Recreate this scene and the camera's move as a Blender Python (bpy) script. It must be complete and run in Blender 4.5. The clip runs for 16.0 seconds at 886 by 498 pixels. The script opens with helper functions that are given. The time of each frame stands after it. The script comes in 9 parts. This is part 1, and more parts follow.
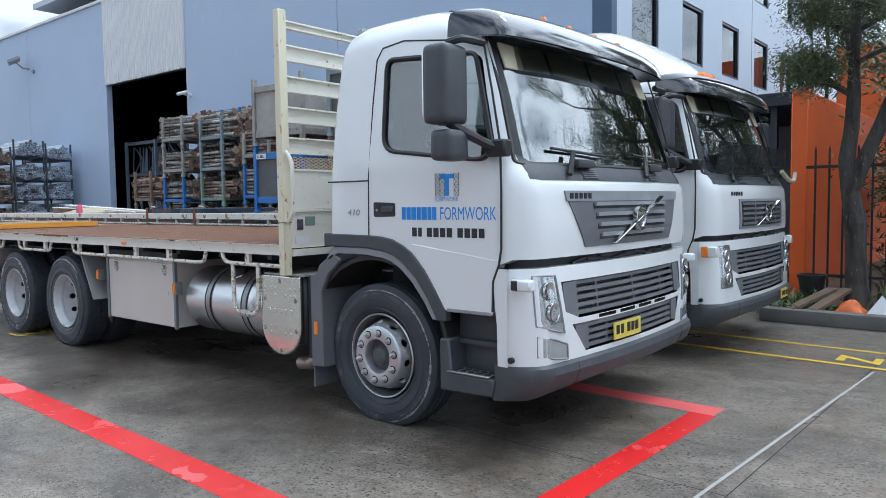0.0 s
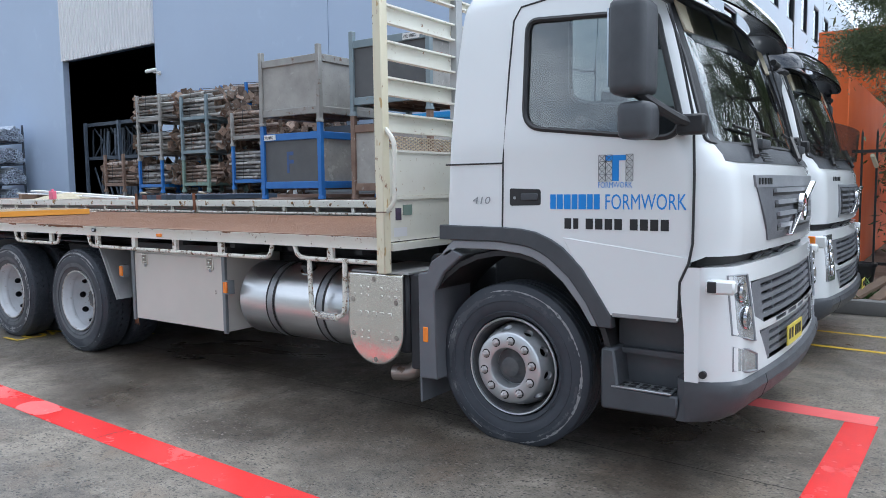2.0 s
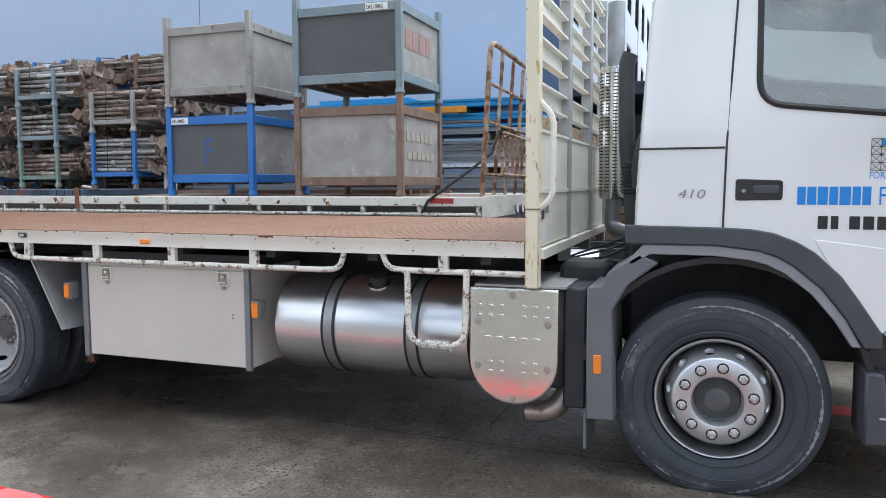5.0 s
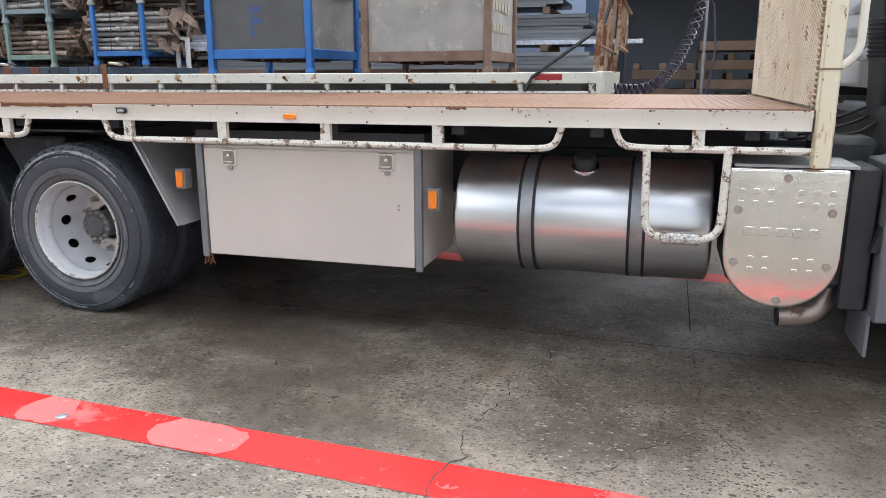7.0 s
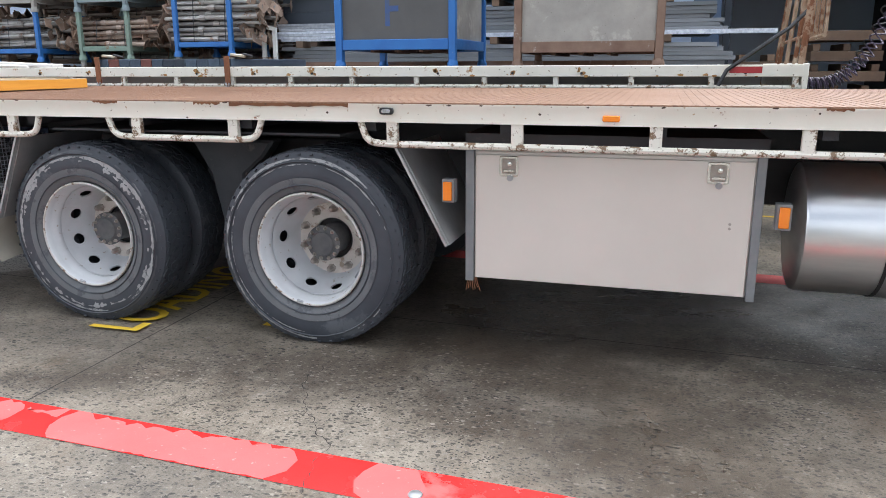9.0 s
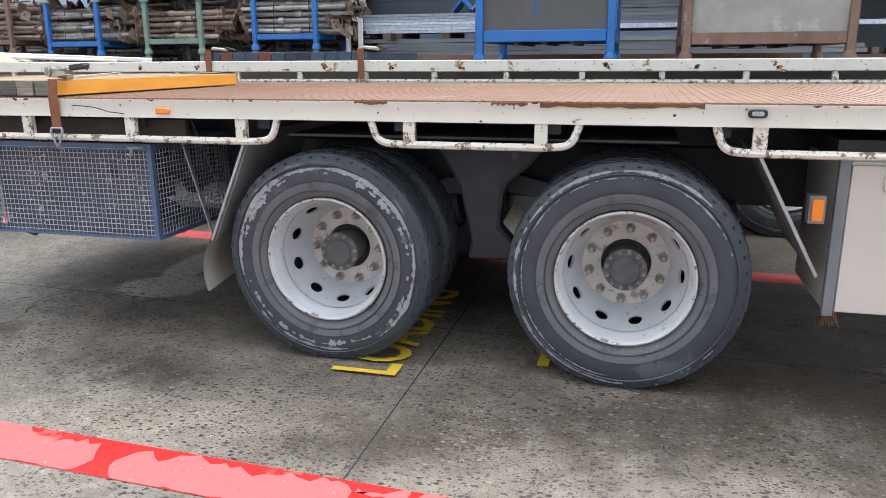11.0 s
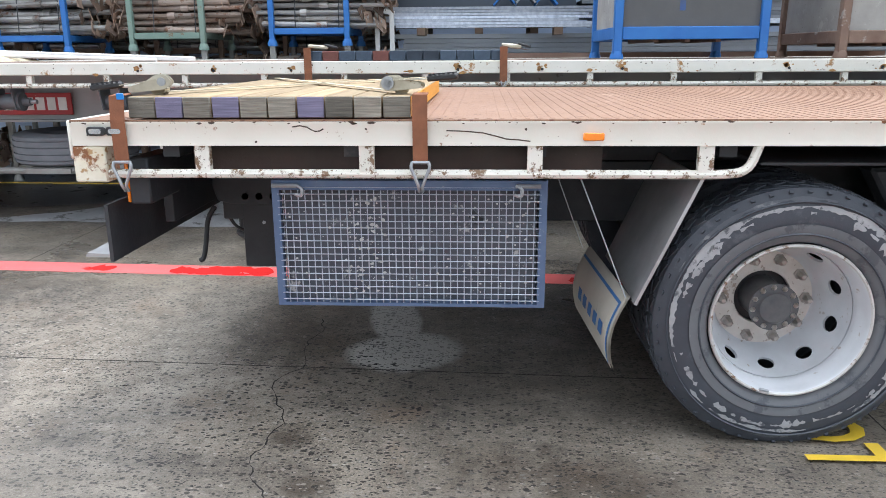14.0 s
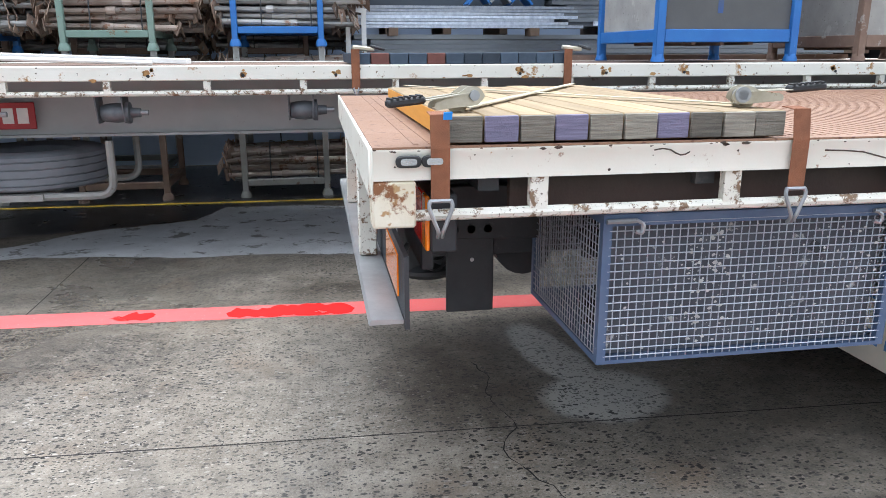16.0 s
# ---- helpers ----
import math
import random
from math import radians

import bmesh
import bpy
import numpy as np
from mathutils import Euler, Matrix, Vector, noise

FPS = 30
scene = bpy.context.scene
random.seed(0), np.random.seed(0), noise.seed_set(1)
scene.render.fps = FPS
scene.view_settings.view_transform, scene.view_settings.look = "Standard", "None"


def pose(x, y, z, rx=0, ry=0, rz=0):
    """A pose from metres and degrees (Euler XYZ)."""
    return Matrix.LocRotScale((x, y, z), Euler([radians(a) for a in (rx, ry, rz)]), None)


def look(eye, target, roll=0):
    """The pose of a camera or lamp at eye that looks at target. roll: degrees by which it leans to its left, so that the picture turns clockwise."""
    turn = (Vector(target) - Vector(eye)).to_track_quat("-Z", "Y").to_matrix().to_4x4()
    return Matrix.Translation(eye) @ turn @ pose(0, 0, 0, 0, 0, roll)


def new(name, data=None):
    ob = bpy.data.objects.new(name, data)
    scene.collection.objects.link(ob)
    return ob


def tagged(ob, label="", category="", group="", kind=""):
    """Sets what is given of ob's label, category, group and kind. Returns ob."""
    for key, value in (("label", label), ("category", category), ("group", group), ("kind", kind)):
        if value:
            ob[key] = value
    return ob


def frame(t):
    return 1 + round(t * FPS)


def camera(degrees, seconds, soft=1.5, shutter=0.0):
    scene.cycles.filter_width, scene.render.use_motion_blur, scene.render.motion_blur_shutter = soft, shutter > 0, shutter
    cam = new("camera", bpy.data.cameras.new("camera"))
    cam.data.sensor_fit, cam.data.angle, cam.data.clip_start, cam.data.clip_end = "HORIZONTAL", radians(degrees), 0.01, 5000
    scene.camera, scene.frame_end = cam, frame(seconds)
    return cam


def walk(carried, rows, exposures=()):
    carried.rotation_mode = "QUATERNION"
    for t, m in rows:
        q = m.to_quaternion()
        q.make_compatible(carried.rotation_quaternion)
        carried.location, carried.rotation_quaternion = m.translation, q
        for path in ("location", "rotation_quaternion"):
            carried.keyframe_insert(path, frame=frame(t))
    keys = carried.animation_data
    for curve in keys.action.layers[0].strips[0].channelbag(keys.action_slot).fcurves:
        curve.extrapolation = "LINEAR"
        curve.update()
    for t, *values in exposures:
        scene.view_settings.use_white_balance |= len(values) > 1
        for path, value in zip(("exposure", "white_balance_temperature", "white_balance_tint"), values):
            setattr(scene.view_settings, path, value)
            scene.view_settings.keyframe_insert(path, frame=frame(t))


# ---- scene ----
cam = camera(62.1, 16.0, 0.8)
METRES, EYE, TURN = 12.737, 1.545, 39.4
ROWS = [
    (0.0, 0.0, 0.0, 0.0, -0.06, -4.69, 0.74),
    (0.5, -0.0239, 0.0125, -0.0007, -0.24, -4.83, 0.77),
    (1.0, -0.0473, 0.0259, 0.0005, -1.81, -5.4, 0.73),
    (1.5, -0.0696, 0.044, 0.0003, -3.12, -5.85, 0.69),
    (2.0, -0.0919, 0.0603, 0.0006, -4.33, -5.9, 0.65),
    (2.5, -0.1172, 0.0755, 0.0017, -6.81, -5.9, 0.52),
    (3.0, -0.1383, 0.0963, 0.0001, -10.3, -6.02, 0.41),
    (5.5, -0.2467, 0.1957, -0.0072, -20.74, -5.96, -0.19),
    (6.0, -0.263, 0.2191, -0.0126, -21.34, -6.78, -0.19),
    (6.5, -0.2789, 0.2417, -0.0168, -21.52, -11.54, -0.14),
    (7.0, -0.3018, 0.2639, -0.0176, -22.82, -14.18, -0.21),
    (7.5, -0.3227, 0.2888, -0.0187, -23.15, -14.67, -0.15),
    (8.0, -0.3451, 0.3099, -0.0195, -23.19, -14.74, -0.17),
    (8.5, -0.3695, 0.3301, -0.0177, -23.18, -14.78, -0.17),
    (9.0, -0.3917, 0.3544, -0.0177, -23.18, -14.84, -0.16),
    (9.5, -0.4165, 0.3763, -0.018, -23.18, -14.8, -0.18),
    (12.0, -0.5247, 0.4972, -0.0193, -27.65, -15.66, -0.08),
    (12.5, -0.5495, 0.5208, -0.018, -29.9, -15.64, -0.13),
    (13.0, -0.5702, 0.5481, -0.0194, -32.13, -15.7, -0.14),
    (13.5, -0.5913, 0.5752, -0.0186, -34.3, -15.68, -0.2),
    (14.0, -0.6101, 0.6025, -0.0171, -36.42, -15.72, -0.24),
    (14.5, -0.627, 0.6338, -0.0162, -37.77, -15.75, -0.33),
    (15.0, -0.6495, 0.661, -0.0159, -39.5, -15.63, -0.41),
    (15.5, -0.6649, 0.6895, -0.0174, -44.02, -15.65, -0.47),
    (16.0, -0.6769, 0.7183, -0.0173, -49.02, -15.62, -0.59),
]
BASE = pose(0, 0, EYE, 0.75, 0.62, 0) @ pose(0, 0, 0, 0, 0, TURN)
LIGHTNESS = [(0.0, -0.74, 5700, 6), (1.5, -0.64, 5750, 7), (3.0, -0.34, 5900, 8), (5.5, -0.20, 6050, 8), (6.2, -0.09, 6200, 9), (7.0, -0.07, 6400, 10), (9.5, -0.05, 6300, 9), (12.0, 0.05, 6250, 9), (14.0, 0.17, 6150, 8), (16.0, 0.19, 6050, 8)]
walk(cam, [(t, BASE @ pose(METRES * x, METRES * y, METRES * z, 90 + pitch, roll, yaw)) for t, x, y, z, yaw, pitch, roll in ROWS], LIGHTNESS)

# ---- world, sun, exposure ----
SUN_EL, SUN_AZ = 62.0, 30.0
world = bpy.data.worlds.new("sky")
scene.world = world
world.use_nodes = True
wn = world.node_tree
wn.nodes.clear()
w_out = wn.nodes.new("ShaderNodeOutputWorld")
w_bg = wn.nodes.new("ShaderNodeBackground")
w_sky = wn.nodes.new("ShaderNodeTexSky")
w_sky.sky_type = "NISHITA"
w_sky.sun_disc = False
w_sky.sun_elevation, w_sky.sun_rotation = radians(SUN_EL), radians(SUN_AZ)
w_sky.dust_density, w_sky.ozone_density = 1.5, 1.0
# broken cloud: soft white over the blue
w_tc = wn.nodes.new("ShaderNodeTexCoord")
w_map = wn.nodes.new("ShaderNodeMapping")
w_map.inputs["Scale"].default_value = (1.0, 1.0, 2.2)
w_no = wn.nodes.new("ShaderNodeTexNoise")
w_no.inputs["Scale"].default_value = 2.3
w_no.inputs["Detail"].default_value = 9.0
w_no.inputs["Roughness"].default_value = 0.58
w_ra = wn.nodes.new("ShaderNodeValToRGB")
w_ra.color_ramp.elements[0].position, w_ra.color_ramp.elements[1].position = 0.40, 0.56
w_mix = wn.nodes.new("ShaderNodeMix")
w_mix.data_type = "RGBA"
w_mix.inputs["B"].default_value = (19.0, 19.6, 20.6, 1)
wn.links.new(w_tc.outputs["Generated"], w_map.inputs["Vector"])
wn.links.new(w_map.outputs["Vector"], w_no.inputs["Vector"])
wn.links.new(w_ra.outputs["Color"], w_mix.inputs["Factor"])
wn.links.new(w_sky.outputs["Color"], w_mix.inputs["A"])
wn.links.new(w_mix.outputs["Result"], w_bg.inputs["Color"])
wn.links.new(w_bg.outputs["Background"], w_out.inputs["Surface"])
w_bg.inputs["Strength"].default_value = 0.132

sun = new("sun", bpy.data.lights.new("sun", "SUN"))
sun.data.energy, sun.data.angle, sun.data.color = 1.5, radians(14), (1.0, 0.95, 0.87)
_el, _az = radians(SUN_EL), radians(SUN_AZ)
TO_SUN = Vector((math.sin(_az) * math.cos(_el), math.cos(_az) * math.cos(_el), math.sin(_el)))
sun.matrix_world = look((0, 0, 0), -TO_SUN)
# clouds are brighter towards the sun
w_dot = wn.nodes.new("ShaderNodeVectorMath")
w_dot.operation = "DOT_PRODUCT"
w_dot.inputs[1].default_value = TO_SUN
w_pow = wn.nodes.new("ShaderNodeMapRange")
w_pow.inputs["From Min"].default_value, w_pow.inputs["From Max"].default_value = 0.2, 1.0
w_pow.inputs["To Min"].default_value, w_pow.inputs["To Max"].default_value = 1.0, 2.6
w_mul = wn.nodes.new("ShaderNodeVectorMath")
w_mul.operation = "SCALE"
w_mul.inputs[0].default_value = (13.5, 14.0, 14.8)
wn.links.new(w_tc.outputs["Generated"], w_dot.inputs[0])
wn.links.new(w_dot.outputs["Value"], w_pow.inputs["Value"])
# and they crowd together there
w_den = wn.nodes.new("ShaderNodeMapRange")
w_den.interpolation_type = "SMOOTHSTEP"
w_den.inputs["From Min"].default_value, w_den.inputs["From Max"].default_value = 0.45, 0.95
w_den.inputs["To Min"].default_value, w_den.inputs["To Max"].default_value = 0.0, 0.13
w_add = wn.nodes.new("ShaderNodeMath")
wn.links.new(w_dot.outputs["Value"], w_den.inputs["Value"])
wn.links.new(w_den.outputs["Result"], w_add.inputs[0])
wn.links.new(w_no.outputs["Fac"], w_add.inputs[1])
wn.links.new(w_add.outputs[0], w_ra.inputs["Fac"])
wn.links.new(w_pow.outputs["Result"], w_mul.inputs["Scale"])
wn.links.new(w_mul.outputs["Vector"], w_mix.inputs["B"])


# ---- materials ----
def mat(name, c1, c2=None, scale=4.0, rough=0.6, metal=0.0, bump=0.0, bscale=60.0, spots=None, spot_scale=9.0, spot_at=0.66,
        spot_rough=0.85, spot_detail=8.0, fine=None, fine_scale=120.0, fine_at=0.6, stretch=(1, 1, 1), vary=0.0, rough_var=0.1, coat=0.0, spec=0.5):
    """Two colours mixed by a broad noise, a layer of spots (rust, dirt) with ragged edges, fine speckle and bump."""
    m = bpy.data.materials.new(name)
    m.use_nodes = True
    t = m.node_tree
    n, l = t.nodes, t.links
    b = n["Principled BSDF"]
    tc = n.new("ShaderNodeTexCoord")
    mp = n.new("ShaderNodeMapping")
    mp.inputs["Scale"].default_value = stretch
    l.new(tc.outputs["Object"], mp.inputs["Vector"])
    vec = mp.outputs["Vector"]

    def noise_of(s, detail=6.0, r=0.6):
        k = n.new("ShaderNodeTexNoise")
        k.inputs["Scale"].default_value, k.inputs["Detail"].default_value, k.inputs["Roughness"].default_value = s, detail, r
        l.new(vec, k.inputs["Vector"])
        return k.outputs["Fac"]

    def ramp(sock, a, z):
        k = n.new("ShaderNodeMapRange")
        k.inputs["From Min"].default_value, k.inputs["From Max"].default_value = a, z
        l.new(sock, k.inputs["Value"])
        return k.outputs["Result"]

    def mixc(f, a, z):
        k = n.new("ShaderNodeMix")
        k.data_type = "RGBA"
        l.new(f, k.inputs["Factor"])
        for key, val in (("A", a), ("B", z)):
            if isinstance(val, tuple):
                k.inputs[key].default_value = (*val, 1)
            else:
                l.new(val, k.inputs[key])
        return k.outputs["Result"]

    broad = noise_of(scale)
    col = mixc(ramp(broad, 0.3, 0.7), c1, c2 or tuple(v * 0.86 for v in c1))
    rsock = None
    if fine:
        col = mixc(ramp(noise_of(fine_scale, 2.0), fine_at, fine_at + 0.06), col, fine)
    if spots:
        sp = ramp(noise_of(spot_scale, spot_detail, 0.7), spot_at, spot_at + 0.05)
        col = mixc(sp, col, spots)
        rsock = sp
    if vary:
        oi = n.new("ShaderNodeObjectInfo")
        geo = n.new("ShaderNodeNewGeometry")
        ad = n.new("ShaderNodeMath")
        ad.operation = "ADD"
        l.new(oi.outputs["Random"], ad.inputs[0])
        l.new(geo.outputs["Random Per Island"], ad.inputs[1])
        fr = n.new("ShaderNodeMath")
        fr.operation = "FRACT"
        l.new(ad.outputs[0], fr.inputs[0])
        hs = n.new("ShaderNodeHueSaturation")
        l.new(col, hs.inputs["Color"])
        mr = n.new("ShaderNodeMapRange")
        mr.inputs["To Min"].default_value, mr.inputs["To Max"].default_value = 1 - vary, 1 + vary
        l.new(fr.outputs[0], mr.inputs["Value"])
        l.new(mr.outputs["Result"], hs.inputs["Value"])
        col = hs.outputs["Color"]
    l.new(col, b.inputs["Base Color"])
    mr = n.new("ShaderNodeMapRange")
    mr.inputs["To Min"].default_value, mr.inputs["To Max"].default_value = max(0.02, rough - rough_var), min(1, rough + rough_var)
    l.new(noise_of(scale * 2.7), mr.inputs["Value"])
    r_out = mr.outputs["Result"]
    if rsock is not None:
        k = n.new("ShaderNodeMix")
        l.new(rsock, k.inputs["Factor"])
        l.new(r_out, k.inputs["A"])
        k.inputs["B"].default_value = spot_rough
        r_out = k.outputs["Result"]
        if metal:
            k = n.new("ShaderNodeMapRange")
            k.inputs["To Min"].default_value, k.inputs["To Max"].default_value = metal, 0.0
            l.new(rsock, k.inputs["Value"])
            l.new(k.outputs["Result"], b.inputs["Metallic"])
    l.new(r_out, b.inputs["Roughness"])
    if not (metal and rsock is not None):
        b.inputs["Metallic"].default_value = metal
    b.inputs["Coat Weight"].default_value = coat
    b.inputs["Coat Roughness"].default_value = 0.06
    b.inputs["Specular IOR Level"].default_value = spec
    if bump:
        bp = n.new("ShaderNodeBump")
        bp.inputs["Strength"].default_value, bp.inputs["Distance"].default_value = bump, 0.01
        l.new(noise_of(bscale, 4.0), bp.inputs["Height"])
        l.new(bp.outputs["Normal"], b.inputs["Normal"])
    return m


def glass(name, tint=(0.75, 0.82, 0.8), rough=0.01, ior=1.5):
    m = bpy.data.materials.new(name)
    m.use_nodes = True
    b = m.node_tree.nodes["Principled BSDF"]
    b.inputs["Base Color"].default_value = (*tint, 1)
    b.inputs["Transmission Weight"].default_value = 1.0
    b.inputs["Roughness"].default_value = rough
    b.inputs["IOR"].default_value = ior
    return m


M_CREAM = mat("cream_paint_chipped", (0.80, 0.78, 0.70), (0.72, 0.70, 0.61), 2.5, 0.42, spots=(0.27, 0.13, 0.06), spot_scale=10, spot_at=0.625, bump=0.08, fine=(0.45, 0.33, 0.2), fine_scale=38, fine_at=0.69)
M_CREAMW = mat("cream_paint_worn", (0.78, 0.76, 0.69), (0.66, 0.64, 0.56), 6, 0.5, spots=(0.20, 0.13, 0.08), spot_scale=22, spot_at=0.535, bump=0.15, fine=(0.12, 0.09, 0.07), fine_scale=90, fine_at=0.64)
M_CABW = mat("white_cab_paint", (0.78, 0.795, 0.80), (0.75, 0.765, 0.77), 1.2, 0.22, bump=0.0, rough_var=0.06, coat=0.6)
M_GREYP = mat("dark_grey_plastic", (0.050, 0.054, 0.062), (0.072, 0.076, 0.085), 5, 0.5, bump=0.12, bscale=400)
M_MIDP = mat("mid_grey_plastic", (0.125, 0.13, 0.145), (0.155, 0.16, 0.175), 6, 0.48, bump=0.1, bscale=400, fine=(0.3, 0.3, 0.3), fine_scale=60, fine_at=0.74)
M_RUSTO = mat("bare_orange_rust", (0.22, 0.095, 0.04), (0.12, 0.05, 0.025), 12, 0.85, bump=0.3, spots=(0.05, 0.03, 0.02), spot_scale=18, spot_at=0.58)
M_BROWND = mat("dark_brown_wet_timber", (0.055, 0.038, 0.030), (0.035, 0.026, 0.022), 5, 0.8, bump=0.2, fine=(0.3, 0.27, 0.23), fine_scale=45, fine_at=0.75)
M_TRAILP = mat("weathered_cream_paint_with_ochre_rust", (0.77, 0.75, 0.68), (0.69, 0.67, 0.59), 3, 0.5, spots=(0.36, 0.20, 0.08), spot_scale=5.5, spot_at=0.60, bump=0.1, fine=(0.20, 0.14, 0.09), fine_scale=30, fine_at=0.66)
M_POST = mat("yellowed_cream_paint_with_rust_runs", (0.78, 0.73, 0.58), (0.70, 0.64, 0.45), 3, 0.45, stretch=(1, 1, 0.35), spots=(0.25, 0.12, 0.05), spot_scale=14, spot_at=0.62, bump=0.08, fine=(0.52, 0.36, 0.16), fine_scale=22, fine_at=0.63)
M_BLIND = mat("beige_sun_blind", (0.72, 0.66, 0.50), (0.66, 0.60, 0.45), 4, 0.6)
M_TAILP = mat("heat_browned_steel_pipe", (0.52, 0.44, 0.39), (0.36, 0.30, 0.27), 7, 0.36, metal=0.7, spots=(0.17, 0.11, 0.08), spot_scale=9, spot_at=0.6, bump=0.05)
M_SILVP = mat("silver_grey_plastic", (0.24, 0.25, 0.27), (0.28, 0.29, 0.31), 6, 0.42, bump=0.08, bscale=300)
M_BLACK = mat("black_plastic", (0.014, 0.014, 0.016), (0.028, 0.028, 0.03), 8, 0.5, bump=0.1, bscale=250)
M_SMOKE = mat("smoked_visor", (0.03, 0.032, 0.038), (0.04, 0.042, 0.048), 3, 0.1, coat=1.0, spec=1.0, rough_var=0.04)
M_CHASSIS = mat("black_chassis_paint_dusty", (0.022, 0.024, 0.029), (0.042, 0.044, 0.048), 5, 0.6, bump=0.15, spots=(0.085, 0.083, 0.082), spot_scale=5, spot_at=0.62, spot_rough=0.9)
M_DECK = mat("rusted_chequer_steel", (0.235, 0.128, 0.078), (0.29, 0.168, 0.108), 1.3, 0.55, metal=0.15, bump=0.3, bscale=90, spots=(0.40, 0.27, 0.19), spot_scale=3.2, spot_at=0.62, fine=(0.14, 0.065, 0.04), fine_scale=45, fine_at=0.60, spot_rough=0.6)
M_TYRE = mat("tyre_rubber_dusty", (0.034, 0.039, 0.050), (0.054, 0.060, 0.073), 5, 0.58, bump=0.10, bscale=120, spots=(0.092, 0.098, 0.110), spot_scale=3.2, spot_at=0.58, spot_rough=0.9)
M_CHALK = mat("chalk_white_scuff", (0.36, 0.362, 0.367), (0.24, 0.243, 0.25), 14, 0.9, spots=(0.095, 0.10, 0.11), spot_scale=12.0, spot_at=0.54, spot_detail=8.0, bump=0.1)
M_SCUFFS = mat("faintly_chalky_rubber", (0.064, 0.069, 0.080), (0.088, 0.094, 0.106), 5, 0.7, spots=(0.18, 0.182, 0.188), spot_scale=5, spot_at=0.54, spot_detail=9.0, spot_rough=0.9, bump=0.1)
M_DUSTB = mat("dusty_bead_rubber", (0.14, 0.144, 0.152), (0.11, 0.114, 0.122), 6, 0.8, spots=(0.075, 0.080, 0.090), spot_scale=7, spot_at=0.56, spot_detail=6.0, spot_rough=0.7, fine=(0.22, 0.22, 0.22), fine_scale=45, fine_at=0.70)
M_LIP = mat("worn_rim_edge", (0.62, 0.61, 0.59), (0.45, 0.43, 0.41), 8, 0.5, metal=0.3, bump=0.05, spots=(0.20, 0.13, 0.09), spot_scale=22, spot_at=0.55)
M_TYRED = mat("pale_dusty_rubber", (0.21, 0.22, 0.24), (0.15, 0.16, 0.18), 4, 0.8, spots=(0.36, 0.36, 0.36), spot_scale=30, spot_at=0.68, bump=0.1)
M_RIM = mat("silver_painted_steel_wheel", (0.67, 0.685, 0.71), (0.55, 0.56, 0.575), 5, 0.45, metal=0.2, bump=0.05, spots=(0.33, 0.29, 0.25), spot_scale=12, spot_at=0.67, fine=(0.42, 0.39, 0.35), fine_scale=24, fine_at=0.66)
M_FLANGE_LIT = mat("lit_tint_dusty_wheel_flange", (0.70, 0.66, 0.61), (0.56, 0.52, 0.47), 9, 0.55, metal=0.15, bump=0.06, spots=(0.36, 0.29, 0.23), spot_scale=14, spot_at=0.60, fine=(0.40, 0.34, 0.29), fine_scale=40, fine_at=0.64)
M_SUSP = mat("dust_grey_suspension_iron", (0.080, 0.086, 0.096), (0.055, 0.060, 0.068), 6, 0.75, bump=0.2, spots=(0.13, 0.13, 0.13), spot_scale=6, spot_at=0.60)
M_RIMF = mat("bright_aluminium_wheel", (0.66, 0.67, 0.69), (0.55, 0.56, 0.58), 4, 0.33, metal=0.75, bump=0.04, spots=(0.3, 0.28, 0.26), spot_scale=14, spot_at=0.72)
M_NUT = mat("grimy_steel_nuts", (0.46, 0.42, 0.38), (0.30, 0.265, 0.23), 30, 0.5, metal=0.3, bump=0.1)
M_NUTB = mat("bright_domed_nut", (0.62, 0.58, 0.57), (0.48, 0.44, 0.43), 30, 0.38, metal=0.5, bump=0.05)
M_CREAMR = mat("cream_paint_rusting_through", (0.76, 0.72, 0.60), (0.62, 0.55, 0.40), 6, 0.55, spots=(0.23, 0.10, 0.045), spot_scale=7, spot_at=0.53, bump=0.2, fine=(0.42, 0.27, 0.13), fine_scale=30, fine_at=0.58)
M_HUB = mat("dusty_black_hub", (0.065, 0.069, 0.077), (0.14, 0.138, 0.136), 12, 0.6, metal=0.1, bump=0.15)
M_ALU = mat("brushed_aluminium_tank", (0.78, 0.79, 0.80), (0.66, 0.67, 0.69), 2.5, 0.29, metal=0.95, stretch=(1, 1, 7), bump=0.004, bscale=30, rough_var=0.03)
M_POLISH = mat("polished_alu_plate", (0.82, 0.80, 0.75), (0.72, 0.70, 0.65), 3.5, 0.17, metal=0.95, bump=0.22, bscale=5, rough_var=0.08)
M_BOXALU = mat("dull_cream_aluminium_sheet", (0.74, 0.69, 0.64), (0.67, 0.63, 0.58), 1.6, 0.42, metal=0.25, bump=0.02, rough_var=0.06, spots=(0.75, 0.73, 0.70), spot_scale=3.5, spot_at=0.72, spot_rough=0.45)
M_ZINC = mat("yellow_zinc_plated_steel", (0.56, 0.52, 0.42), (0.40, 0.36, 0.28), 14, 0.4, metal=0.6, bump=0.05, spots=(0.24, 0.16, 0.09), spot_scale=22, spot_at=0.64)
M_FRAMEG = mat("grey_painted_steel", (0.20, 0.215, 0.23), (0.27, 0.28, 0.29), 8, 0.5, metal=0.3, bump=0.06)
M_STEEL = mat("galvanised_steel", (0.42, 0.43, 0.44), (0.30, 0.31, 0.33), 9, 0.42, metal=0.75, bump=0.06, spots=(0.2, 0.13, 0.09), spot_scale=14, spot_at=0.68)
M_STRAP = mat("brown_webbing_strap", (0.27, 0.105, 0.05), (0.18, 0.07, 0.035), 14, 0.85, bump=0.4, bscale=500)
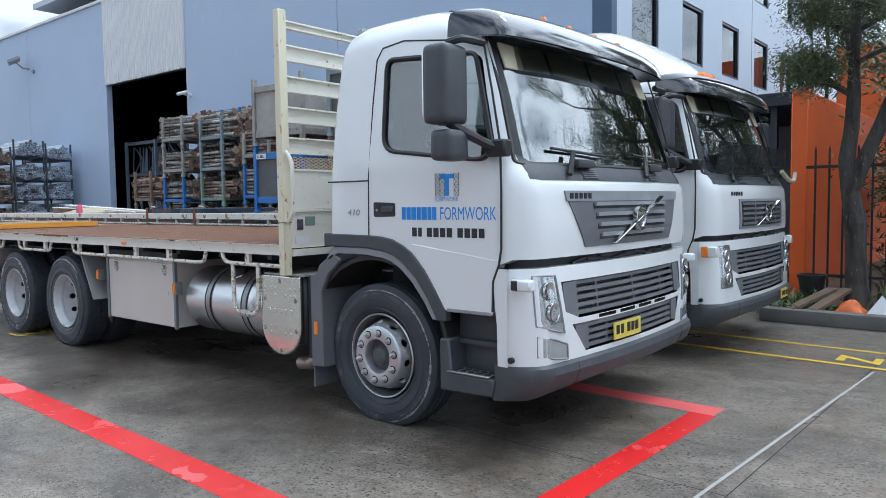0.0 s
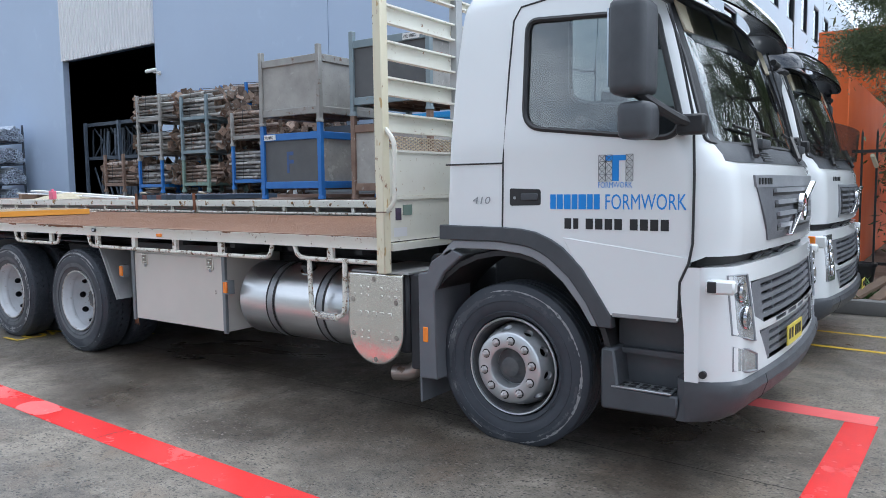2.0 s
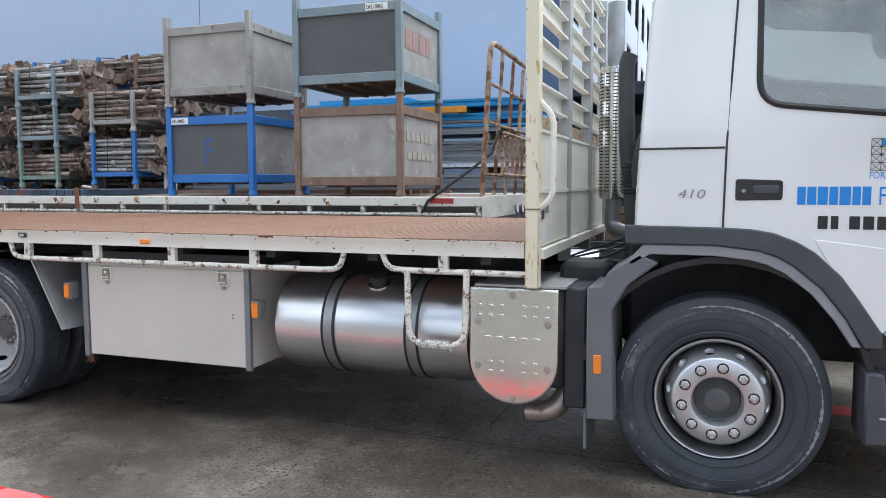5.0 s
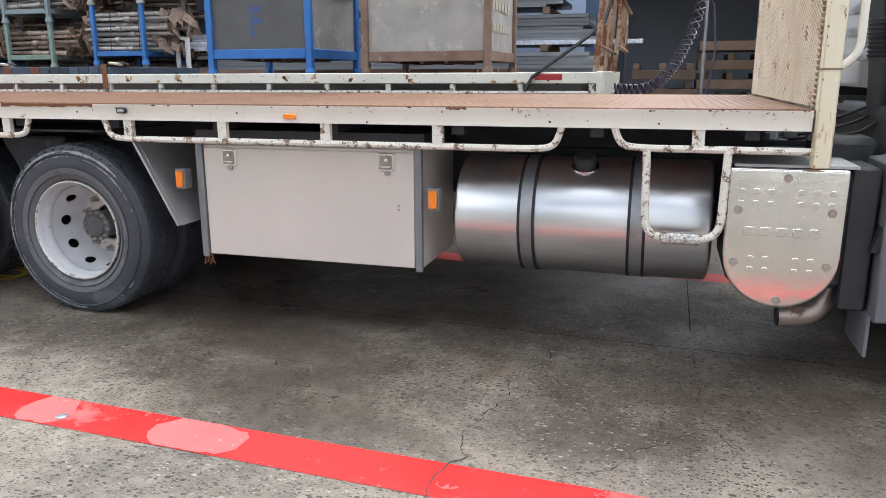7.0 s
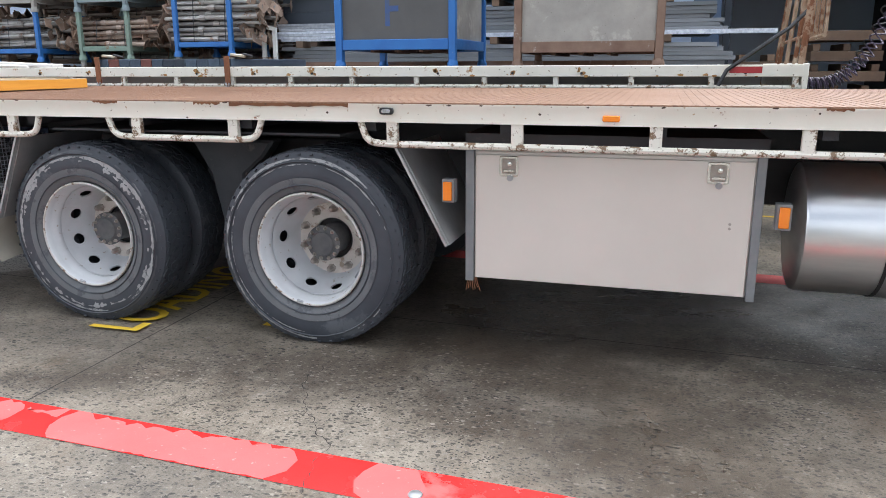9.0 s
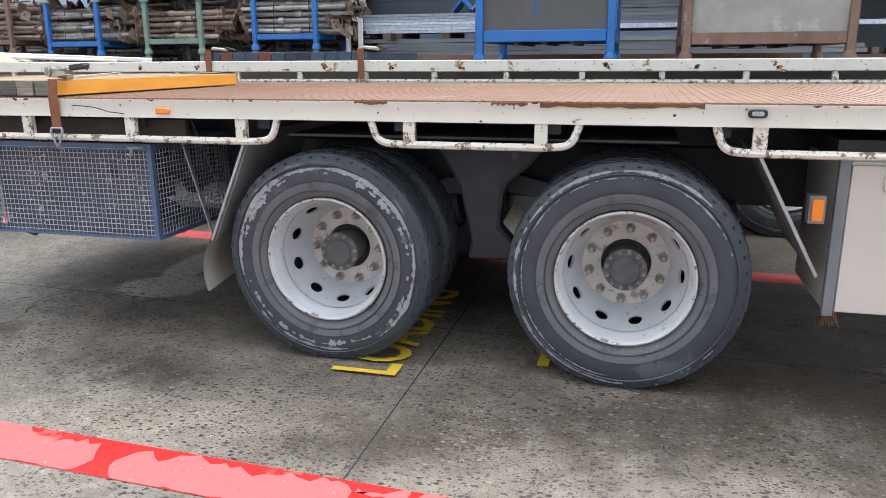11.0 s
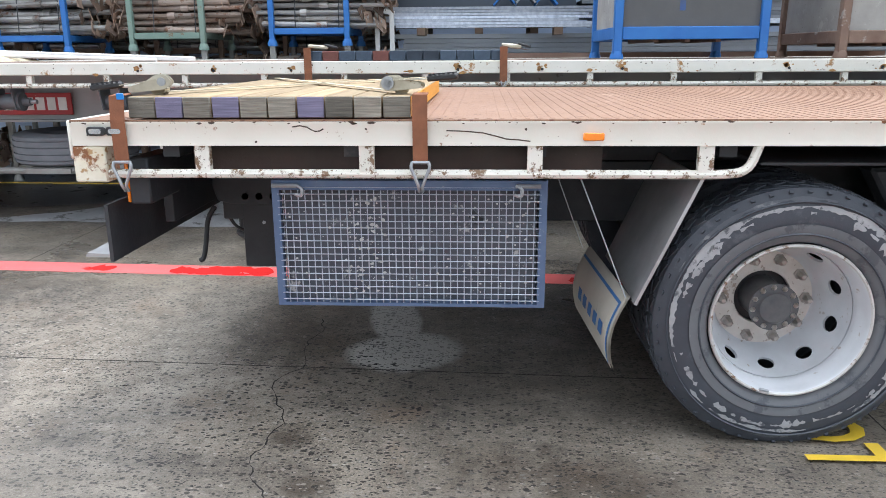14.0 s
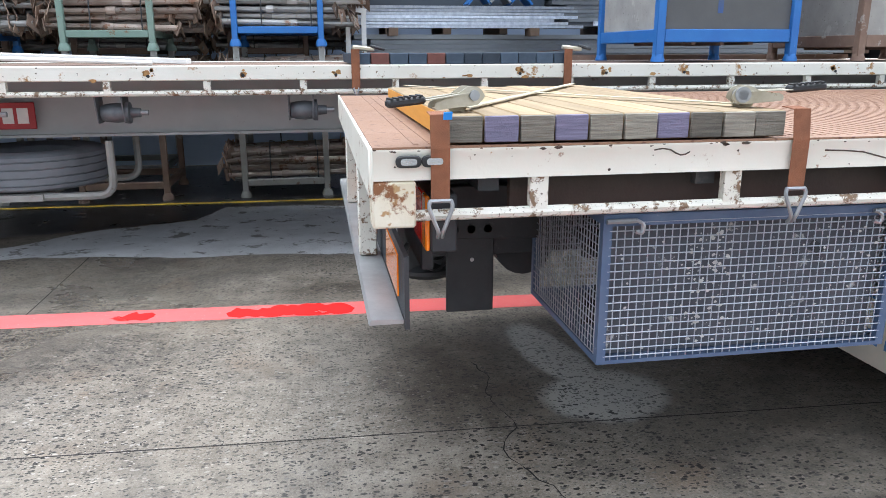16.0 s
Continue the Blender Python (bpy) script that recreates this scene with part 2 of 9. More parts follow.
M_STRAPC = mat("cream_webbing_strap", (0.52, 0.46, 0.33), (0.40, 0.35, 0.25), 20, 0.9, bump=0.4, bscale=500)
M_AMBER = mat("amber_lens", (0.95, 0.27, 0.015), (0.85, 0.2, 0.01), 10, 0.2, coat=0.6)
M_REDL = mat("red_lens", (0.55, 0.015, 0.012), (0.45, 0.01, 0.01), 10, 0.2, coat=0.6)
M_LENS = mat("clear_headlamp_lens", (0.62, 0.65, 0.68), (0.42, 0.44, 0.47), 18, 0.12, metal=0.75, coat=1.0, rough_var=0.06)
M_CHROME = mat("chrome", (0.75, 0.75, 0.76), (0.65, 0.65, 0.66), 8, 0.14, metal=1.0, rough_var=0.05)
M_LTBLUE = mat("blue_vinyl_lettering", (0.02, 0.25, 0.72), (0.02, 0.23, 0.68), 5, 0.35)
M_INK = mat("black_vinyl_lettering", (0.02, 0.02, 0.022), None, 5, 0.4)
M_WHITE = mat("white_print", (0.82, 0.82, 0.80), None, 12, 0.5)
M_YPLATE = mat("yellow_plate", (0.72, 0.60, 0.10), (0.66, 0.54, 0.08), 12, 0.4)
M_REDTAG = mat("red_enamel", (0.42, 0.03, 0.035), (0.34, 0.025, 0.03), 9, 0.45, fine=(0.5, 0.3, 0.25), fine_scale=60, fine_at=0.7)
M_BLUES = mat("blue_painted_steel_chipped", (0.022, 0.13, 0.42), (0.03, 0.17, 0.48), 4, 0.45, spots=(0.14, 0.075, 0.045), spot_scale=13, spot_at=0.68, bump=0.08, fine=(0.25, 0.3, 0.4), fine_scale=50, fine_at=0.72)
M_GREENS = mat("faded_green_steel", (0.16, 0.25, 0.21), (0.22, 0.29, 0.25), 5, 0.6, spots=(0.2, 0.12, 0.07), spot_scale=9, spot_at=0.6, bump=0.1)
M_GREYS = mat("weathered_grey_steel", (0.36, 0.355, 0.335), (0.25, 0.24, 0.225), 4, 0.6, spots=(0.17, 0.10, 0.07), spot_scale=7, spot_at=0.6, bump=0.12, metal=0.2)
M_RUSTS = mat("rusty_brown_steel", (0.16, 0.10, 0.075), (0.24, 0.165, 0.125), 5, 0.75, spots=(0.34, 0.31, 0.28), spot_scale=8, spot_at=0.62, bump=0.15)
M_TEALS = mat("blue_grey_painted_steel", (0.16, 0.22, 0.25), (0.23, 0.28, 0.30), 4, 0.55, spots=(0.22, 0.17, 0.14), spot_scale=8, spot_at=0.62, bump=0.1)
M_PLYG = mat("dirty_grey_form_ply", (0.40, 0.39, 0.365), (0.27, 0.265, 0.25), 3.2, 0.75, bump=0.12, spots=(0.43, 0.42, 0.395), spot_scale=4, spot_at=0.58, fine=(0.12, 0.11, 0.10), fine_scale=60, fine_at=0.68)
M_PLYD = mat("dark_faced_form_ply", (0.075, 0.078, 0.082), (0.105, 0.107, 0.11), 2.5, 0.55, bump=0.05, fine=(0.2, 0.2, 0.2), fine_scale=70, fine_at=0.75)
M_PROP = mat("weathered_prop_tube", (0.46, 0.46, 0.45), (0.24, 0.22, 0.20), 3, 0.55, metal=0.4, vary=0.45, spots=(0.21, 0.12, 0.08), spot_scale=6, spot_at=0.58, bump=0.15)
M_PROPB = mat("rust_brown_prop_tube", (0.25, 0.175, 0.135), (0.34, 0.30, 0.27), 4, 0.7, metal=0.2, vary=0.45, spots=(0.15, 0.08, 0.05), spot_scale=7, spot_at=0.55, bump=0.2)
M_PLATE = mat("rusty_prop_plate", (0.22, 0.145, 0.105), (0.31, 0.235, 0.185), 9, 0.8, vary=0.5, bump=0.2, spots=(0.14, 0.075, 0.05), spot_scale=14, spot_at=0.58)
M_SCAFR = mat("dark_blue_rack_paint", (0.035, 0.05, 0.08), (0.07, 0.075, 0.085), 5, 0.6, spots=(0.15, 0.09, 0.06), spot_scale=8, spot_at=0.6)
M_GALV = mat("new_galvanised_tube", (0.70, 0.75, 0.83), (0.38, 0.43, 0.52), 18, 0.4, metal=0.3, vary=0.4)
M_BLUEP = mat("bright_blue_formwork_sheet", (0.02, 0.24, 0.52), (0.03, 0.30, 0.60), 2, 0.4, vary=0.2)
M_ALUB = mat("dull_aluminium_beam", (0.33, 0.35, 0.38), (0.24, 0.26, 0.28), 4, 0.5, metal=0.5, vary=0.3, stretch=(0.3, 1, 1))
M_TIMBER = mat("pine_timber_yellowed", (0.37, 0.275, 0.160), (0.25, 0.175, 0.095), 3, 0.78, stretch=(8, 0.8, 8), vary=0.18, bump=0.15, bscale=40, spots=(0.36, 0.24, 0.13), spot_scale=3, spot_at=0.64)
M_TIMBO = mat("orange_sealed_timber", (0.74, 0.34, 0.045), (0.62, 0.26, 0.03), 3, 0.55, stretch=(8, 0.8, 8), bump=0.08)
M_TEND = mat("weathered_timber_end_grain", (0.30, 0.275, 0.225), (0.11, 0.10, 0.085), 7, 0.85, stretch=(1, 1, 22), bump=0.5, bscale=30, vary=0.4, spots=(0.20, 0.13, 0.08), spot_scale=14, spot_at=0.60)
M_TENDP = mat("violet_dyed_timber_end_grain", (0.29, 0.265, 0.39), (0.15, 0.14, 0.22), 7, 0.85, stretch=(1, 1, 22), bump=0.5, bscale=30, vary=0.2)
M_TBLUE = mat("blue_black_timber", (0.035, 0.055, 0.085), (0.05, 0.075, 0.11), 5, 0.7, vary=0.5, stretch=(6, 1, 6), bump=0.2)
M_TRED = mat("red_brown_timber", (0.16, 0.055, 0.045), (0.12, 0.045, 0.035), 5, 0.7, stretch=(6, 1, 6), bump=0.2)
M_PALLET = mat("grey_brown_pallet_wood", (0.24, 0.16, 0.11), (0.16, 0.11, 0.08), 4, 0.85, vary=0.3, bump=0.3)
M_WALL = mat("blue_grey_painted_precast", (0.46, 0.555, 0.71), (0.43, 0.52, 0.67), 0.35, 0.6, bump=0.04, bscale=25, spots=(0.475, 0.57, 0.72), spot_scale=0.9, spot_at=0.6, spot_rough=0.6)
M_WALLN = mat("navy_painted_precast", (0.085, 0.13, 0.21), (0.075, 0.115, 0.19), 0.6, 0.6, bump=0.04, bscale=25)
M_WALLP = mat("pale_blue_painted_precast", (0.56, 0.63, 0.72), (0.52, 0.59, 0.68), 0.4, 0.6, bump=0.04, bscale=25)
M_CLAD = mat("pale_ribbed_cladding", (0.78, 0.78, 0.79), (0.72, 0.72, 0.74), 0.8, 0.5, bump=0.02)
M_DARKIN = mat("shade_black_interior", (0.035, 0.038, 0.045), (0.05, 0.053, 0.06), 2, 0.8)
M_ORANGE = mat("orange_painted_wall", (0.86, 0.155, 0.022), (0.78, 0.125, 0.02), 0.7, 0.55, bump=0.1, bscale=20, spots=(0.62, 0.12, 0.04), spot_scale=1.6, spot_at=0.68)
M_BARK = mat("grey_flaking_bark", (0.022, 0.019, 0.018), (0.105, 0.094, 0.085), 9, 0.9, stretch=(1, 1, 0.22), bump=1.0, bscale=26, fine=(0.17, 0.155, 0.14), fine_scale=40, fine_at=0.66)
M_LEAF = mat("olive_paperbark_leaf", (0.085, 0.115, 0.048), (0.125, 0.15, 0.07), 3, 0.6, vary=0.4)
M_LEAFB = mat("dry_brown_olive_leaf", (0.11, 0.105, 0.055), (0.15, 0.13, 0.075), 3, 0.65, vary=0.4)
M_LEAFG = mat("green_weed_leaf", (0.06, 0.12, 0.03), (0.09, 0.14, 0.04), 5, 0.6, vary=0.4)
M_MULCH = mat("brown_garden_mulch", (0.09, 0.06, 0.045), (0.14, 0.10, 0.075), 6, 0.95, bump=1.0, bscale=40)
M_KERB = mat("stained_kerb_concrete", (0.15, 0.145, 0.14), (0.21, 0.2, 0.19), 2.5, 0.85, bump=0.3, spots=(0.09, 0.085, 0.08), spot_scale=3)
M_JOINT = mat("dark_joint_filler", (0.028, 0.026, 0.025), (0.045, 0.04, 0.038), 6, 0.9)
M_YELLOW = mat("yellow_line_paint", (0.75, 0.50, 0.03), (0.62, 0.42, 0.04), 8, 0.6, bump=0.2, spots=(0.22, 0.19, 0.13), spot_scale=11, spot_at=0.64)
M_CAGE = mat("blue_grey_cage_steel", (0.06, 0.10, 0.19), (0.10, 0.14, 0.22), 8, 0.55, spots=(0.42, 0.43, 0.43), spot_scale=16, spot_at=0.66, bump=0.1)
M_WIRE = mat("dusty_galvanised_wire", (0.46, 0.48, 0.53), (0.32, 0.35, 0.41), 10, 0.55, metal=0.4, spots=(0.55, 0.54, 0.52), spot_scale=9, spot_at=0.66)
M_CHEQ = mat("chequer_plate_aluminium", (0.50, 0.50, 0.50), (0.36, 0.36, 0.365), 5, 0.48, metal=0.6, bump=0.1, spots=(0.5, 0.49, 0.46), spot_scale=7, spot_at=0.64)
M_FLAP = mat("cream_rubber_mudflap", (0.52, 0.49, 0.42), (0.43, 0.40, 0.34), 5, 0.6, bump=0.1, spots=(0.28, 0.25, 0.21), spot_scale=8, spot_at=0.64)
M_FLAPB = mat("mudflap_blue_print", (0.04, 0.14, 0.36), (0.06, 0.16, 0.34), 14, 0.6)
M_PURPLE = mat("dark_purple_air_hose", (0.085, 0.06, 0.11), (0.06, 0.05, 0.075), 14, 0.4)
M_SEAT = mat("grey_seat_cloth", (0.09, 0.10, 0.11), (0.13, 0.14, 0.15), 12, 0.9)
M_WINDOW = glass("office_window_glass", (0.35, 0.4, 0.42))
M_GLASS = glass("cab_glass", (0.70, 0.77, 0.77), 0.0, 2.0)
M_SCREEN = glass("laminated_windscreen_glass", (0.74, 0.82, 0.79), 0.0, 2.3)
M_PINK = mat("fluorescent_pink_plastic", (0.80, 0.16, 0.26), None, 6, 0.5)
M_TARP = mat("orange_plastic", (0.75, 0.16, 0.03), (0.6, 0.12, 0.02), 8, 0.5)


# stained, shade-darkened and dry places on the slab: x, y, half length, half width, turn
STAINS_AND_SHADE = [(-7.4, 3.75, 1.6, 0.75, 0), (-5.9, 4.0, 1.9, 0.75, 0), (-8.3, 3.30, 1.3, 0.55, 8), (-7.35, 3.0, 0.9, 0.42, -25), (-6.5, 3.15, 1.0, 0.5, 20), (-4.7, 3.45, 2.0, 0.85, 0),
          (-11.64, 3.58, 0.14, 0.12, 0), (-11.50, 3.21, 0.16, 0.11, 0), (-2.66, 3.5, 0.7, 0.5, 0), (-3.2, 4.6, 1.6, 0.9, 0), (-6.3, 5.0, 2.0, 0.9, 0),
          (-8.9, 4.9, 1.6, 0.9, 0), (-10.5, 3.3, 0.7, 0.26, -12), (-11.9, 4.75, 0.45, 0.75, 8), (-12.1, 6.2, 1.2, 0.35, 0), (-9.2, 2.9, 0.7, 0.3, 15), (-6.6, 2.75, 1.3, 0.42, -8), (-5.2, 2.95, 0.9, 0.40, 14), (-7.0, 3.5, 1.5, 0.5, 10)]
DRY = [(-11.26, 4.45, 0.36, 0.30, 20), (-11.36, 4.95, 0.17, 0.55, 8)]


def ground_material():
    m = bpy.data.materials.new("stained_yard_concrete")
    m.use_nodes = True
    t = m.node_tree
    n, l = t.nodes, t.links
    b = n["Principled BSDF"]
    tc = n.new("ShaderNodeTexCoord")

    def noi(s, d, r=0.6, st=(1, 1, 1), dist=0.0):
        mp = n.new("ShaderNodeMapping")
        mp.inputs["Scale"].default_value = st
        l.new(tc.outputs["Object"], mp.inputs["Vector"])
        k = n.new("ShaderNodeTexNoise")
        k.inputs["Scale"].default_value, k.inputs["Detail"].default_value, k.inputs["Roughness"].default_value = s, d, r
        k.inputs["Distortion"].default_value = dist
        l.new(mp.outputs["Vector"], k.inputs["Vector"])
        return k.outputs["Fac"]

    def rng(s, a, z, lo=0.0, hi=1.0):
        k = n.new("ShaderNodeMapRange")
        for key, val in (("From Min", a), ("From Max", z), ("To Min", lo), ("To Max", hi)):
            k.inputs[key].default_value = val
        l.new(s, k.inputs["Value"])
        return k.outputs["Result"]

    def mixc(f, a, z):
        k = n.new("ShaderNodeMix")
        k.data_type = "RGBA"
        l.new(f, k.inputs["Factor"])
        for key, val in (("A", a), ("B", z)):
            if isinstance(val, tuple):
                k.inputs[key].default_value = (*val, 1)
            else:
                l.new(val, k.inputs[key])
        return k.outputs["Result"]

    def mul(a, z):
        k = n.new("ShaderNodeMath")
        k.operation = "MULTIPLY"
        l.new(a, k.inputs[0])
        l.new(z, k.inputs[1])
        return k.outputs[0]

    base = mixc(rng(noi(0.55, 5), 0.35, 0.65), (0.300, 0.262, 0.212), (0.200, 0.170, 0.134))
    base = mixc(rng(noi(7.0, 9, 0.78), 0.40, 0.62, 0, 0.85), base, (0.118, 0.096, 0.074))
    base = mixc(rng(noi(95.0, 5, 0.75), 0.48, 0.66, 0, 0.6), base, (0.35, 0.31, 0.26))
    base = mixc(rng(noi(150.0, 3, 0.7), 0.54, 0.66, 0, 0.55), base, (0.11, 0.098, 0.085))
    oil = rng(noi(0.62, 10, 0.72, (1.0, 1.35, 1), 0.5), 0.44, 0.62)
    base = mixc(mul(oil, rng(noi(11, 8, 0.78), 0.32, 0.60, 0.25, 0.90)), base, (0.062, 0.053, 0.046))
    drip = rng(noi(3.4, 8, 0.70), 0.59, 0.68, 0, 0.6)
    base = mixc(mul(drip, rng(noi(26, 5, 0.7), 0.35, 0.6, 0.3, 1.0)), base, (0.055, 0.045, 0.037))
    rust = rng(noi(1.9, 6, 0.6, (1.2, 1, 1)), 0.56, 0.68, 0, 0.45)
    base = mixc(rust, base, (0.175, 0.12, 0.08))
    # stains and the shade below the trucks as dark colour, and one dry pale patch
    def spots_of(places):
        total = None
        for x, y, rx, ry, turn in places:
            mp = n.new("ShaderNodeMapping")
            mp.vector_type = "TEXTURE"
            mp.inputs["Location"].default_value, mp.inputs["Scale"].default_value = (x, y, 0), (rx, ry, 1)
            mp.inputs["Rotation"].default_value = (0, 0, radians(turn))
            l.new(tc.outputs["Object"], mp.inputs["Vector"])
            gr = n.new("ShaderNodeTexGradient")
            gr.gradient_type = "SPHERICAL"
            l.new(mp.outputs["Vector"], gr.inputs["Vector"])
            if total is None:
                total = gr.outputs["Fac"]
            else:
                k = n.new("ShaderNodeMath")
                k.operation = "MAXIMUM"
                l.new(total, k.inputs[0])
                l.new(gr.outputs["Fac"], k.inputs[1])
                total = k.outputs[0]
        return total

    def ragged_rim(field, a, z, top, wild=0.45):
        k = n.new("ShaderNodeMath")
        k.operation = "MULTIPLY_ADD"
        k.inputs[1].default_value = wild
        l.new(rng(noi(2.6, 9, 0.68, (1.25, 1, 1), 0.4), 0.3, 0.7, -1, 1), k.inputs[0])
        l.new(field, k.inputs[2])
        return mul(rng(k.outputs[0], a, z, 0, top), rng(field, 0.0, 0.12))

    stain_shade = ragged_rim(spots_of(STAINS_AND_SHADE), 0.04, 0.74, 0.92)
    base = mixc(mul(stain_shade, rng(noi(5.0, 8, 0.72), 0.34, 0.62, 0.55, 1.0)), base, (0.050, 0.036, 0.025))
    dry = ragged_rim(spots_of(DRY), 0.10, 0.30, 0.85, 0.10)
    base = mixc(dry, base, (0.50, 0.48, 0.44))
    # exposed aggregate, pitted at two sizes
    warp = n.new("ShaderNodeTexNoise")
    warp.inputs["Scale"].default_value, warp.inputs["Detail"].default_value = 55, 3
    l.new(tc.outputs["Object"], warp.inputs["Vector"])
    sc_w = n.new("ShaderNodeVectorMath")
    sc_w.operation = "MULTIPLY_ADD"
    sc_w.inputs[1].default_value = (0.022, 0.018, 0.0)
    l.new(warp.outputs["Color"], sc_w.inputs[0])
    l.new(tc.outputs["Object"], sc_w.inputs[2])
    squash = n.new("ShaderNodeMapping")
    squash.inputs["Scale"].default_value = (0.72, 1.2, 1)
    l.new(sc_w.outputs["Vector"], squash.inputs["Vector"])
    for scale_, share, patchy in ((44, 0.38, 0.9), (92, 0.40, 1.7)):
        vo = n.new("ShaderNodeTexVoronoi")
        vo.inputs["Scale"].default_value = scale_
        l.new(squash.outputs["Vector"], vo.inputs["Vector"])
        sep = n.new("ShaderNodeSeparateColor")
        l.new(vo.outputs["Color"], sep.inputs["Color"])
        near = rng(vo.outputs["Distance"], 0.30, 0.40, 1, 0)
        dark = mul(rng(sep.outputs["Red"], share, share + 0.08), near)
        lite = mul(rng(sep.outputs["Green"], 0.84, 0.90), near)
        base = mixc(mul(dark, rng(noi(patchy, 6), 0.36, 0.60, 0.45, 1.0)), base, (0.020, 0.018, 0.017))
        base = mixc(mul(lite, rng(noi(0.8, 4), 0.38, 0.66, 0.1, 0.6)), base, (0.44, 0.40, 0.35))
    l.new(base, b.inputs["Base Color"])
    wet = rng(noi(0.62, 6, 0.6, (1, 1.2, 1), 0.4), 0.40, 0.62, 0.62, 0.27)
    l.new(wet, b.inputs["Roughness"])
    b.inputs["Specular IOR Level"].default_value = 0.45
    bp = n.new("ShaderNodeBump")
    bp.inputs["Strength"].default_value, bp.inputs["Distance"].default_value = 0.55, 0.004
    l.new(noi(110, 4), bp.inputs["Height"])
    l.new(bp.outputs["Normal"], b.inputs["Normal"])
    return m


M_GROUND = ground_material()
# red paint: darker and shiny where wet, chalky pink where dry, worn in spots
M_RED = mat("red_line_paint", (0.74, 0.030, 0.028), (0.66, 0.024, 0.024), 2.0, 0.25, spots=(0.72, 0.10, 0.095), spot_scale=1.7, spot_at=0.60, spot_rough=0.6, fine=(0.32, 0.10, 0.085), fine_scale=14, fine_at=0.74, bump=0.1, bscale=150)


# ---- geometry tools ----
class G:
    """Collects vertices and faces of one mesh."""

    def __init__(self):
        self.v, self.f = [], []

    def add(self, verts, faces):
        o = len(self.v)
        self.v += [tuple(p) for p in verts]
        self.f += [tuple(i + o for i in q) for q in faces]
        return self

    def box(self, x0, x1, y0, y1, z0, z1):
        return self.add([(x0, y0, z0), (x1, y0, z0), (x1, y1, z0), (x0, y1, z0), (x0, y0, z1), (x1, y0, z1), (x1, y1, z1), (x0, y1, z1)],
                        [(3, 2, 1, 0), (4, 5, 6, 7), (0, 1, 5, 4), (1, 2, 6, 5), (2, 3, 7, 6), (3, 0, 4, 7)])

    def obox(self, m, sx, sy, sz):
        g = G().box(-sx / 2, sx / 2, -sy / 2, sy / 2, -sz / 2, sz / 2)
        return self.add([m @ Vector(p) for p in g.v], g.f)

    def bar(self, a, b, w, h, up=(0, 0, 1)):
        """A straight bar of section w by h from a to b."""
        a, b = Vector(a), Vector(b)
        d = (b - a).normalized()
        s = d.cross(Vector(up))
        s = s.normalized() if s.length > 1e-5 else Vector((1, 0, 0))
        u = s.cross(d)
        q = []
        for p in (a, b):
            q += [p - s * w / 2 - u * h / 2, p + s * w / 2 - u * h / 2, p + s * w / 2 + u * h / 2, p - s * w / 2 + u * h / 2]
        return self.add(q, [(3, 2, 1, 0), (4, 5, 6, 7), (0, 1, 5, 4), (1, 2, 6, 5), (2, 3, 7, 6), (3, 0, 4, 7)])

    def tube(self, pts, r, n=8, closed=False):
        pts = [Vector(p) for p in pts]
        k = len(pts)
        verts, prev = [], None
        for i, p in enumerate(pts):
            a, b = (pts[i - 1], pts[(i + 1) % k]) if closed else (pts[max(i - 1, 0)], pts[min(i + 1, k - 1)])
            d = (b - a).normalized()
            if prev is None:
                s = d.cross(Vector((0, 0, 1)))
                s = s if s.length > 1e-3 else d.cross(Vector((0, 1, 0)))
            else:
                s = prev - d * prev.dot(d)
            s.normalize()
            prev = s
            u = s.cross(d)
            verts += [p + (s * math.cos(6.28318 * j / n) + u * math.sin(6.28318 * j / n)) * r for j in range(n)]
        faces = []
        for i in range(k if closed else k - 1):
            for j in range(n):
                i2 = (i + 1) % k
                faces.append((i * n + j, i * n + (j + 1) % n, i2 * n + (j + 1) % n, i2 * n + j))
        if not closed:
            faces += [tuple(range(n))[::-1], tuple((k - 1) * n + j for j in range(n))]
        return self.add(verts, faces)

    def cyl(self, a, b, r, n=16):
        return self.tube([a, b], r, n)

    def lathe(self, prof, m, n=32, closed=False, caps=True):
        """Turns a profile of (radius, height) round the z axis of the pose m."""
        verts = [m @ Vector((r * math.cos(6.28318530718 * j / n), r * math.sin(6.28318530718 * j / n), h)) for r, h in prof for j in range(n)]
        k = len(prof)
        faces = [(i % k * n + j, i % k * n + (j + 1) % n, (i + 1) % k * n + (j + 1) % n, (i + 1) % k * n + j) for i in range(k if closed else k - 1) for j in range(n)]
        if not closed and caps:
            if prof[0][0] > 1e-6:
                faces.append(tuple(range(n))[::-1])
            if prof[-1][0] > 1e-6:
                faces.append(tuple((k - 1) * n + j for j in range(n)))
        return self.add(verts, faces)

    def prism(self, poly, axis, a, b):
        """A polygon in the two other axes (in xyz order), drawn out along axis from a to b."""
        def at(p, h):
            return {"x": (h, p[0], p[1]), "y": (p[0], h, p[1]), "z": (p[0], p[1], h)}[axis]
        k = len(poly)
        faces = [tuple(range(k))[::-1], tuple(range(k, 2 * k))] + [(i, (i + 1) % k, k + (i + 1) % k, k + i) for i in range(k)]
        return self.add([at(p, a) for p in poly] + [at(p, b) for p in poly], faces)

    def grid(self, fn, nu, nv):
        verts = [fn(i / nu, j / nv) for i in range(nu + 1) for j in range(nv + 1)]
        w = nv + 1
        return self.add(verts, [(i * w + j, (i + 1) * w + j, (i + 1) * w + j + 1, i * w + j + 1) for i in range(nu) for j in range(nv)])

    def join(self, other, m=None):
        return self.add([m @ Vector(p) for p in other.v] if m else other.v, other.f)


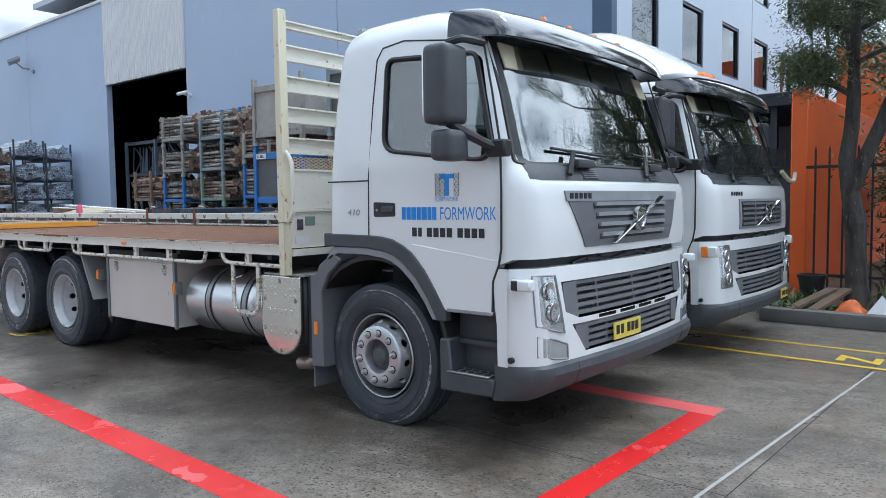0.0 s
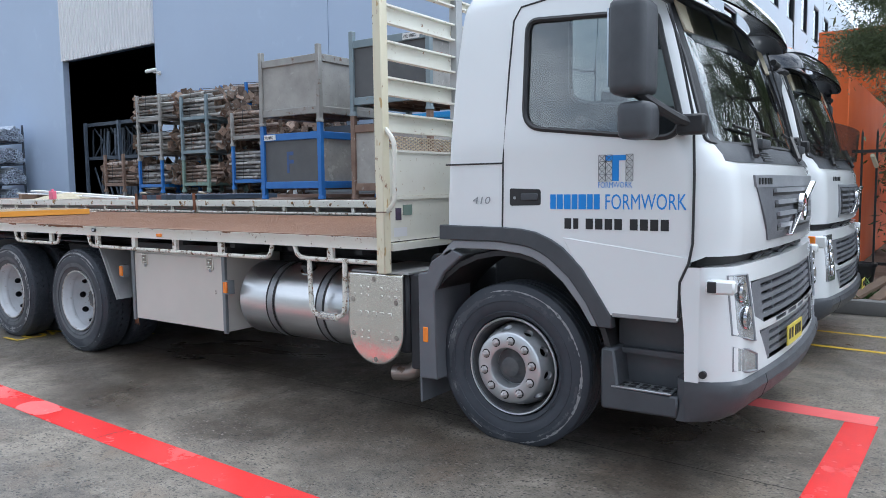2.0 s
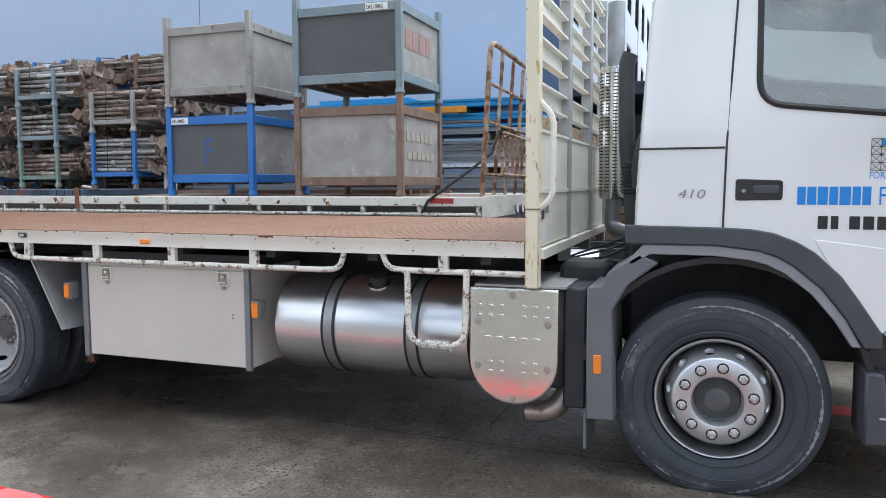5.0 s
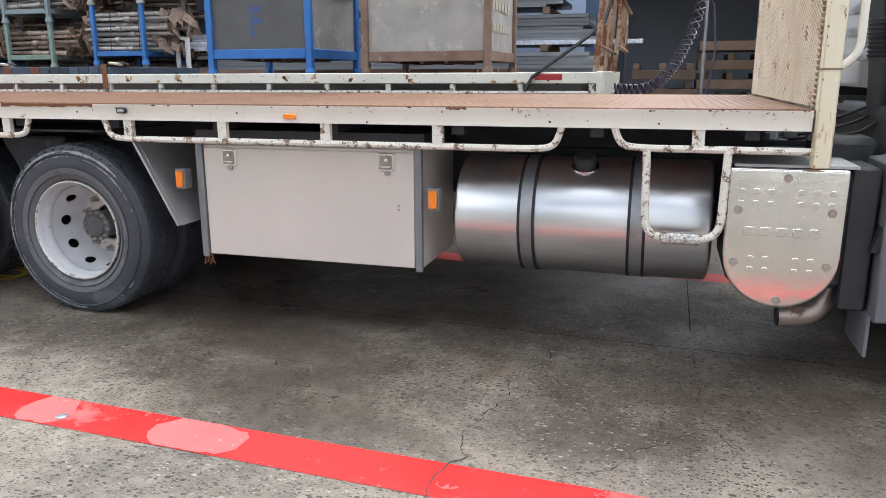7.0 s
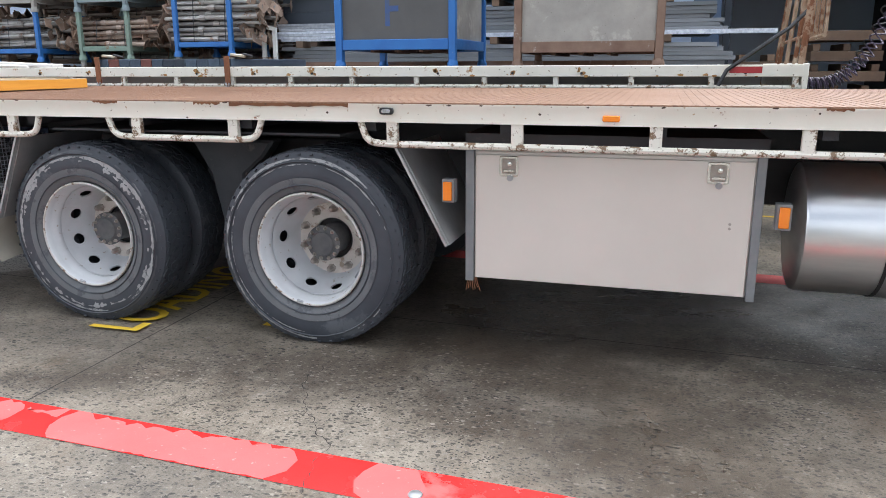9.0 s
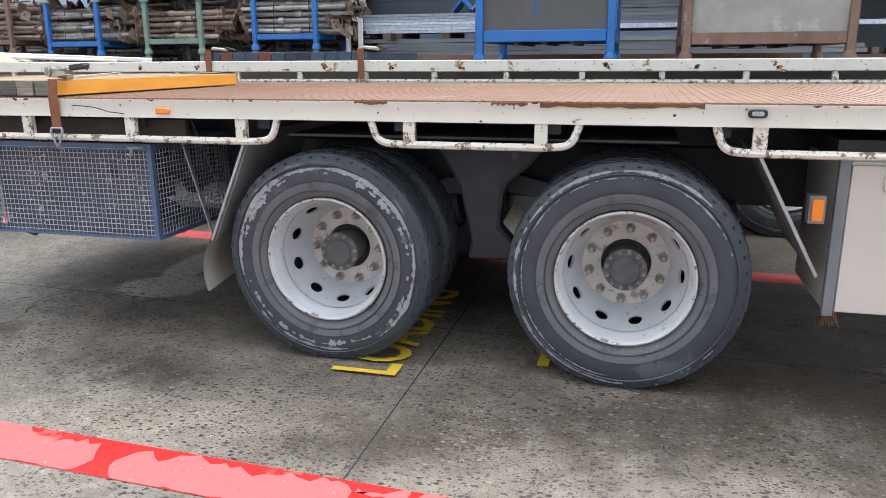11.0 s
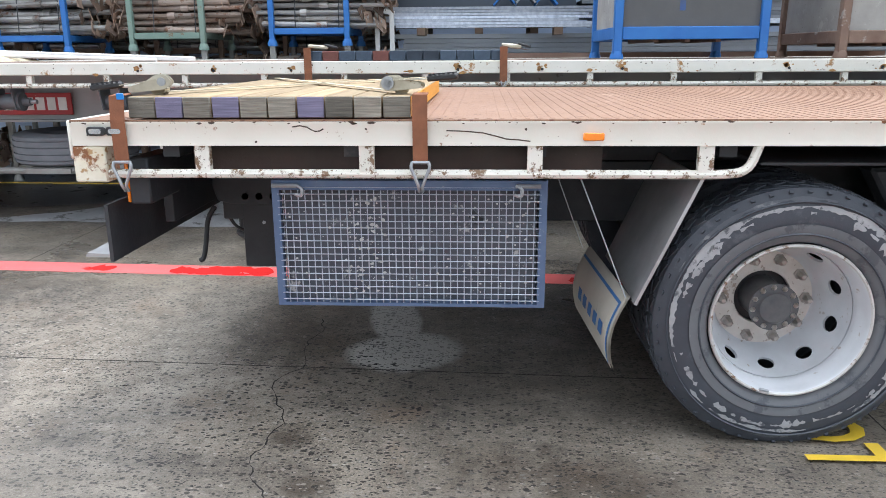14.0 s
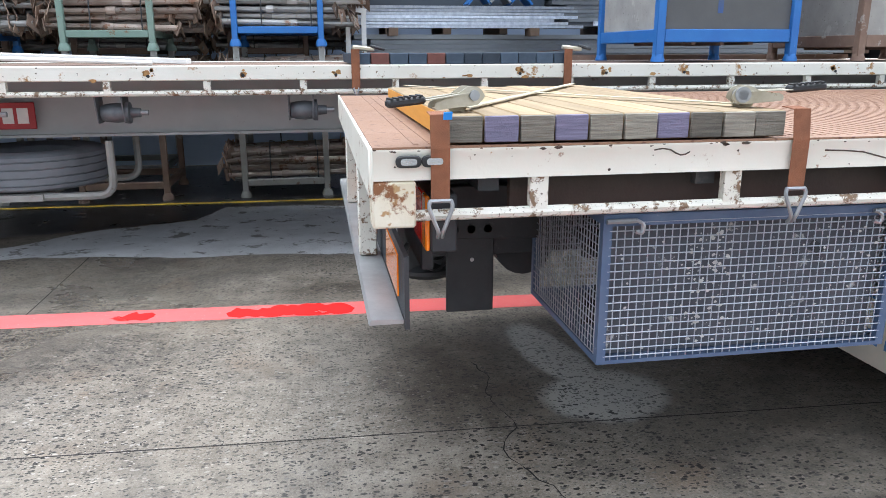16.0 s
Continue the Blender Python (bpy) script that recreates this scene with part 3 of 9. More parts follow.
def rounded(poly, r, seg=4):
    """A polygon with its corners rounded by r."""
    out, k = [], len(poly)
    for i in range(k):
        p, a, b = Vector(poly[i]), Vector(poly[i - 1]), Vector(poly[(i + 1) % k])
        ri = r[i] if isinstance(r, (list, tuple)) else r
        da, db = (a - p), (b - p)
        ra = min(ri, da.length * 0.48)
        rb = min(ri, db.length * 0.48)
        s, e = p + da.normalized() * ra, p + db.normalized() * rb
        for j in range(seg + 1):
            t = j / seg
            out.append(tuple(s * (1 - t) ** 2 + p * 2 * t * (1 - t) + e * t * t))
    return out


def arc(pts, r, seg=5):
    """A 3D path with its inner corners rounded by r."""
    pts = [Vector(p) for p in pts]
    out = [pts[0]]
    for i in range(1, len(pts) - 1):
        p = pts[i]
        da, db = pts[i - 1] - p, pts[i + 1] - p
        ra, rb = min(r, da.length * 0.49), min(r, db.length * 0.49)
        s, e = p + da.normalized() * ra, p + db.normalized() * rb
        out += [s * (1 - j / seg) ** 2 + p * 2 * j / seg * (1 - j / seg) + e * (j / seg) ** 2 for j in range(seg + 1)]
    return out + [pts[-1]]


def mesh_of(g, name, bev=0.0, seg=1, angle=38):
    me = bpy.data.meshes.new(name)
    me.from_pydata(g.v, [], g.f)
    bm = bmesh.new()
    bm.from_mesh(me)
    bmesh.ops.recalc_face_normals(bm, faces=bm.faces)
    if bev:
        es = [e for e in bm.edges if len(e.link_faces) == 2 and e.calc_face_angle(0) > 0.5]
        bmesh.ops.bevel(bm, geom=es, offset=bev, offset_type="OFFSET", segments=seg, affect="EDGES", clamp_overlap=True, profile=0.6)
    for e in bm.edges:
        e.smooth = len(e.link_faces) == 2 and e.calc_face_angle(0) < radians(angle)
    for f in bm.faces:
        f.smooth = True
    bm.to_mesh(me)
    bm.free()
    return me


def thing(name, loc, label, category, group="", kind=""):
    """An Empty at the base of a thing; its parts are given in world places."""
    ob = new(name)
    ob.empty_display_size = 0.1
    ob.location = loc
    return tagged(ob, label, category, group, kind)


def attach(ob, parent):
    ob.parent = parent
    if parent.type == "EMPTY":
        ob.matrix_parent_inverse = Matrix.Translation(-parent.location)
    return ob


def part(name, g, material, parent=None, label="", bev=0.0, seg=1, angle=38):
    me = g if isinstance(g, bpy.types.Mesh) else mesh_of(g, name, bev, seg, angle)
    me.materials.clear()
    me.materials.append(material)
    ob = new(name, me)
    if parent:
        attach(ob, parent)
    return tagged(ob, label) if label else ob


def solid(name, g, material, label, category="", kind="", group="", bev=0.0, seg=1, angle=38):
    """A top-level thing or piece of the setting that is one mesh."""
    return tagged(part(name, g, material, None, "", bev, seg, angle), label, category, group, kind)


def carve(g, cutters, name, bev=0.0, angle=38, keep=False):
    """The mesh of g with the cutters taken out of it."""
    a = new("carved", mesh_of(g, "carved", 0))
    tools = []
    for c in cutters:
        o = new("cutter", mesh_of(c, "cutter", 0))
        md = a.modifiers.new("cut", "BOOLEAN")
        md.object, md.operation, md.solver = o, "DIFFERENCE", "EXACT"
        tools.append(o)
    bpy.context.view_layer.update()
    me = bpy.data.meshes.new_from_object(a.evaluated_get(bpy.context.evaluated_depsgraph_get()))
    for o in (a, *tools):
        d = o.data
        bpy.data.objects.remove(o)
        bpy.data.meshes.remove(d)
    bm = bmesh.new()
    bm.from_mesh(me)
    bmesh.ops.remove_doubles(bm, verts=bm.verts, dist=1e-5)
    for e in bm.edges:
        e.smooth = len(e.link_faces) == 2 and e.calc_face_angle(0) < radians(angle)
    for f in bm.faces:
        f.smooth = True
    bm.to_mesh(me)
    bm.free()
    me.name = name
    return me


def text_mesh(body, size, depth, m, weight=0.0, xs=1.0, align="LEFT", spacing=1.0):
    """Letters of the built-in font as a mesh at the pose m (x along the writing, z out of the face)."""
    cu = bpy.data.curves.new("letters", "FONT")
    cu.body, cu.size, cu.extrude, cu.offset, cu.align_x, cu.space_character = body, size, depth, weight, align, spacing
    cu.resolution_u = 3
    o = new("letters", cu)
    bpy.context.view_layer.update()
    me = bpy.data.meshes.new_from_object(o.evaluated_get(bpy.context.evaluated_depsgraph_get()))
    bpy.data.objects.remove(o)
    bpy.data.curves.remove(cu)
    me.transform(m @ Matrix.Diagonal((xs, 1, 1, 1)))
    return me


def facing(axis, x, y, z):
    """A pose for writing on an upright face that looks towards axis."""
    turn = {"-y": (90, 0, 0), "+x": (90, 0, 90), "-x": (90, 0, -90), "+y": (90, 0, 180)}[axis]
    return pose(x, y, z, *turn)




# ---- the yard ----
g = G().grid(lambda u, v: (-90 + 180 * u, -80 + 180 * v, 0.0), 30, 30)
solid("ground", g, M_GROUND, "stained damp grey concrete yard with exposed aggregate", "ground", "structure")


def strip(pts, w, z):
    """A flat painted band of width w along pts."""
    g = G()
    for (x0, y0), (x1, y1) in zip(pts, pts[1:]):
        d = Vector((x1 - x0, y1 - y0, 0)).normalized()
        s = Vector((-d.y, d.x, 0)) * w / 2
        k = max(1, int(math.hypot(x1 - x0, y1 - y0) / 0.5))
        for i in range(k):
            a = Vector((x0 + (x1 - x0) * i / k, y0 + (y1 - y0) * i / k, z))
            b = Vector((x0 + (x1 - x0) * (i + 1) / k, y0 + (y1 - y0) * (i + 1) / k, z))
            g.add([a - s, b - s, b + s, a + s], [(0, 1, 2, 3)])
    return g


M_REDDRY = mat("chalky_dry_red_line_paint", (0.70, 0.118, 0.115), (0.65, 0.10, 0.098), 3, 0.7, fine=(0.58, 0.22, 0.20), fine_scale=40, fine_at=0.66, bump=0.1, bscale=150)
solid("line_marking", strip([(-18.0, 2.84), (-1.905, 2.235)], 0.225, 0.002), M_RED, "glossy red painted bay line, wet and dry in patches", "line", "structure")
solid("line_marking", strip([(-1.93, 2.36), (-1.86, 5.17)], 0.19, 0.0024), M_RED, "glossy red painted line across the bay's front", "line", "structure")
solid("line_marking", strip([(-30.0, 6.68), (-1.78, 5.28)], 0.22, 0.002), M_REDDRY, "worn dry red painted bay line on the concrete", "line", "structure")
for pts in ([(-9.0, 7.96), (-1.05, 7.45)], [(-9.0, 8.80), (-1.05, 8.2)]):
    solid("line_marking", strip(pts, 0.07, 0.004), M_YELLOW, "thin yellow painted line on the concrete", "line", "structure")
solid("line_marking", strip([(-17.5, 9.36), (-9.0, 9.12)], 0.07, 0.004), M_YELLOW, "thin yellow painted line along the stillage row", "line", "structure")
# joints between the slabs
for pts in ([(-40, 5.42), (6, 3.49)], [(-9.295, -6), (-9.25, 12)], [(-1.45, -6), (-1.12, 9.3)], [(-14.2, -6), (-14.2, 12)], [(-4.9, 4.24), (-4.85, 12)], [(-40, 8.9), (6, 8.6)], [(-40, -0.6), (6, -0.6)]):
    solid("pavement_joint", strip(pts, 0.007, 0.0015), M_JOINT, "dark filled joint between concrete slabs", "joint", "structure")
solid("pavement_joint", strip([(-1.36, 3.6), (-1.13, 7.3)], 0.022, 0.0045), mat("pale_joint_sealant", (0.42, 0.41, 0.39), (0.33, 0.32, 0.30), 9, 0.8), "pale sealed joint between concrete slabs", "joint", "structure")


def crack(pts, seed, w=0.003):
    """A ragged crack of uneven width through a few points."""
    r = random.Random(seed)
    line = [Vector((x, y, 0)) for x, y in pts]
    for k in range(4):
        nxt = [line[0]]
        for p, q in zip(line, line[1:]):
            d = (q - p)
            nxt += [(p + q) / 2 + Vector((-d.y, d.x, 0)) * r.uniform(-0.16, 0.16), q]
        line = nxt
    vs = []
    for i, p in enumerate(line):
        q = line[min(i + 1, len(line) - 1)] - line[max(i - 1, 0)]
        s = Vector((-q.y, q.x, 0)).normalized() * w * r.choice((0.25, 0.4, 0.6, 0.8, 1.1)) * (0.25 if i in (0, len(line) - 1) else 1)
        vs += [p + s + Vector((0, 0, 0.0028)), p - s + Vector((0, 0, 0.0028))]
    g = G().add(vs, [(2 * i, 2 * i + 1, 2 * i + 3, 2 * i + 2) for i in range(len(line) - 1)])
    solid("pavement_crack", g, M_JOINT, "fine dark crack in the concrete", "crack", "structure")


crack([(-11.56, 2.5), (-11.60, 3.15), (-11.71, 3.56), (-11.77, 4.45), (-11.78, 4.9)], 1)
crack([(-5.74, 2.05), (-5.73, 2.56), (-5.75, 2.94), (-5.73, 3.32), (-5.6, 3.75)], 2)
crack([(-4.88, 3.9), (-4.89, 3.37), (-4.85, 3.04), (-4.76, 2.88)], 3, 0.002)
crack([(-4.85, 3.03), (-5.02, 2.85), (-5.235, 2.61), (-5.4, 2.5)], 4, 0.0022)
crack([(-7.80, 2.3), (-7.84, 2.6), (-8.0, 2.82), (-8.14, 3.03), (-8.2, 3.4)], 5, 0.002)


def line_y(x):
    return 2.84 - (x + 18.0) * 0.605 / 16.095


# where the red line has dried to a chalky pink, with ragged shores
def ragged(x0, x1, lo, hi, seed, yfun, half, z):
    """A stretch of a painted line with uneven shores; lo and hi are shares of its width."""
    r = random.Random(seed)
    n = max(6, int((x1 - x0) / 0.03))
    lowr, upr, wob = [], [], 0.0
    for i in range(n + 1):
        x = x0 + (x1 - x0) * i / n
        end = min(1.0, min(i, n - i) * (x1 - x0) / n / 0.06)
        wob = 0.6 * wob + r.uniform(-0.09, 0.09)
        a_, b_ = (2 * lo - 1) * half, (2 * hi - 1) * half
        m_ = (a_ + b_) / 2 + r.uniform(-0.01, 0.01)
        h_ = (b_ - a_) / 2 * (0.2 + 0.8 * end ** 0.6)
        lowr.append((x + r.uniform(-0.008, 0.008), yfun(x) + max(-half + 0.001, m_ - h_ - (0.02 * r.random() + 0.1 * wob if lo > 0 else 0)), z))
        upr.append((x + r.uniform(-0.008, 0.008), yfun(x) + min(half - 0.0015, m_ + h_ + wob * 0.36), z))
    return G().add(lowr + upr, [(i, i + 1, n + 2 + i, n + 1 + i) for i in range(n)])


for k, (x0, x1, lo, hi) in enumerate(((-17.9, -10.2, 0.0, 0.86), (-10.12, -9.22, 0.0, 0.84), (-9.0, -7.92, 0.0, 0.9), (-9.2, -9.02, 0.72, 0.95), (-7.66, -7.40, 0.05, 0.97), (-7.0, -6.58, 0.1, 0.93), (-5.79, -5.70, 0.25, 0.55), (-3.9, -3.6, 0.1, 0.5))):
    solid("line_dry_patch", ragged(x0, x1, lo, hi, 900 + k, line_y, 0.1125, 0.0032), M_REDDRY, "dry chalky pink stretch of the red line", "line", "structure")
for k, (x0, x1, lo, hi) in enumerate(((-13.05, -12.30, 0.12, 0.85), (-12.2, -12.0, 0.5, 0.9), (-13.7, -13.45, 0.3, 0.7), (-10.3, -9.2, 0.05, 0.7), (-16.8, -16.0, 0.2, 0.8))):
    solid("line_wet_patch", ragged(x0, x1, lo, hi, 950 + k, lambda x: 6.68 - (x + 30) * 1.40 / 28.22, 0.11, 0.0032), M_RED, "rain-wet stretch of the red line", "line", "structure")


def blot(name, pts, z, material, label, category, seed, rough=0.10):
    """A patch on the ground with a ragged shore through a few corners."""
    r = random.Random(seed)
    ring = [Vector((x, y, 0)) for x, y in pts]
    for k in range(5):
        nxt = []
        for p, q in zip(ring, ring[1:] + ring[:1]):
            d = q - p
            nxt += [p, (p + q) / 2 + Vector((-d.y, d.x, 0)) * r.uniform(-rough, rough)]
        ring = nxt
    bm = bmesh.new()
    face = bm.faces.new([bm.verts.new((p.x, p.y, z)) for p in ring])
    bmesh.ops.triangulate(bm, faces=[face])
    me = bpy.data.meshes.new(name)
    bm.to_mesh(me)
    bm.free()
    return tagged(part(name, me, material), label, category, "", "structure")


M_WASH = mat("pale_cement_wash", (0.52, 0.525, 0.535), (0.36, 0.36, 0.365), 3.2, 0.5, bump=0.15, bscale=110, fine=(0.14, 0.14, 0.14), fine_scale=90, fine_at=0.66, spots=(0.17, 0.16, 0.15), spot_scale=4.5, spot_at=0.56)
M_ROWSHADE = mat("shade_darkened_concrete", (0.045, 0.042, 0.040), (0.028, 0.026, 0.026), 2, 0.3, bump=0.15, bscale=110, spots=(0.085, 0.078, 0.07), spot_scale=4, spot_at=0.62)
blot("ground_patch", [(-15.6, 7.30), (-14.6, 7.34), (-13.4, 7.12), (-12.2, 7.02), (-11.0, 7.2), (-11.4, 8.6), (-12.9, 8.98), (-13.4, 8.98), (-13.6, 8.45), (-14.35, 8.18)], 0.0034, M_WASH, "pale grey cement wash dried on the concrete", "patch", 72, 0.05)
# shade behind and under the stillage row, laid on as a dark sheet
blot("ground_patch", [(-22.0, 8.0), (-15.6, 7.9), (-14.4, 8.22), (-13.6, 8.5), (-13.4, 9.0), (-9.0, 9.05), (-9.0, 11.9), (-22.0, 11.9)], 0.0028, M_ROWSHADE, "concrete under the stillage row, its shade painted dark", "patch", 73, 0.02)
# writing on the ground, under the rear wheels
for body, x, y0, y1 in (("LOADING", -9.362, 3.462, 4.76), ("ZONE", -8.442, 3.72, 4.46)):
    me = text_mesh(body, 1.0, 0.0, Matrix.Identity(4), 0.018)
    lo = [min(v.co[k] for v in me.vertices) for k in (0, 1)]
    hi = [max(v.co[k] for v in me.vertices) for k in (0, 1)]
    me.transform(pose(x, y0, 0.0145, 0, 0, 90) @ Matrix.Diagonal(((y1 - y0) / (hi[0] - lo[0]), 0.32 / (hi[1] - lo[1]), 1, 1)) @ Matrix.Translation((-lo[0], -lo[1], 0)))
    tagged(part("ground_lettering", me, M_YELLOW), "yellow painted capital letters on the concrete", "lettering", "", "structure")
me = text_mesh("Z", 0.5, 0.001, pose(-1.15, 7.62, 0.0045, 0, 0, 90), 0.014, 0.9)
tagged(part("ground_lettering", me, M_YELLOW), "yellow painted mark inside a bay", "lettering", "", "structure")
# round survey nail in the red line
solid("ground_stud", G().lathe([(0.0, 0.009), (0.012, 0.009), (0.024, 0.006), (0.026, 0.003)], pose(-7.43, 2.405, 0.001), 18), M_STEEL, "small round steel stud set in the red line", "stud", bev=0.0)
# ---- buildings ----
WY = 12.0
DX0, DX1, DTOP = -24.15, -19.4, 5.5
g = G()
g.box(-60, DX0, WY, WY + 0.2, 0, 8.2)
g.box(DX1, -6.35, WY, WY + 0.2, 0, 8.2)
wall = tagged(new("wall_warehouse"), "blue-grey painted precast concrete warehouse wall", "wall", "", "structure")
edges = [-60, -52, -44, -37, -30.2, DX0]
for a, b in zip(edges, edges[1:]):
    part("wall_panel", G().box(a + 0.008, b - 0.008, WY, WY + 0.2, -0.1, 8.2), M_WALL, wall, bev=0.008)
edges = [DX1, -12.97, -6.35]
for a, b in zip(edges, edges[1:]):
    part("wall_panel", G().box(a + 0.008, b - 0.008, WY, WY + 0.2, -0.1, 8.6), M_WALL, wall, bev=0.008)
part("joint_backing", G().box(-60, -24.3, WY + 0.03, WY + 0.15, -0.1, 8.1), M_JOINT, wall)
part("joint_backing", G().box(-19.3, -6.3, WY + 0.03, WY + 0.15, -0.1, 8.4), M_JOINT, wall)
part("roof_capping", G().box(-60, DX0, WY - 0.06, WY + 0.3, 8.2, 8.3), M_CLAD, wall, bev=0.01)
part("wall_strip", G().box(-6.352, -5.98, WY - 0.004, WY + 0.2, -0.1, 8.6), M_WALLN, wall)
# ribbed panel over the loading door
clad = tagged(new("door_1"), "ribbed pale metal panel over the open loading door", "door panel", "", "structure")
prof, x = [], DX0
while x < DX1 - 0.05:
    prof += [(x, WY - 0.05), (x + 0.05, WY - 0.05), (x + 0.065, WY - 0.02), (x + 0.115, WY - 0.02), (x + 0.13, WY - 0.05)]
    x += 0.14
prof += [(DX1, WY - 0.05), (DX1, WY + 0.05), (DX0, WY + 0.05)]
part("ribbed_sheet", G().prism(prof, "z", DTOP, 9.0), M_CLAD, clad, angle=20)
part("lintel", G().box(DX0, DX1, WY + 0.05, WY + 0.2, DTOP, DTOP + 0.18), M_WALLN, clad)
# inside of the warehouse; the unlit look is put into a near-black colour
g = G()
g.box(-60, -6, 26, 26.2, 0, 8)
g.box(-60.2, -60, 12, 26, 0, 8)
solid("wall_inside", g, M_DARKIN, "far warehouse wall, its shade painted in near black", "wall", "structure")
solid("ceiling", G().box(-60, -6.2, 12.2, 26, 8.0, 8.1), M_DARKIN, "warehouse ceiling, its shade painted in near black", "ceiling", "structure")
solid("floor", G().box(-60, -6.2, 12.2, 26, 0.002, 0.01), M_KERB, "dark warehouse floor slab", "floor", "structure")

# pale office block: its windowed face turns away along the yard's depth
OX = -6.0
office = tagged(new("wall_office"), "pale blue painted office wall with tall dark windows", "wall", "", "structure")
wins = [(12.85 + 2.42 * i, 14.05 + 2.42 * i) for i in range(9)]
g = G().box(OX - 0.25, OX, WY, 46, -0.1, 9.0)
cuts = [G().box(OX - 0.5, OX + 0.5, a, b, 4.42, 5.66) for a, b in wins] + [G().box(OX - 0.5, OX + 0.5, a, b, 6.6, 7.9) for a, b in wins]
part("wall_panel", carve(g, cuts, "office_panel"), M_WALLP, office)
for k in range(4):
    part("panel_joint", G().box(OX - 0.003, OX + 0.003, 18.0 - 0.008 + 6 * k + 1.9, 18.0 + 0.008 + 6 * k + 1.9, 0, 9), M_JOINT, office)
M_WFRAME = mat("dark_window_frame", (0.03, 0.035, 0.045), None, 6, 0.4, metal=0.4)
for z0, z1 in ((4.42, 5.66), (6.6, 7.9)):
    for a, b in wins:
        w = part("window", G().box(OX - 0.10, OX - 0.02, a, a + 0.06, z0, z1).box(OX - 0.10, OX - 0.02, b - 0.06, b, z0, z1).box(OX - 0.10, OX - 0.02, a + 0.06, b - 0.06, z0, z0 + 0.06).box(OX - 0.10, OX - 0.02, a + 0.06, b - 0.06, z1 - 0.06, z1), M_WFRAME, office, "dark window frame")
        part("pane", G().box(OX - 0.075, OX - 0.068, a + 0.05, b - 0.05, z0 + 0.05, z1 - 0.05), M_WINDOW, w)
        part("blind", G().box(OX - 0.24, OX - 0.23, a + 0.05, b - 0.05, z0 + 0.05, z1 - 0.05), M_DARKIN if (int(a) % 2) else M_CLAD, w)
solid("wall_office_back", G().box(-30, OX - 0.6, 45.8, 46, 0, 9.2).box(-30, OX - 0.3, 12.2, 46, 9.0, 9.2), M_WALLP, "plain upper walls closing the office block", "wall", "structure")

# dark carport between the office and the orange wall
M_NAVY = mat("navy_sheet_steel", (0.022, 0.03, 0.045), (0.03, 0.04, 0.055), 2, 0.5)
cp = thing("carport", (-4.5, 15, 0), "low dark steel carport roof over the timber racks", "carport")
part("roof", G().box(-5.98, -2.98, 12.4, 20, 3.0, 3.12).box(-5.98, -2.98, 12.3, 12.4, 2.96, 3.17), M_NAVY, cp, bev=0.01)
prof, y = [], -5.98
g = G()
while y < -3.05:
    g.box(y, y + 0.09, 12.26, 20, 3.122, 3.150)
    y += 0.18
part("roof_ribs", g, M_NAVY, cp)
part("back_wall", G().box(-5.98, -2.98, 16.4, 16.5, 0, 3.0), M_WALLP, cp)
# near-black colour stands for the shade inside the carport
part("side_wall", G().box(-3.02, -2.985, 12.42, 19.88, 0, 2.99), M_DARKIN, cp, "carport side wall, its shade painted in near black")
for x in (-5.85, -3.4):
    part("post", G().box(x - 0.05, x + 0.05, 12.45, 12.55, 0, 3.0), M_NAVY, cp)

# orange wall beside the drive
orange = tagged(new("wall_orange"), "bright orange rendered boundary wall with weather stains", "wall", "", "structure")
part("wall_body", G().box(-2.955, -2.76, 12.0, 26, -0.1, 3.10), M_ORANGE, orange, bev=0.015)
part("wall_body", G().box(-5.25, -2.76, 26.0, 26.2, -0.1, 6.2), M_ORANGE, orange, "taller orange wall across the end", bev=0.015)
part("pier", G().box(-2.965, -2.735, 11.75, 12.0, -0.1, 3.13), M_ORANGE, orange, bev=0.015)

# kerb and planting bed
solid("kerb", G().box(-2.75, 8.0, 9.55, 9.75, 0, 0.17), M_KERB, "dark stained concrete kerb of the garden bed", "kerb", "structure", bev=0.025, seg=2)
g = G().grid(lambda u, v: (-2.74 + 10.7 * u, 9.73 + 16 * v, 0.10 + 0.05 * noise.noise((u * 30, v * 40, 0)) + 0.06 * min(1, v * 8)), 60, 60)
solid("garden_bed", g, M_MULCH, "brown mulched garden bed behind the kerb", "garden bed", "structure")

# black picket fence
fence = thing("fence", (-1.0, 11.2, 0.12), "black steel picket fence with two rails", "fence")
for z in (0.45, 1.95):
    part("rail", G().box(-2.62, 6.0, 11.18, 11.22, z - 0.02, z + 0.02), M_BLACK, fence)
pk = mesh_of(G().box(-0.0125, 0.0125, -0.0125, 0.0125, 0.1, 2.18).add([(-0.0125, -0.0125, 2.18), (0.0125, -0.0125, 2.18), (0.0125, 0.0125, 2.18), (-0.0125, 0.0125, 2.18), (0, 0, 2.25)], [(0, 1, 4), (1, 2, 4), (2, 3, 4), (3, 0, 4)]), "picket")
pk.materials.append(M_BLACK)
for i in range(48):
    o = new("picket", pk)
    o.location = (-2.5 + i * 0.175, 11.2, 0)
    attach(o, fence)


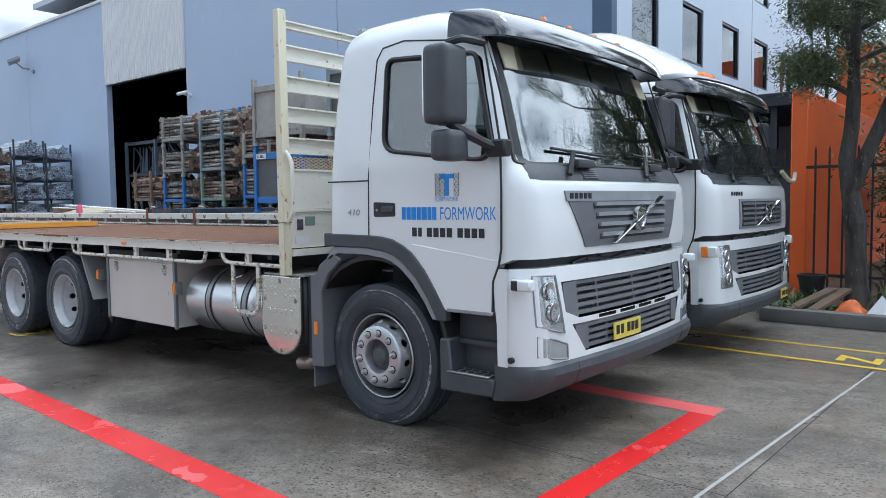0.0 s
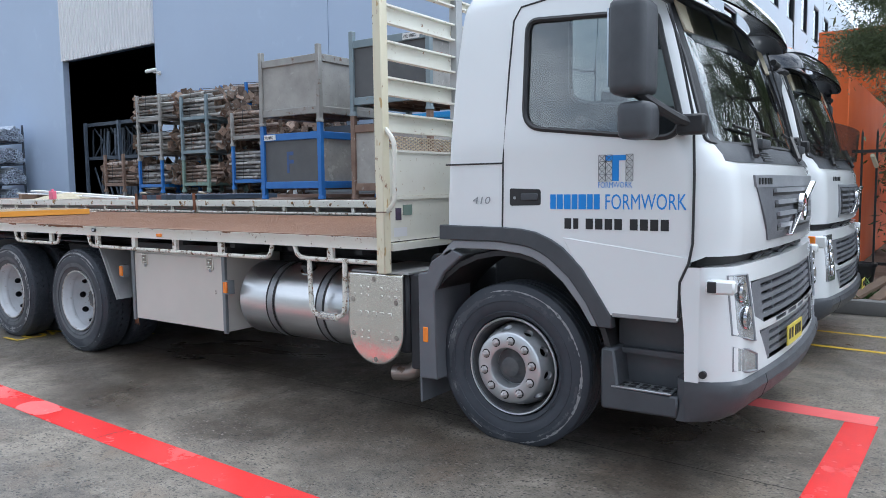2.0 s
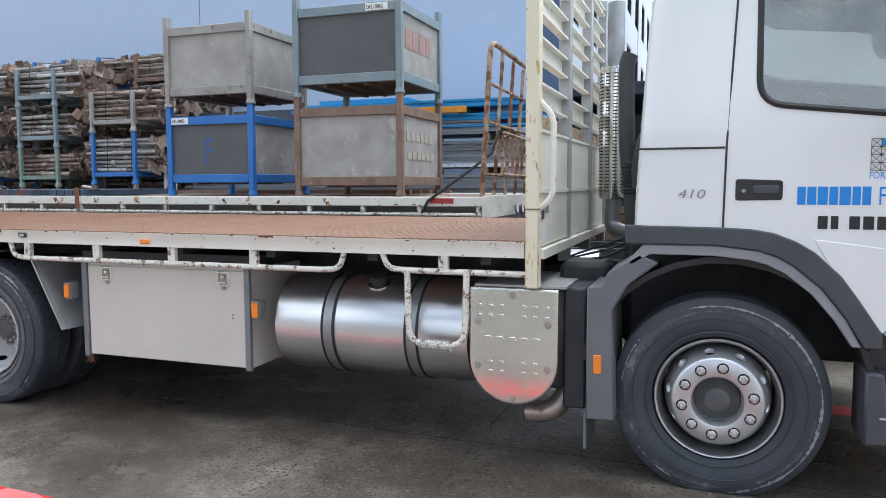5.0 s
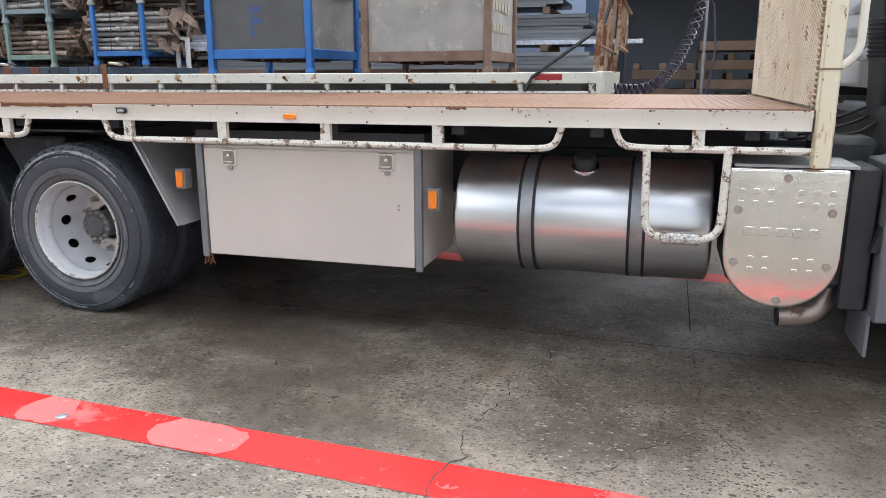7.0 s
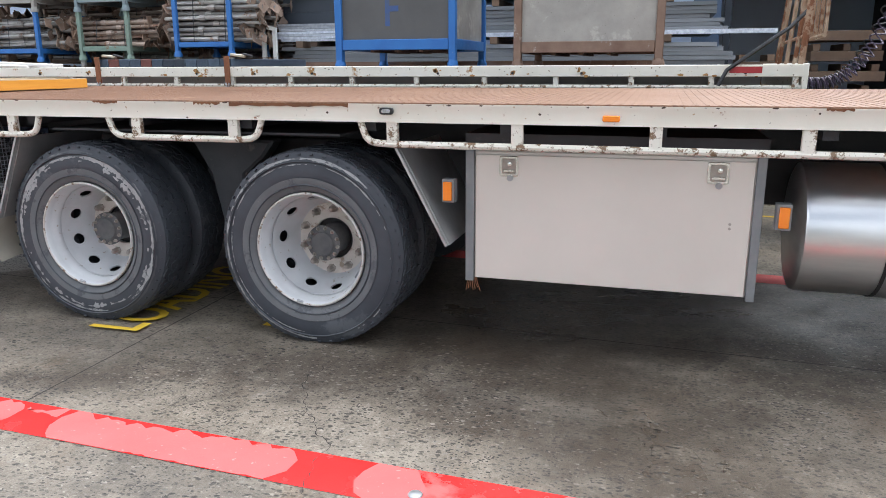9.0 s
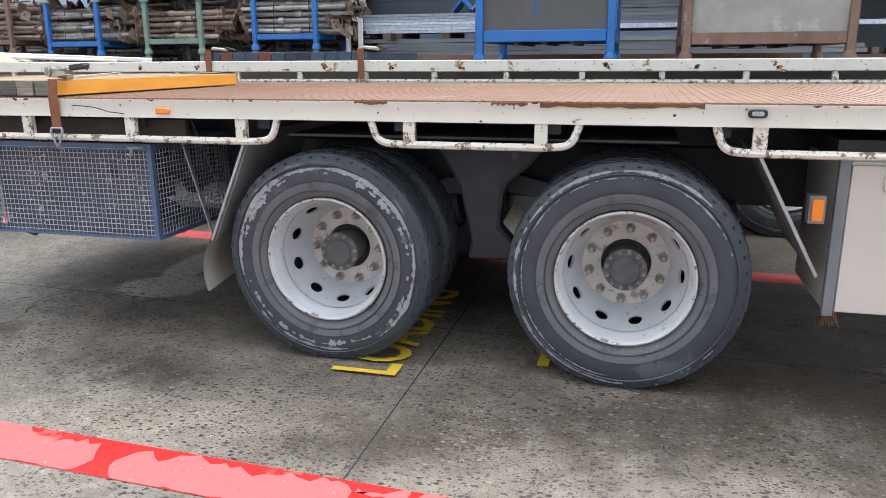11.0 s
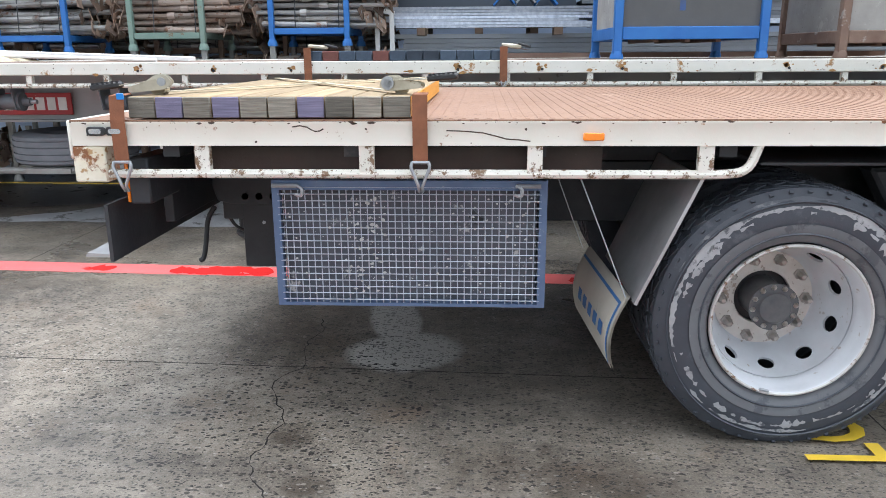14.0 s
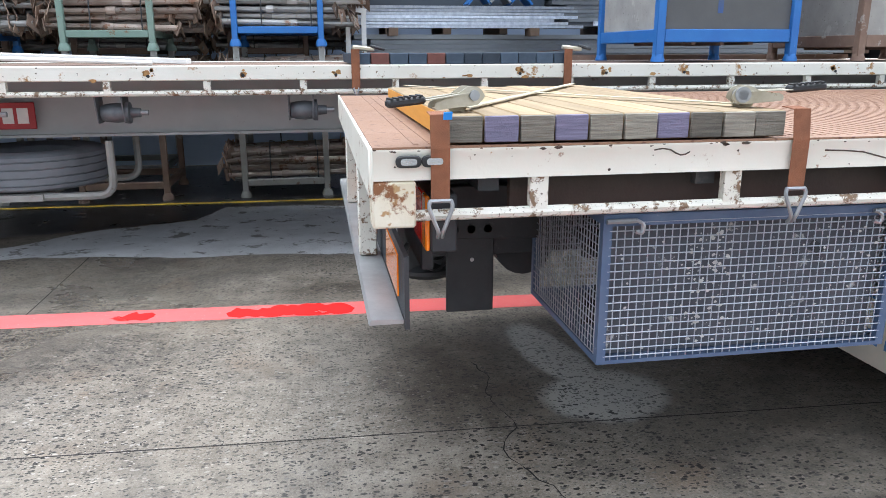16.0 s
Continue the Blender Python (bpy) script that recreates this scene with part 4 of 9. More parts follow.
def branch(g, p, d, length, r, depth, rr, tips):
    """Tapered, bending limbs; the tips carry the leaves."""
    pts, rad = [Vector(p)], []
    q, v = Vector(p), Vector(d).normalized()
    k = 5
    for i in range(k):
        v = (v + Vector((rr.uniform(-0.22, 0.22), rr.uniform(-0.22, 0.22), rr.uniform(-0.08, 0.16)))).normalized()
        q = q + v * length / k
        pts.append(q.copy())
    n = 7 if r > 0.04 else 5
    for i in range(k):
        a, b = pts[i], pts[i + 1]
        ra, rb = r * (1 - 0.5 * i / k), r * (1 - 0.5 * (i + 1) / k)
        dd = (b - a).normalized()
        s = dd.cross(Vector((0.3, 0.9, 0.1))).normalized()
        u = s.cross(dd)
        ring = []
        for pp, rad_ in ((a, ra), (b, rb)):
            ring += [pp + (s * math.cos(6.2832 * j / n) + u * math.sin(6.2832 * j / n)) * rad_ for j in range(n)]
        g.add(ring, [(j, (j + 1) % n, n + (j + 1) % n, n + j) for j in range(n)])
    if depth == 0:
        tips += pts[2:]
        return
    for _ in range(rr.choice((2, 3, 3))):
        i = rr.randint(2, k)
        nd = (v + Vector((rr.uniform(-0.9, 0.9), rr.uniform(-0.9, 0.9), rr.uniform(-0.25, 0.6)))).normalized()
        branch(g, pts[i], nd, length * rr.uniform(0.55, 0.8), r * 0.5, depth - 1, rr, tips)


def leaves(tips, count, spread, size, rr):
    """Clumps of narrow leaves round the twigs' ends."""
    verts, faces = [], []
    for _ in range(count):
        t = rr.choice(tips)
        c = t + Vector((rr.gauss(0, spread), rr.gauss(0, spread), rr.gauss(0, spread * 0.7)))
        a = Vector((rr.uniform(-1, 1), rr.uniform(-1, 1), rr.uniform(-1, 0.6))).normalized() * size * rr.uniform(0.6, 1.3)
        b = a.cross(Vector((rr.uniform(-1, 1), rr.uniform(-1, 1), rr.uniform(-1, 1)))).normalized() * size * 0.22
        o = len(verts)
        verts += [c - a, c + b, c + a, c - b]
        faces.append((o, o + 1, o + 2, o + 3))
    g = G()
    g.v, g.f = [tuple(p) for p in verts], faces
    return g


def tree(x, y, z, h, seed, count, label, leaf=M_LEAF, spread=0.22, size=0.05, lean=(0, 0), first=1.4, limbs=7, r0=0.15, reach=1.0, stems=1, bias=0.0):
    rr = random.Random(seed)
    tr = thing("tree", (x, y, z), label, "tree")
    g, tips = G(), []
    for st in range(stems):
        turn = (0.0, 0.19, -0.05)[st]
        low = [p.copy() for p in pts[:5]] if st else None
        pts = [Vector((x, y, z - 0.1))]
        k = 12
        for i in range(k):
            pts.append(pts[-1] + Vector((lean[0] + (turn if i > 3 else 0.0) + rr.uniform(-0.06, 0.06), lean[1] + rr.uniform(-0.06, 0.06), h * 0.7 / k)))
        if low:
            pts[:5] = low
            for i in range(5, k + 1):
                pts[i] = pts[i - 1] + Vector((turn * 0.8, rr.uniform(-0.05, 0.05), h * 0.7 / k))
        n = 18
        for i in range(4 if st else 0, k):
            ra, rb = r0 * (1.25 - 0.9 * i / k) + (0.06 if i == 0 else 0), r0 * (1.25 - 0.9 * (i + 1) / k)
            ring = []
            for p, rad_ in ((pts[i], ra), (pts[i + 1], rb)):
                ring += [p + Vector((math.cos(6.2832 * j / n), math.sin(6.2832 * j / n), 0)) * rad_ * (1 + 0.26 * noise.noise((math.cos(6.2832 * j / n) * 1.6, math.sin(6.2832 * j / n) * 1.6, p.z * 1.8)) + 0.05 * (j % 3 - 1)) for j in range(n)]
            g.add(ring, [(j, (j + 1) % n, n + (j + 1) % n, n + j) for j in range(n)])
        for i in range(limbs):
            q = pts[rr.randint(int(k * first / h * 0.9), k)]
            a = 6.2832 * i / limbs + rr.uniform(-0.4, 0.4)
            branch(g, q, (math.cos(a), math.sin(a), rr.uniform(0.1, 0.7)), reach * (1.0 if stems == 1 else (0.72, 1.45)[st]) * (1 + bias * math.cos(a)) * h * rr.uniform(0.24, 0.36), r0 * 0.34, 2, rr, tips)
    part("trunk", g, M_BARK, tr, angle=60)
    crown = part("crown", leaves(tips, count, spread, size, rr), leaf, tr)
    crown["kind"] = "stuff"
    return tr


tree(-1.80, 10.55, 0.12, 6.8, 3, 100000, "rough-barked tree with thin olive foliage in the garden bed", spread=0.15, size=0.028, lean=(-0.015, 0.0), first=4.5, limbs=9, r0=0.115, reach=0.50, stems=2, bias=0.45)
# thicket behind the fence
for i, (x, y, h, n) in enumerate(((-0.5, 13.2, 3.8, 9000), (0.6, 12.6, 3.2, 8000), (1.9, 14.2, 5.2, 9000), (3.6, 12.8, 4.2, 8000), (0.4, 17.5, 6.0, 8000), (1.0, 18.5, 7.5, 8000), (5.2, 16.0, 7.0, 8000), (4.4, 21.0, 8.5, 7000), (0.9, 23.5, 7.0, 7000))):
    tree(x, y, 0.1, h, 300 + i, n, "unkempt dusty green shrub tree behind the fence", leaf=M_LEAFB if i % 2 else M_LEAF, spread=0.34, size=0.085, first=0.5, limbs=12, r0=0.07)
for i, (x, y, h) in enumerate(((-1.3, 16.5, 4.6), (-1.6, 21.5, 6.0), (-2.0, 25.0, 6.5), (-2.3, 29.0, 7.5))):
    tree(x, y, 0.1, h, 340 + i, 9000, "dense dusty shrub tree beyond the orange wall", leaf=M_LEAFB if i % 2 else M_LEAF, spread=0.32, size=0.085, first=0.4, limbs=13, r0=0.06, reach=0.6)
# trees across the road, that the windscreens mirror
for i, (x, y, h) in enumerate(((13.5, -6, 8.5), (17, 3, 9.5), (12, 14, 8), (19, -13, 9), (6, -19, 7), (-4, -22, 7.5), (-14, -24, 7), (22, 10, 9), (-24, -22, 7.5), (-44, -24, 6), (-37, -23, 5), (-31, -25, 6.5), (-19, -24, 5.5), (-9, -25, 6), (1, -24, 5.5), (-28, -26, 6))):
    tree(x, y, 0, h, 20 + i, (14000 if i < 2 else 7000) if i < 3 or i == 7 else 3500, "street tree with open dark olive crown", spread=0.24 if i < 3 or i == 7 else 0.30, size=0.085 if i < 3 or i == 7 else 0.16, first=2.0, limbs=9, r0=0.2)


def weeds(x, y, z, n, h, seed, label):
    rr = random.Random(seed)
    g = G()
    for _ in range(n):
        a, t = rr.uniform(0, 6.28), rr.uniform(0.2, 1.0)
        p = Vector((x + rr.gauss(0, 0.16), y + rr.gauss(0, 0.14), z))
        d = Vector((math.cos(a) * 0.5, math.sin(a) * 0.5, 1)).normalized() * h * t
        s = Vector((-math.sin(a), math.cos(a), 0)) * 0.012
        g.add([p - s, p + s, p + d * 0.6 + s * 1.4, p + d + Vector((math.cos(a), math.sin(a), -0.2)) * h * 0.2, p + d * 0.6 - s * 1.4], [(0, 1, 2, 3, 4)])
    return solid("weeds", g, M_LEAFG, label, "weeds", "stuff")


for i, (x, y, h) in enumerate(((-2.45, 9.95, 0.22), (-2.2, 10.1, 0.18), (-1.1, 10.3, 0.55), (-0.6, 10.8, 0.8), (-0.2, 10.4, 0.6), (-2.5, 10.5, 0.3), (0.4, 10.9, 0.9), (1.2, 10.6, 0.8), (-1.35, 11.4, 0.9), (-0.9, 11.5, 1.0))):
    weeds(x, y, 0.1, 90, h, 60 + i, "rank green weeds in the garden bed")
# rubbish in the bed
solid("plant_pot", G().lathe([(0.0, 0.02), (0.12, 0.02), (0.17, 0.36), (0.185, 0.36), (0.185, 0.40), (0.16, 0.40), (0.15, 0.33), (0.0, 0.33)], pose(-2.42, 10.75, 0.1), 24), M_BLACK, "black plastic plant pot standing in the garden bed", "plant pot")
for i, (x, y, rz) in enumerate(((-2.25, 10.0, 62), (-2.05, 10.05, 70))):
    solid("timber_offcut", G().obox(pose(x, y, 0.26, 0, -16, rz), 0.75, 0.14, 0.045), M_PALLET, "weathered timber offcut leaning in the garden bed", "timber", bev=0.006)
g = G().grid(lambda u, v: (-1.98 + 0.34 * u, 9.86 + 0.3 * v, 0.13 + 0.16 * math.sin(u * 3.14) * math.sin(v * 3.14) + 0.03 * noise.noise((u * 5, v * 5, 2))), 12, 12)
solid("plastic_sheet", g, M_TARP, "crumpled orange plastic lying in the garden bed", "plastic")
g = G().add([(-1.62, 9.86, 0.14), (-1.30, 9.9, 0.14), (-1.48, 10.0, 0.36), (-1.62, 9.87, 0.145), (-1.31, 9.92, 0.145), (-1.48, 10.01, 0.355)], [(0, 1, 2), (5, 4, 3), (0, 3, 4, 1), (1, 4, 5, 2), (2, 5, 3, 0)])
solid("sheet_offcut", g, M_CLAD, "torn pale sheet offcut in the garden bed", "sheet")

# fittings on the warehouse wall
fl = thing("floodlight", (-30.1, 11.8, 7.0), "grey floodlight on a bracket on the warehouse wall", "floodlight")
part("housing", G().obox(pose(-30.2, 11.5, 7.02, 28, 0, -20), 0.62, 0.46, 0.14), M_SILVP, fl, bev=0.03)
part("bracket", G().tube([(-30.05, 12.0, 6.75), (-30.05, 11.75, 6.75), (-30.12, 11.55, 6.95)], 0.03, 6), M_SILVP, fl)
part("lens", G().obox(pose(-30.2, 11.47, 6.95, 28, 0, -20), 0.54, 0.38, 0.014), M_LENS, fl)
part("junction_box", G().box(-29.75, -29.6, 11.93, 12.0, 6.55, 6.68), M_SILVP, fl, bev=0.01)
sc_ = thing("security_camera", (-19.25, 11.9, 4.72), "white bullet security camera on the warehouse wall", "camera")
part("base", G().cyl((-19.2, 12.0, 4.68), (-19.2, 11.95, 4.68), 0.06), M_WHITE, sc_)
part("arm", G().tube([(-19.2, 11.95, 4.68), (-19.22, 11.85, 4.68), (-19.3, 11.8, 4.72)], 0.018, 6), M_WHITE, sc_)
part("barrel", G().cyl((-19.15, 11.86, 4.76), (-19.42, 11.72, 4.71), 0.05), M_WHITE, sc_)
part("glass_front", G().cyl((-19.421, 11.72, 4.71), (-19.43, 11.715, 4.708), 0.035), M_BLACK, sc_)


# ---- stillages with steel props ----
def stillage(x0, x1, y0, y1, z0, z1, material, label):
    """An open stacking frame: four posts with cup feet, two levels of rails."""
    st = thing("stillage", ((x0 + x1) / 2, (y0 + y1) / 2, z0), label, "stillage", "prop stillages")
    for x in (x0, x1):
        for y in (y0, y1):
            part("post", G().box(x - 0.03, x + 0.03, y - 0.03, y + 0.03, z0 + 0.06, z1), material, st, bev=0.006)
            part("cup_foot", G().lathe([(0.058, 0.0), (0.058, 0.03), (0.038, 0.075), (0.03, 0.075)], pose(x, y, z0), 10), material, st)
    for z in (z0 + 0.16,):
        for y in (y0, y1):
            part("rail", G().box(x0 + 0.03, x1 - 0.03, y - 0.025, y + 0.025, z - 0.035, z + 0.035), material, st, bev=0.006)
        for x in (x0, x1):
            part("rail", G().box(x - 0.025, x + 0.025, y0 + 0.03, y1 - 0.03, z - 0.035, z + 0.035), material, st, bev=0.006)
    return st


def props(xa, xb, y0, y1, z0, rows, cols, seed, label, material=M_PROP, plates=M_PLATE, reach=0.42):
    """Props lying lengthwise in a stillage: a sagging heap of tubes tied by wire, with a cluster of end plates."""
    rr = random.Random(seed)
    gt, gp, gw = G(), G(), G()
    wid = (y1 - y0) / cols
    for i in range(rows):
        k = cols - (i % 2)
        for j in range(k):
            sag = 0.05 * (1 - abs(2 * (j + 0.5) / k - 1))
            y = y0 + (j + 0.5 + 0.5 * (i % 2)) * wid + rr.uniform(-0.018, 0.018)
            z = z0 + 0.035 + i * 0.068 + sag * (i / max(1, rows - 1)) + rr.uniform(-0.010, 0.010)
            a, b = xa - abs(rr.gauss(0, 0.07)), xb + reach * rr.random() ** 0.8
            dz, dy = rr.uniform(-0.045, 0.045), rr.uniform(-0.03, 0.03)
            pa, pb = Vector((a, y, z)), Vector((b, y + dy, z + dz))
            turn_ = rr.random() < 0.5
            if turn_:
                pa, pb = pb, pa
            pm = pa + (pb - pa) * rr.uniform(0.5, 0.6)
            gt.tube([pa, pm], 0.030, 8)
            gt.tube([pm, pb], 0.024, 7)
            gt.tube([pm - (pb - pa) * 0.03, pm + (pb - pa) * 0.03], 0.039, 8)
            for p in (pa, pb):
                w, h = rr.uniform(0.060, 0.078), rr.uniform(0.060, 0.085)
                gp.obox(pose(*p, rr.uniform(0, 90), rr.uniform(-26, 26), rr.uniform(-30, 30)), 0.008, 2 * w, 2 * h)
    for x in (xa + 0.36 * (xb - xa), xb - 0.18 * (xb - xa)):
        gw.tube([(x, y0 - 0.02, z0), (x + 0.01, y1 + 0.02, z0), (x, y1, z0 + rows * 0.07), (x - 0.02, (y0 + y1) / 2, z0 + rows * 0.07 + 0.06), (x, y0 + 0.02, z0 + rows * 0.07)], 0.007, 5, True)
    o = thing("prop_bundle", ((xa + xb) / 2, (y0 + y1) / 2, z0), label, "props", "prop bundles", "stuff")
    for nm, gg, mm in (("tubes", gt, material), ("end_plates", gp, plates), ("tie_wire", gw, M_CHASSIS)):
        part(nm, gg, mm, o)["kind"] = "stuff"
    return o


COLS = [  # x of the two front posts, heights of the levels and the top, paints, sort of prop
    (-17.82, -17.08, (0.0, 0.76, 1.52, 2.36), (M_GREYS, M_GREYS, M_RUSTS), (M_PROP, M_PROPB, M_PROPB)),
    (-16.43, -15.61, (0.0, 0.74, 1.48, 2.19, 2.92, 3.60), (M_GREYS, M_GREYS, M_BLUES, M_GREYS, M_GREYS), (M_PROPB, M_PROP, M_PROP, M_PROP, M_PROP)),
    (-14.85, -14.03, (0.0, 0.74, 1.50, 2.17, 2.86, 3.46), (M_RUSTS, M_GREYS, M_GREENS, M_TEALS, M_TEALS), (M_PROPB, M_PROP, M_PROPB, M_PROP, M_PROP)),
    (-13.24, -12.39, (0.0, 0.78, 1.54, 2.39, 3.02), (M_GREYS, M_GREYS, M_BLUES, M_GREYS), (M_PROPB, M_PROPB, M_PROP, M_PROPB)),
]
PAINT = {M_GREYS.name: "grey", M_RUSTS.name: "rusty brown", M_BLUES.name: "blue", M_GREENS.name: "faded green", M_TEALS.name: "blue-grey"}
s = 100
for x0, x1, levels_, paints, kinds in COLS:
    for k, (zb, top, pm, kp) in enumerate(zip(levels_, levels_[1:], paints, kinds)):
        empty = k == 0 and -17 < x0 < -14
        stillage(x0, x1, 9.5, 10.45, zb, top + 0.02, pm, f"{PAINT[pm.name]} steel stacking stillage " + ("standing empty" if empty else "full of props"))
        if empty:
            continue
        last = k == len(paints) - 1
        rows = 7 if last else (4 if k == 0 else max(4, int((top - zb - 0.30) / 0.068)))
        props(x0 - 0.12, x1 + 0.10, 9.53, 10.42, zb + 0.20, rows, 9, s, "tied bundle of weathered steel props with rusty end plates" if kp is M_PROP else "tied bundle of rust-brown steel props with square end plates", kp, reach=0.55 if last else 0.40)
        s += 1
for x0, x1, top_ in ((-18.3, -17.5, 3), (-16.62, -15.83, 6), (-15.12, -14.27, 6), (-13.42, -12.56, 6)):
    for k in range(top_):
        zb = (0.0, 0.68, 1.34, 2.0, 2.64, 3.25)[k]
        pm = M_BLUES if k == 5 and x0 < -14 else (M_RUSTS if k > 1 else M_GREYS)
        stillage(x0, x1, 10.75, 11.7, zb, zb + (0.70 if k < 5 else 0.62), pm, f"{PAINT[pm.name]} steel stillage " + ("of props in the second row" if k else "standing empty in the second row"))
        if k == 0:
            continue
        props(x0 - 0.14, x1 + 0.12, 10.8, 11.65, zb + 0.20, 7 if k < 5 else 6, 7, s, "bundle of rusty steel props in the second row", M_PROPB if k % 2 else M_PROP, reach=0.45)
        s += 1


def open_tube(g, a, b, r, n=6):
    """A tube with open ends."""
    verts = [(p.x, p.y + r * math.cos(6.2832 * k / n + 0.4), p.z + r * math.sin(6.2832 * k / n + 0.4)) for p in (a, b) for k in range(n)]
    inner = [(p.x, p.y + 0.80 * r * math.cos(6.2832 * k / n + 0.4), p.z + 0.80 * r * math.sin(6.2832 * k / n + 0.4)) for p in (a, a + Vector((-0.5, 0, 0))) for k in range(n)]
    faces = [(k, (k + 1) % n, n + (k + 1) % n, n + k) for k in range(n)]
    faces += [(2 * n + k, 2 * n + (k + 1) % n, (k + 1) % n, k) for k in range(n)]
    faces += [(3 * n + k, 3 * n + (k + 1) % n, 2 * n + (k + 1) % n, 2 * n + k) for k in range(n)]
    g.add(verts + inner, faces + [tuple(3 * n + k for k in range(n))])


def galv_rack(y0, y1, levels, seed, material, label, frame_mat=M_SCAFR, x0=-28.1, x1=-26.1, r=0.056):
    """A rack of tubes laid lengthwise, their open ends heaped up above each shelf."""
    rr = random.Random(seed)
    rk_ = thing("tube_rack", ((x0 + x1) / 2, (y0 + y1) / 2, 0), "dark steel stacking rack of scaffold tubes", "rack", "tube racks")
    for y in (y0 - 0.04, y1 + 0.04):
        for x in (x0 + 0.15, x1 - 0.15):
            part("post", G().box(x - 0.025, x + 0.025, y - 0.025, y + 0.025, 0, levels[-1] + 0.55), frame_mat, rk_)
    for z in levels:
        part("shelf", G().box(x0 + 0.12, x1 - 0.12, y0 - 0.03, y1 + 0.03, z - 0.03, z), frame_mat, rk_)
        gt = G()
        for _ in range(64):
            u = rr.uniform(-1, 1)
            top = 0.10 + 0.36 * math.sqrt(max(0.0, 1 - u * u))
            p = Vector((x1 + rr.uniform(-0.012, 0.03), (y0 + y1) / 2 + u * ((y1 - y0) / 2 - 0.03), z + 0.04 + top * rr.random()))
            open_tube(gt, p, p + Vector((x0 - x1, rr.uniform(-0.03, 0.03), rr.uniform(-0.02, 0.02))), r * rr.uniform(0.8, 1.15), rr.choice((4, 6, 6)))
        tagged(part("tube_bundle", gt, material), label, "tubes", "galvanised bundles", "stuff")


galv_rack(9.90, 10.74, (0.40, 1.15, 1.78, 2.42, 3.20), 1, M_GALV, "heap of bright galvanised scaffold tubes, open ends forward")
galv_rack(10.90, 11.64, (0.4, 1.1, 1.78, 2.42, 3.12), 2, M_GALV, "heap of bright galvanised scaffold tubes, open ends forward")
galv_rack(8.95, 9.72, (0.4, 1.02, 1.66, 2.30, 2.95), 3, M_PROPB, "heap of rusty scaffold tubes in a rack")
# frames standing inside the loading door
M_SCAF = mat("blue_grey_scaffold_paint", (0.065, 0.09, 0.125), (0.11, 0.13, 0.16), 6, 0.6, vary=0.5, spots=(0.12, 0.10, 0.09), spot_scale=7, spot_at=0.62)
rs = random.Random(77)
for k, (z0, h) in enumerate(((0.12, 2.15), (2.62, 0.86))):
    for row in range(2):
        g = G()
        y = 12.75 + 0.55 * row
        x = -24.0
        while x < -17.5:
            if rs.random() < 0.72:
                t = rs.uniform(-0.03, 0.03)
                hh = h * rs.uniform(0.86, 1.0)
                g.tube([(x, y, z0), (x + t, y + rs.uniform(0, 0.1), z0 + hh)], rs.choice((0.022, 0.028, 0.034)), 6)
                x += rs.uniform(0.055, 0.13)
            else:
                g.tube([(x, y, z0), (x + 0.5, y, z0 + h * 0.55), (x + 0.05, y, z0 + h)], 0.026, 6)
                x += rs.uniform(0.25, 0.6)
        tagged(part("scaffold_frames", g, M_SCAF), "blue-grey scaffold frames standing packed in the doorway rack", "scaffold", "scaffold racks", "stuff")
rk = thing("storage_rack", (-21.7, 13.0, 0), "grey steel rack holding scaffold frames", "rack")
for z in (0.02, 2.50, 3.54):
    for y in (12.58, 13.6):
        part("beam", G().box(-24.05, -17.4, y, y + 0.08, z, z + 0.10), M_SCAF, rk)
    part("shelf", G().box(-24.05, -17.4, 12.66, 13.6, z + 0.03, z + 0.07), M_CHASSIS, rk)
for x in (-24.05, -22.2, -20.3, -18.4):
    part("upright", G().box(x, x + 0.08, 12.49, 12.575, 0, 3.65), M_SCAF, rk)
for i in range(4):
    solid("roof_lamp", G().box(-23.6 + i * 1.2, -22.9 + i * 1.2, 16 + i, 16.25 + i, 7.3, 7.36), M_WHITE, "unlit strip lamp under the warehouse roof", "lamp")

# ---- stacks along the warehouse wall, behind the trailer ----
rr = random.Random(5)


def sheets(x0, x1, y0, y1, z0, count, th, material, label, category, gap=0.004):
    o = thing("sheet_stack", ((x0 + x1) / 2, (y0 + y1) / 2, z0), label, category, "sheet stacks")
    z = z0
    for i in range(count):
        a, b = x0 + rr.uniform(-0.12, 0.12), x1 + rr.uniform(-0.12, 0.12)
        part("sheet", G().box(a, b, y0 + rr.uniform(-0.03, 0.03), y1, z, z + th), material, o)
        z += th + gap
    return o


def bearers(x0, x1, y0, y1, z, label="timber bearers under a stack"):
    for x in (x0 + 0.5, (x0 + x1) / 2, x1 - 0.5):
        solid("timber_bearer", G().box(x - 0.05, x + 0.05, y0, y1, z, z + 0.09), M_PALLET, label, "timber", bev=0.005)


bearers(-11.9, -6.2, 10.2, 11.4, 0.0)
sheets(-11.8, -6.4, 10.3, 11.3, 0.09, 8, 0.06, M_ALUB, "stack of dull aluminium beams on bearers", "beams")
bearers(-11.9, -6.2, 10.2, 11.4, 0.605)
sheets(-11.9, -6.0, 10.3, 11.3, 0.695, 8, 0.06, M_ALUB, "stack of dull aluminium beams on bearers", "beams")
bearers(-11.9, -6.2, 10.2, 11.4, 1.21)
sheets(-11.9, -6.0, 10.25, 11.3, 1.30, 7, 0.05, M_ALUB, "stack of dull aluminium beams on bearers", "beams")
bearers(-9.4, -6.2, 10.2, 11.4, 1.68)
sheets(-9.6, -6.1, 10.3, 11.3, 1.77, 8, 0.045, M_ALUB, "stack of grey aluminium formwork panels", "panels")
bearers(-9.4, -6.2, 10.3, 11.4, 2.165)
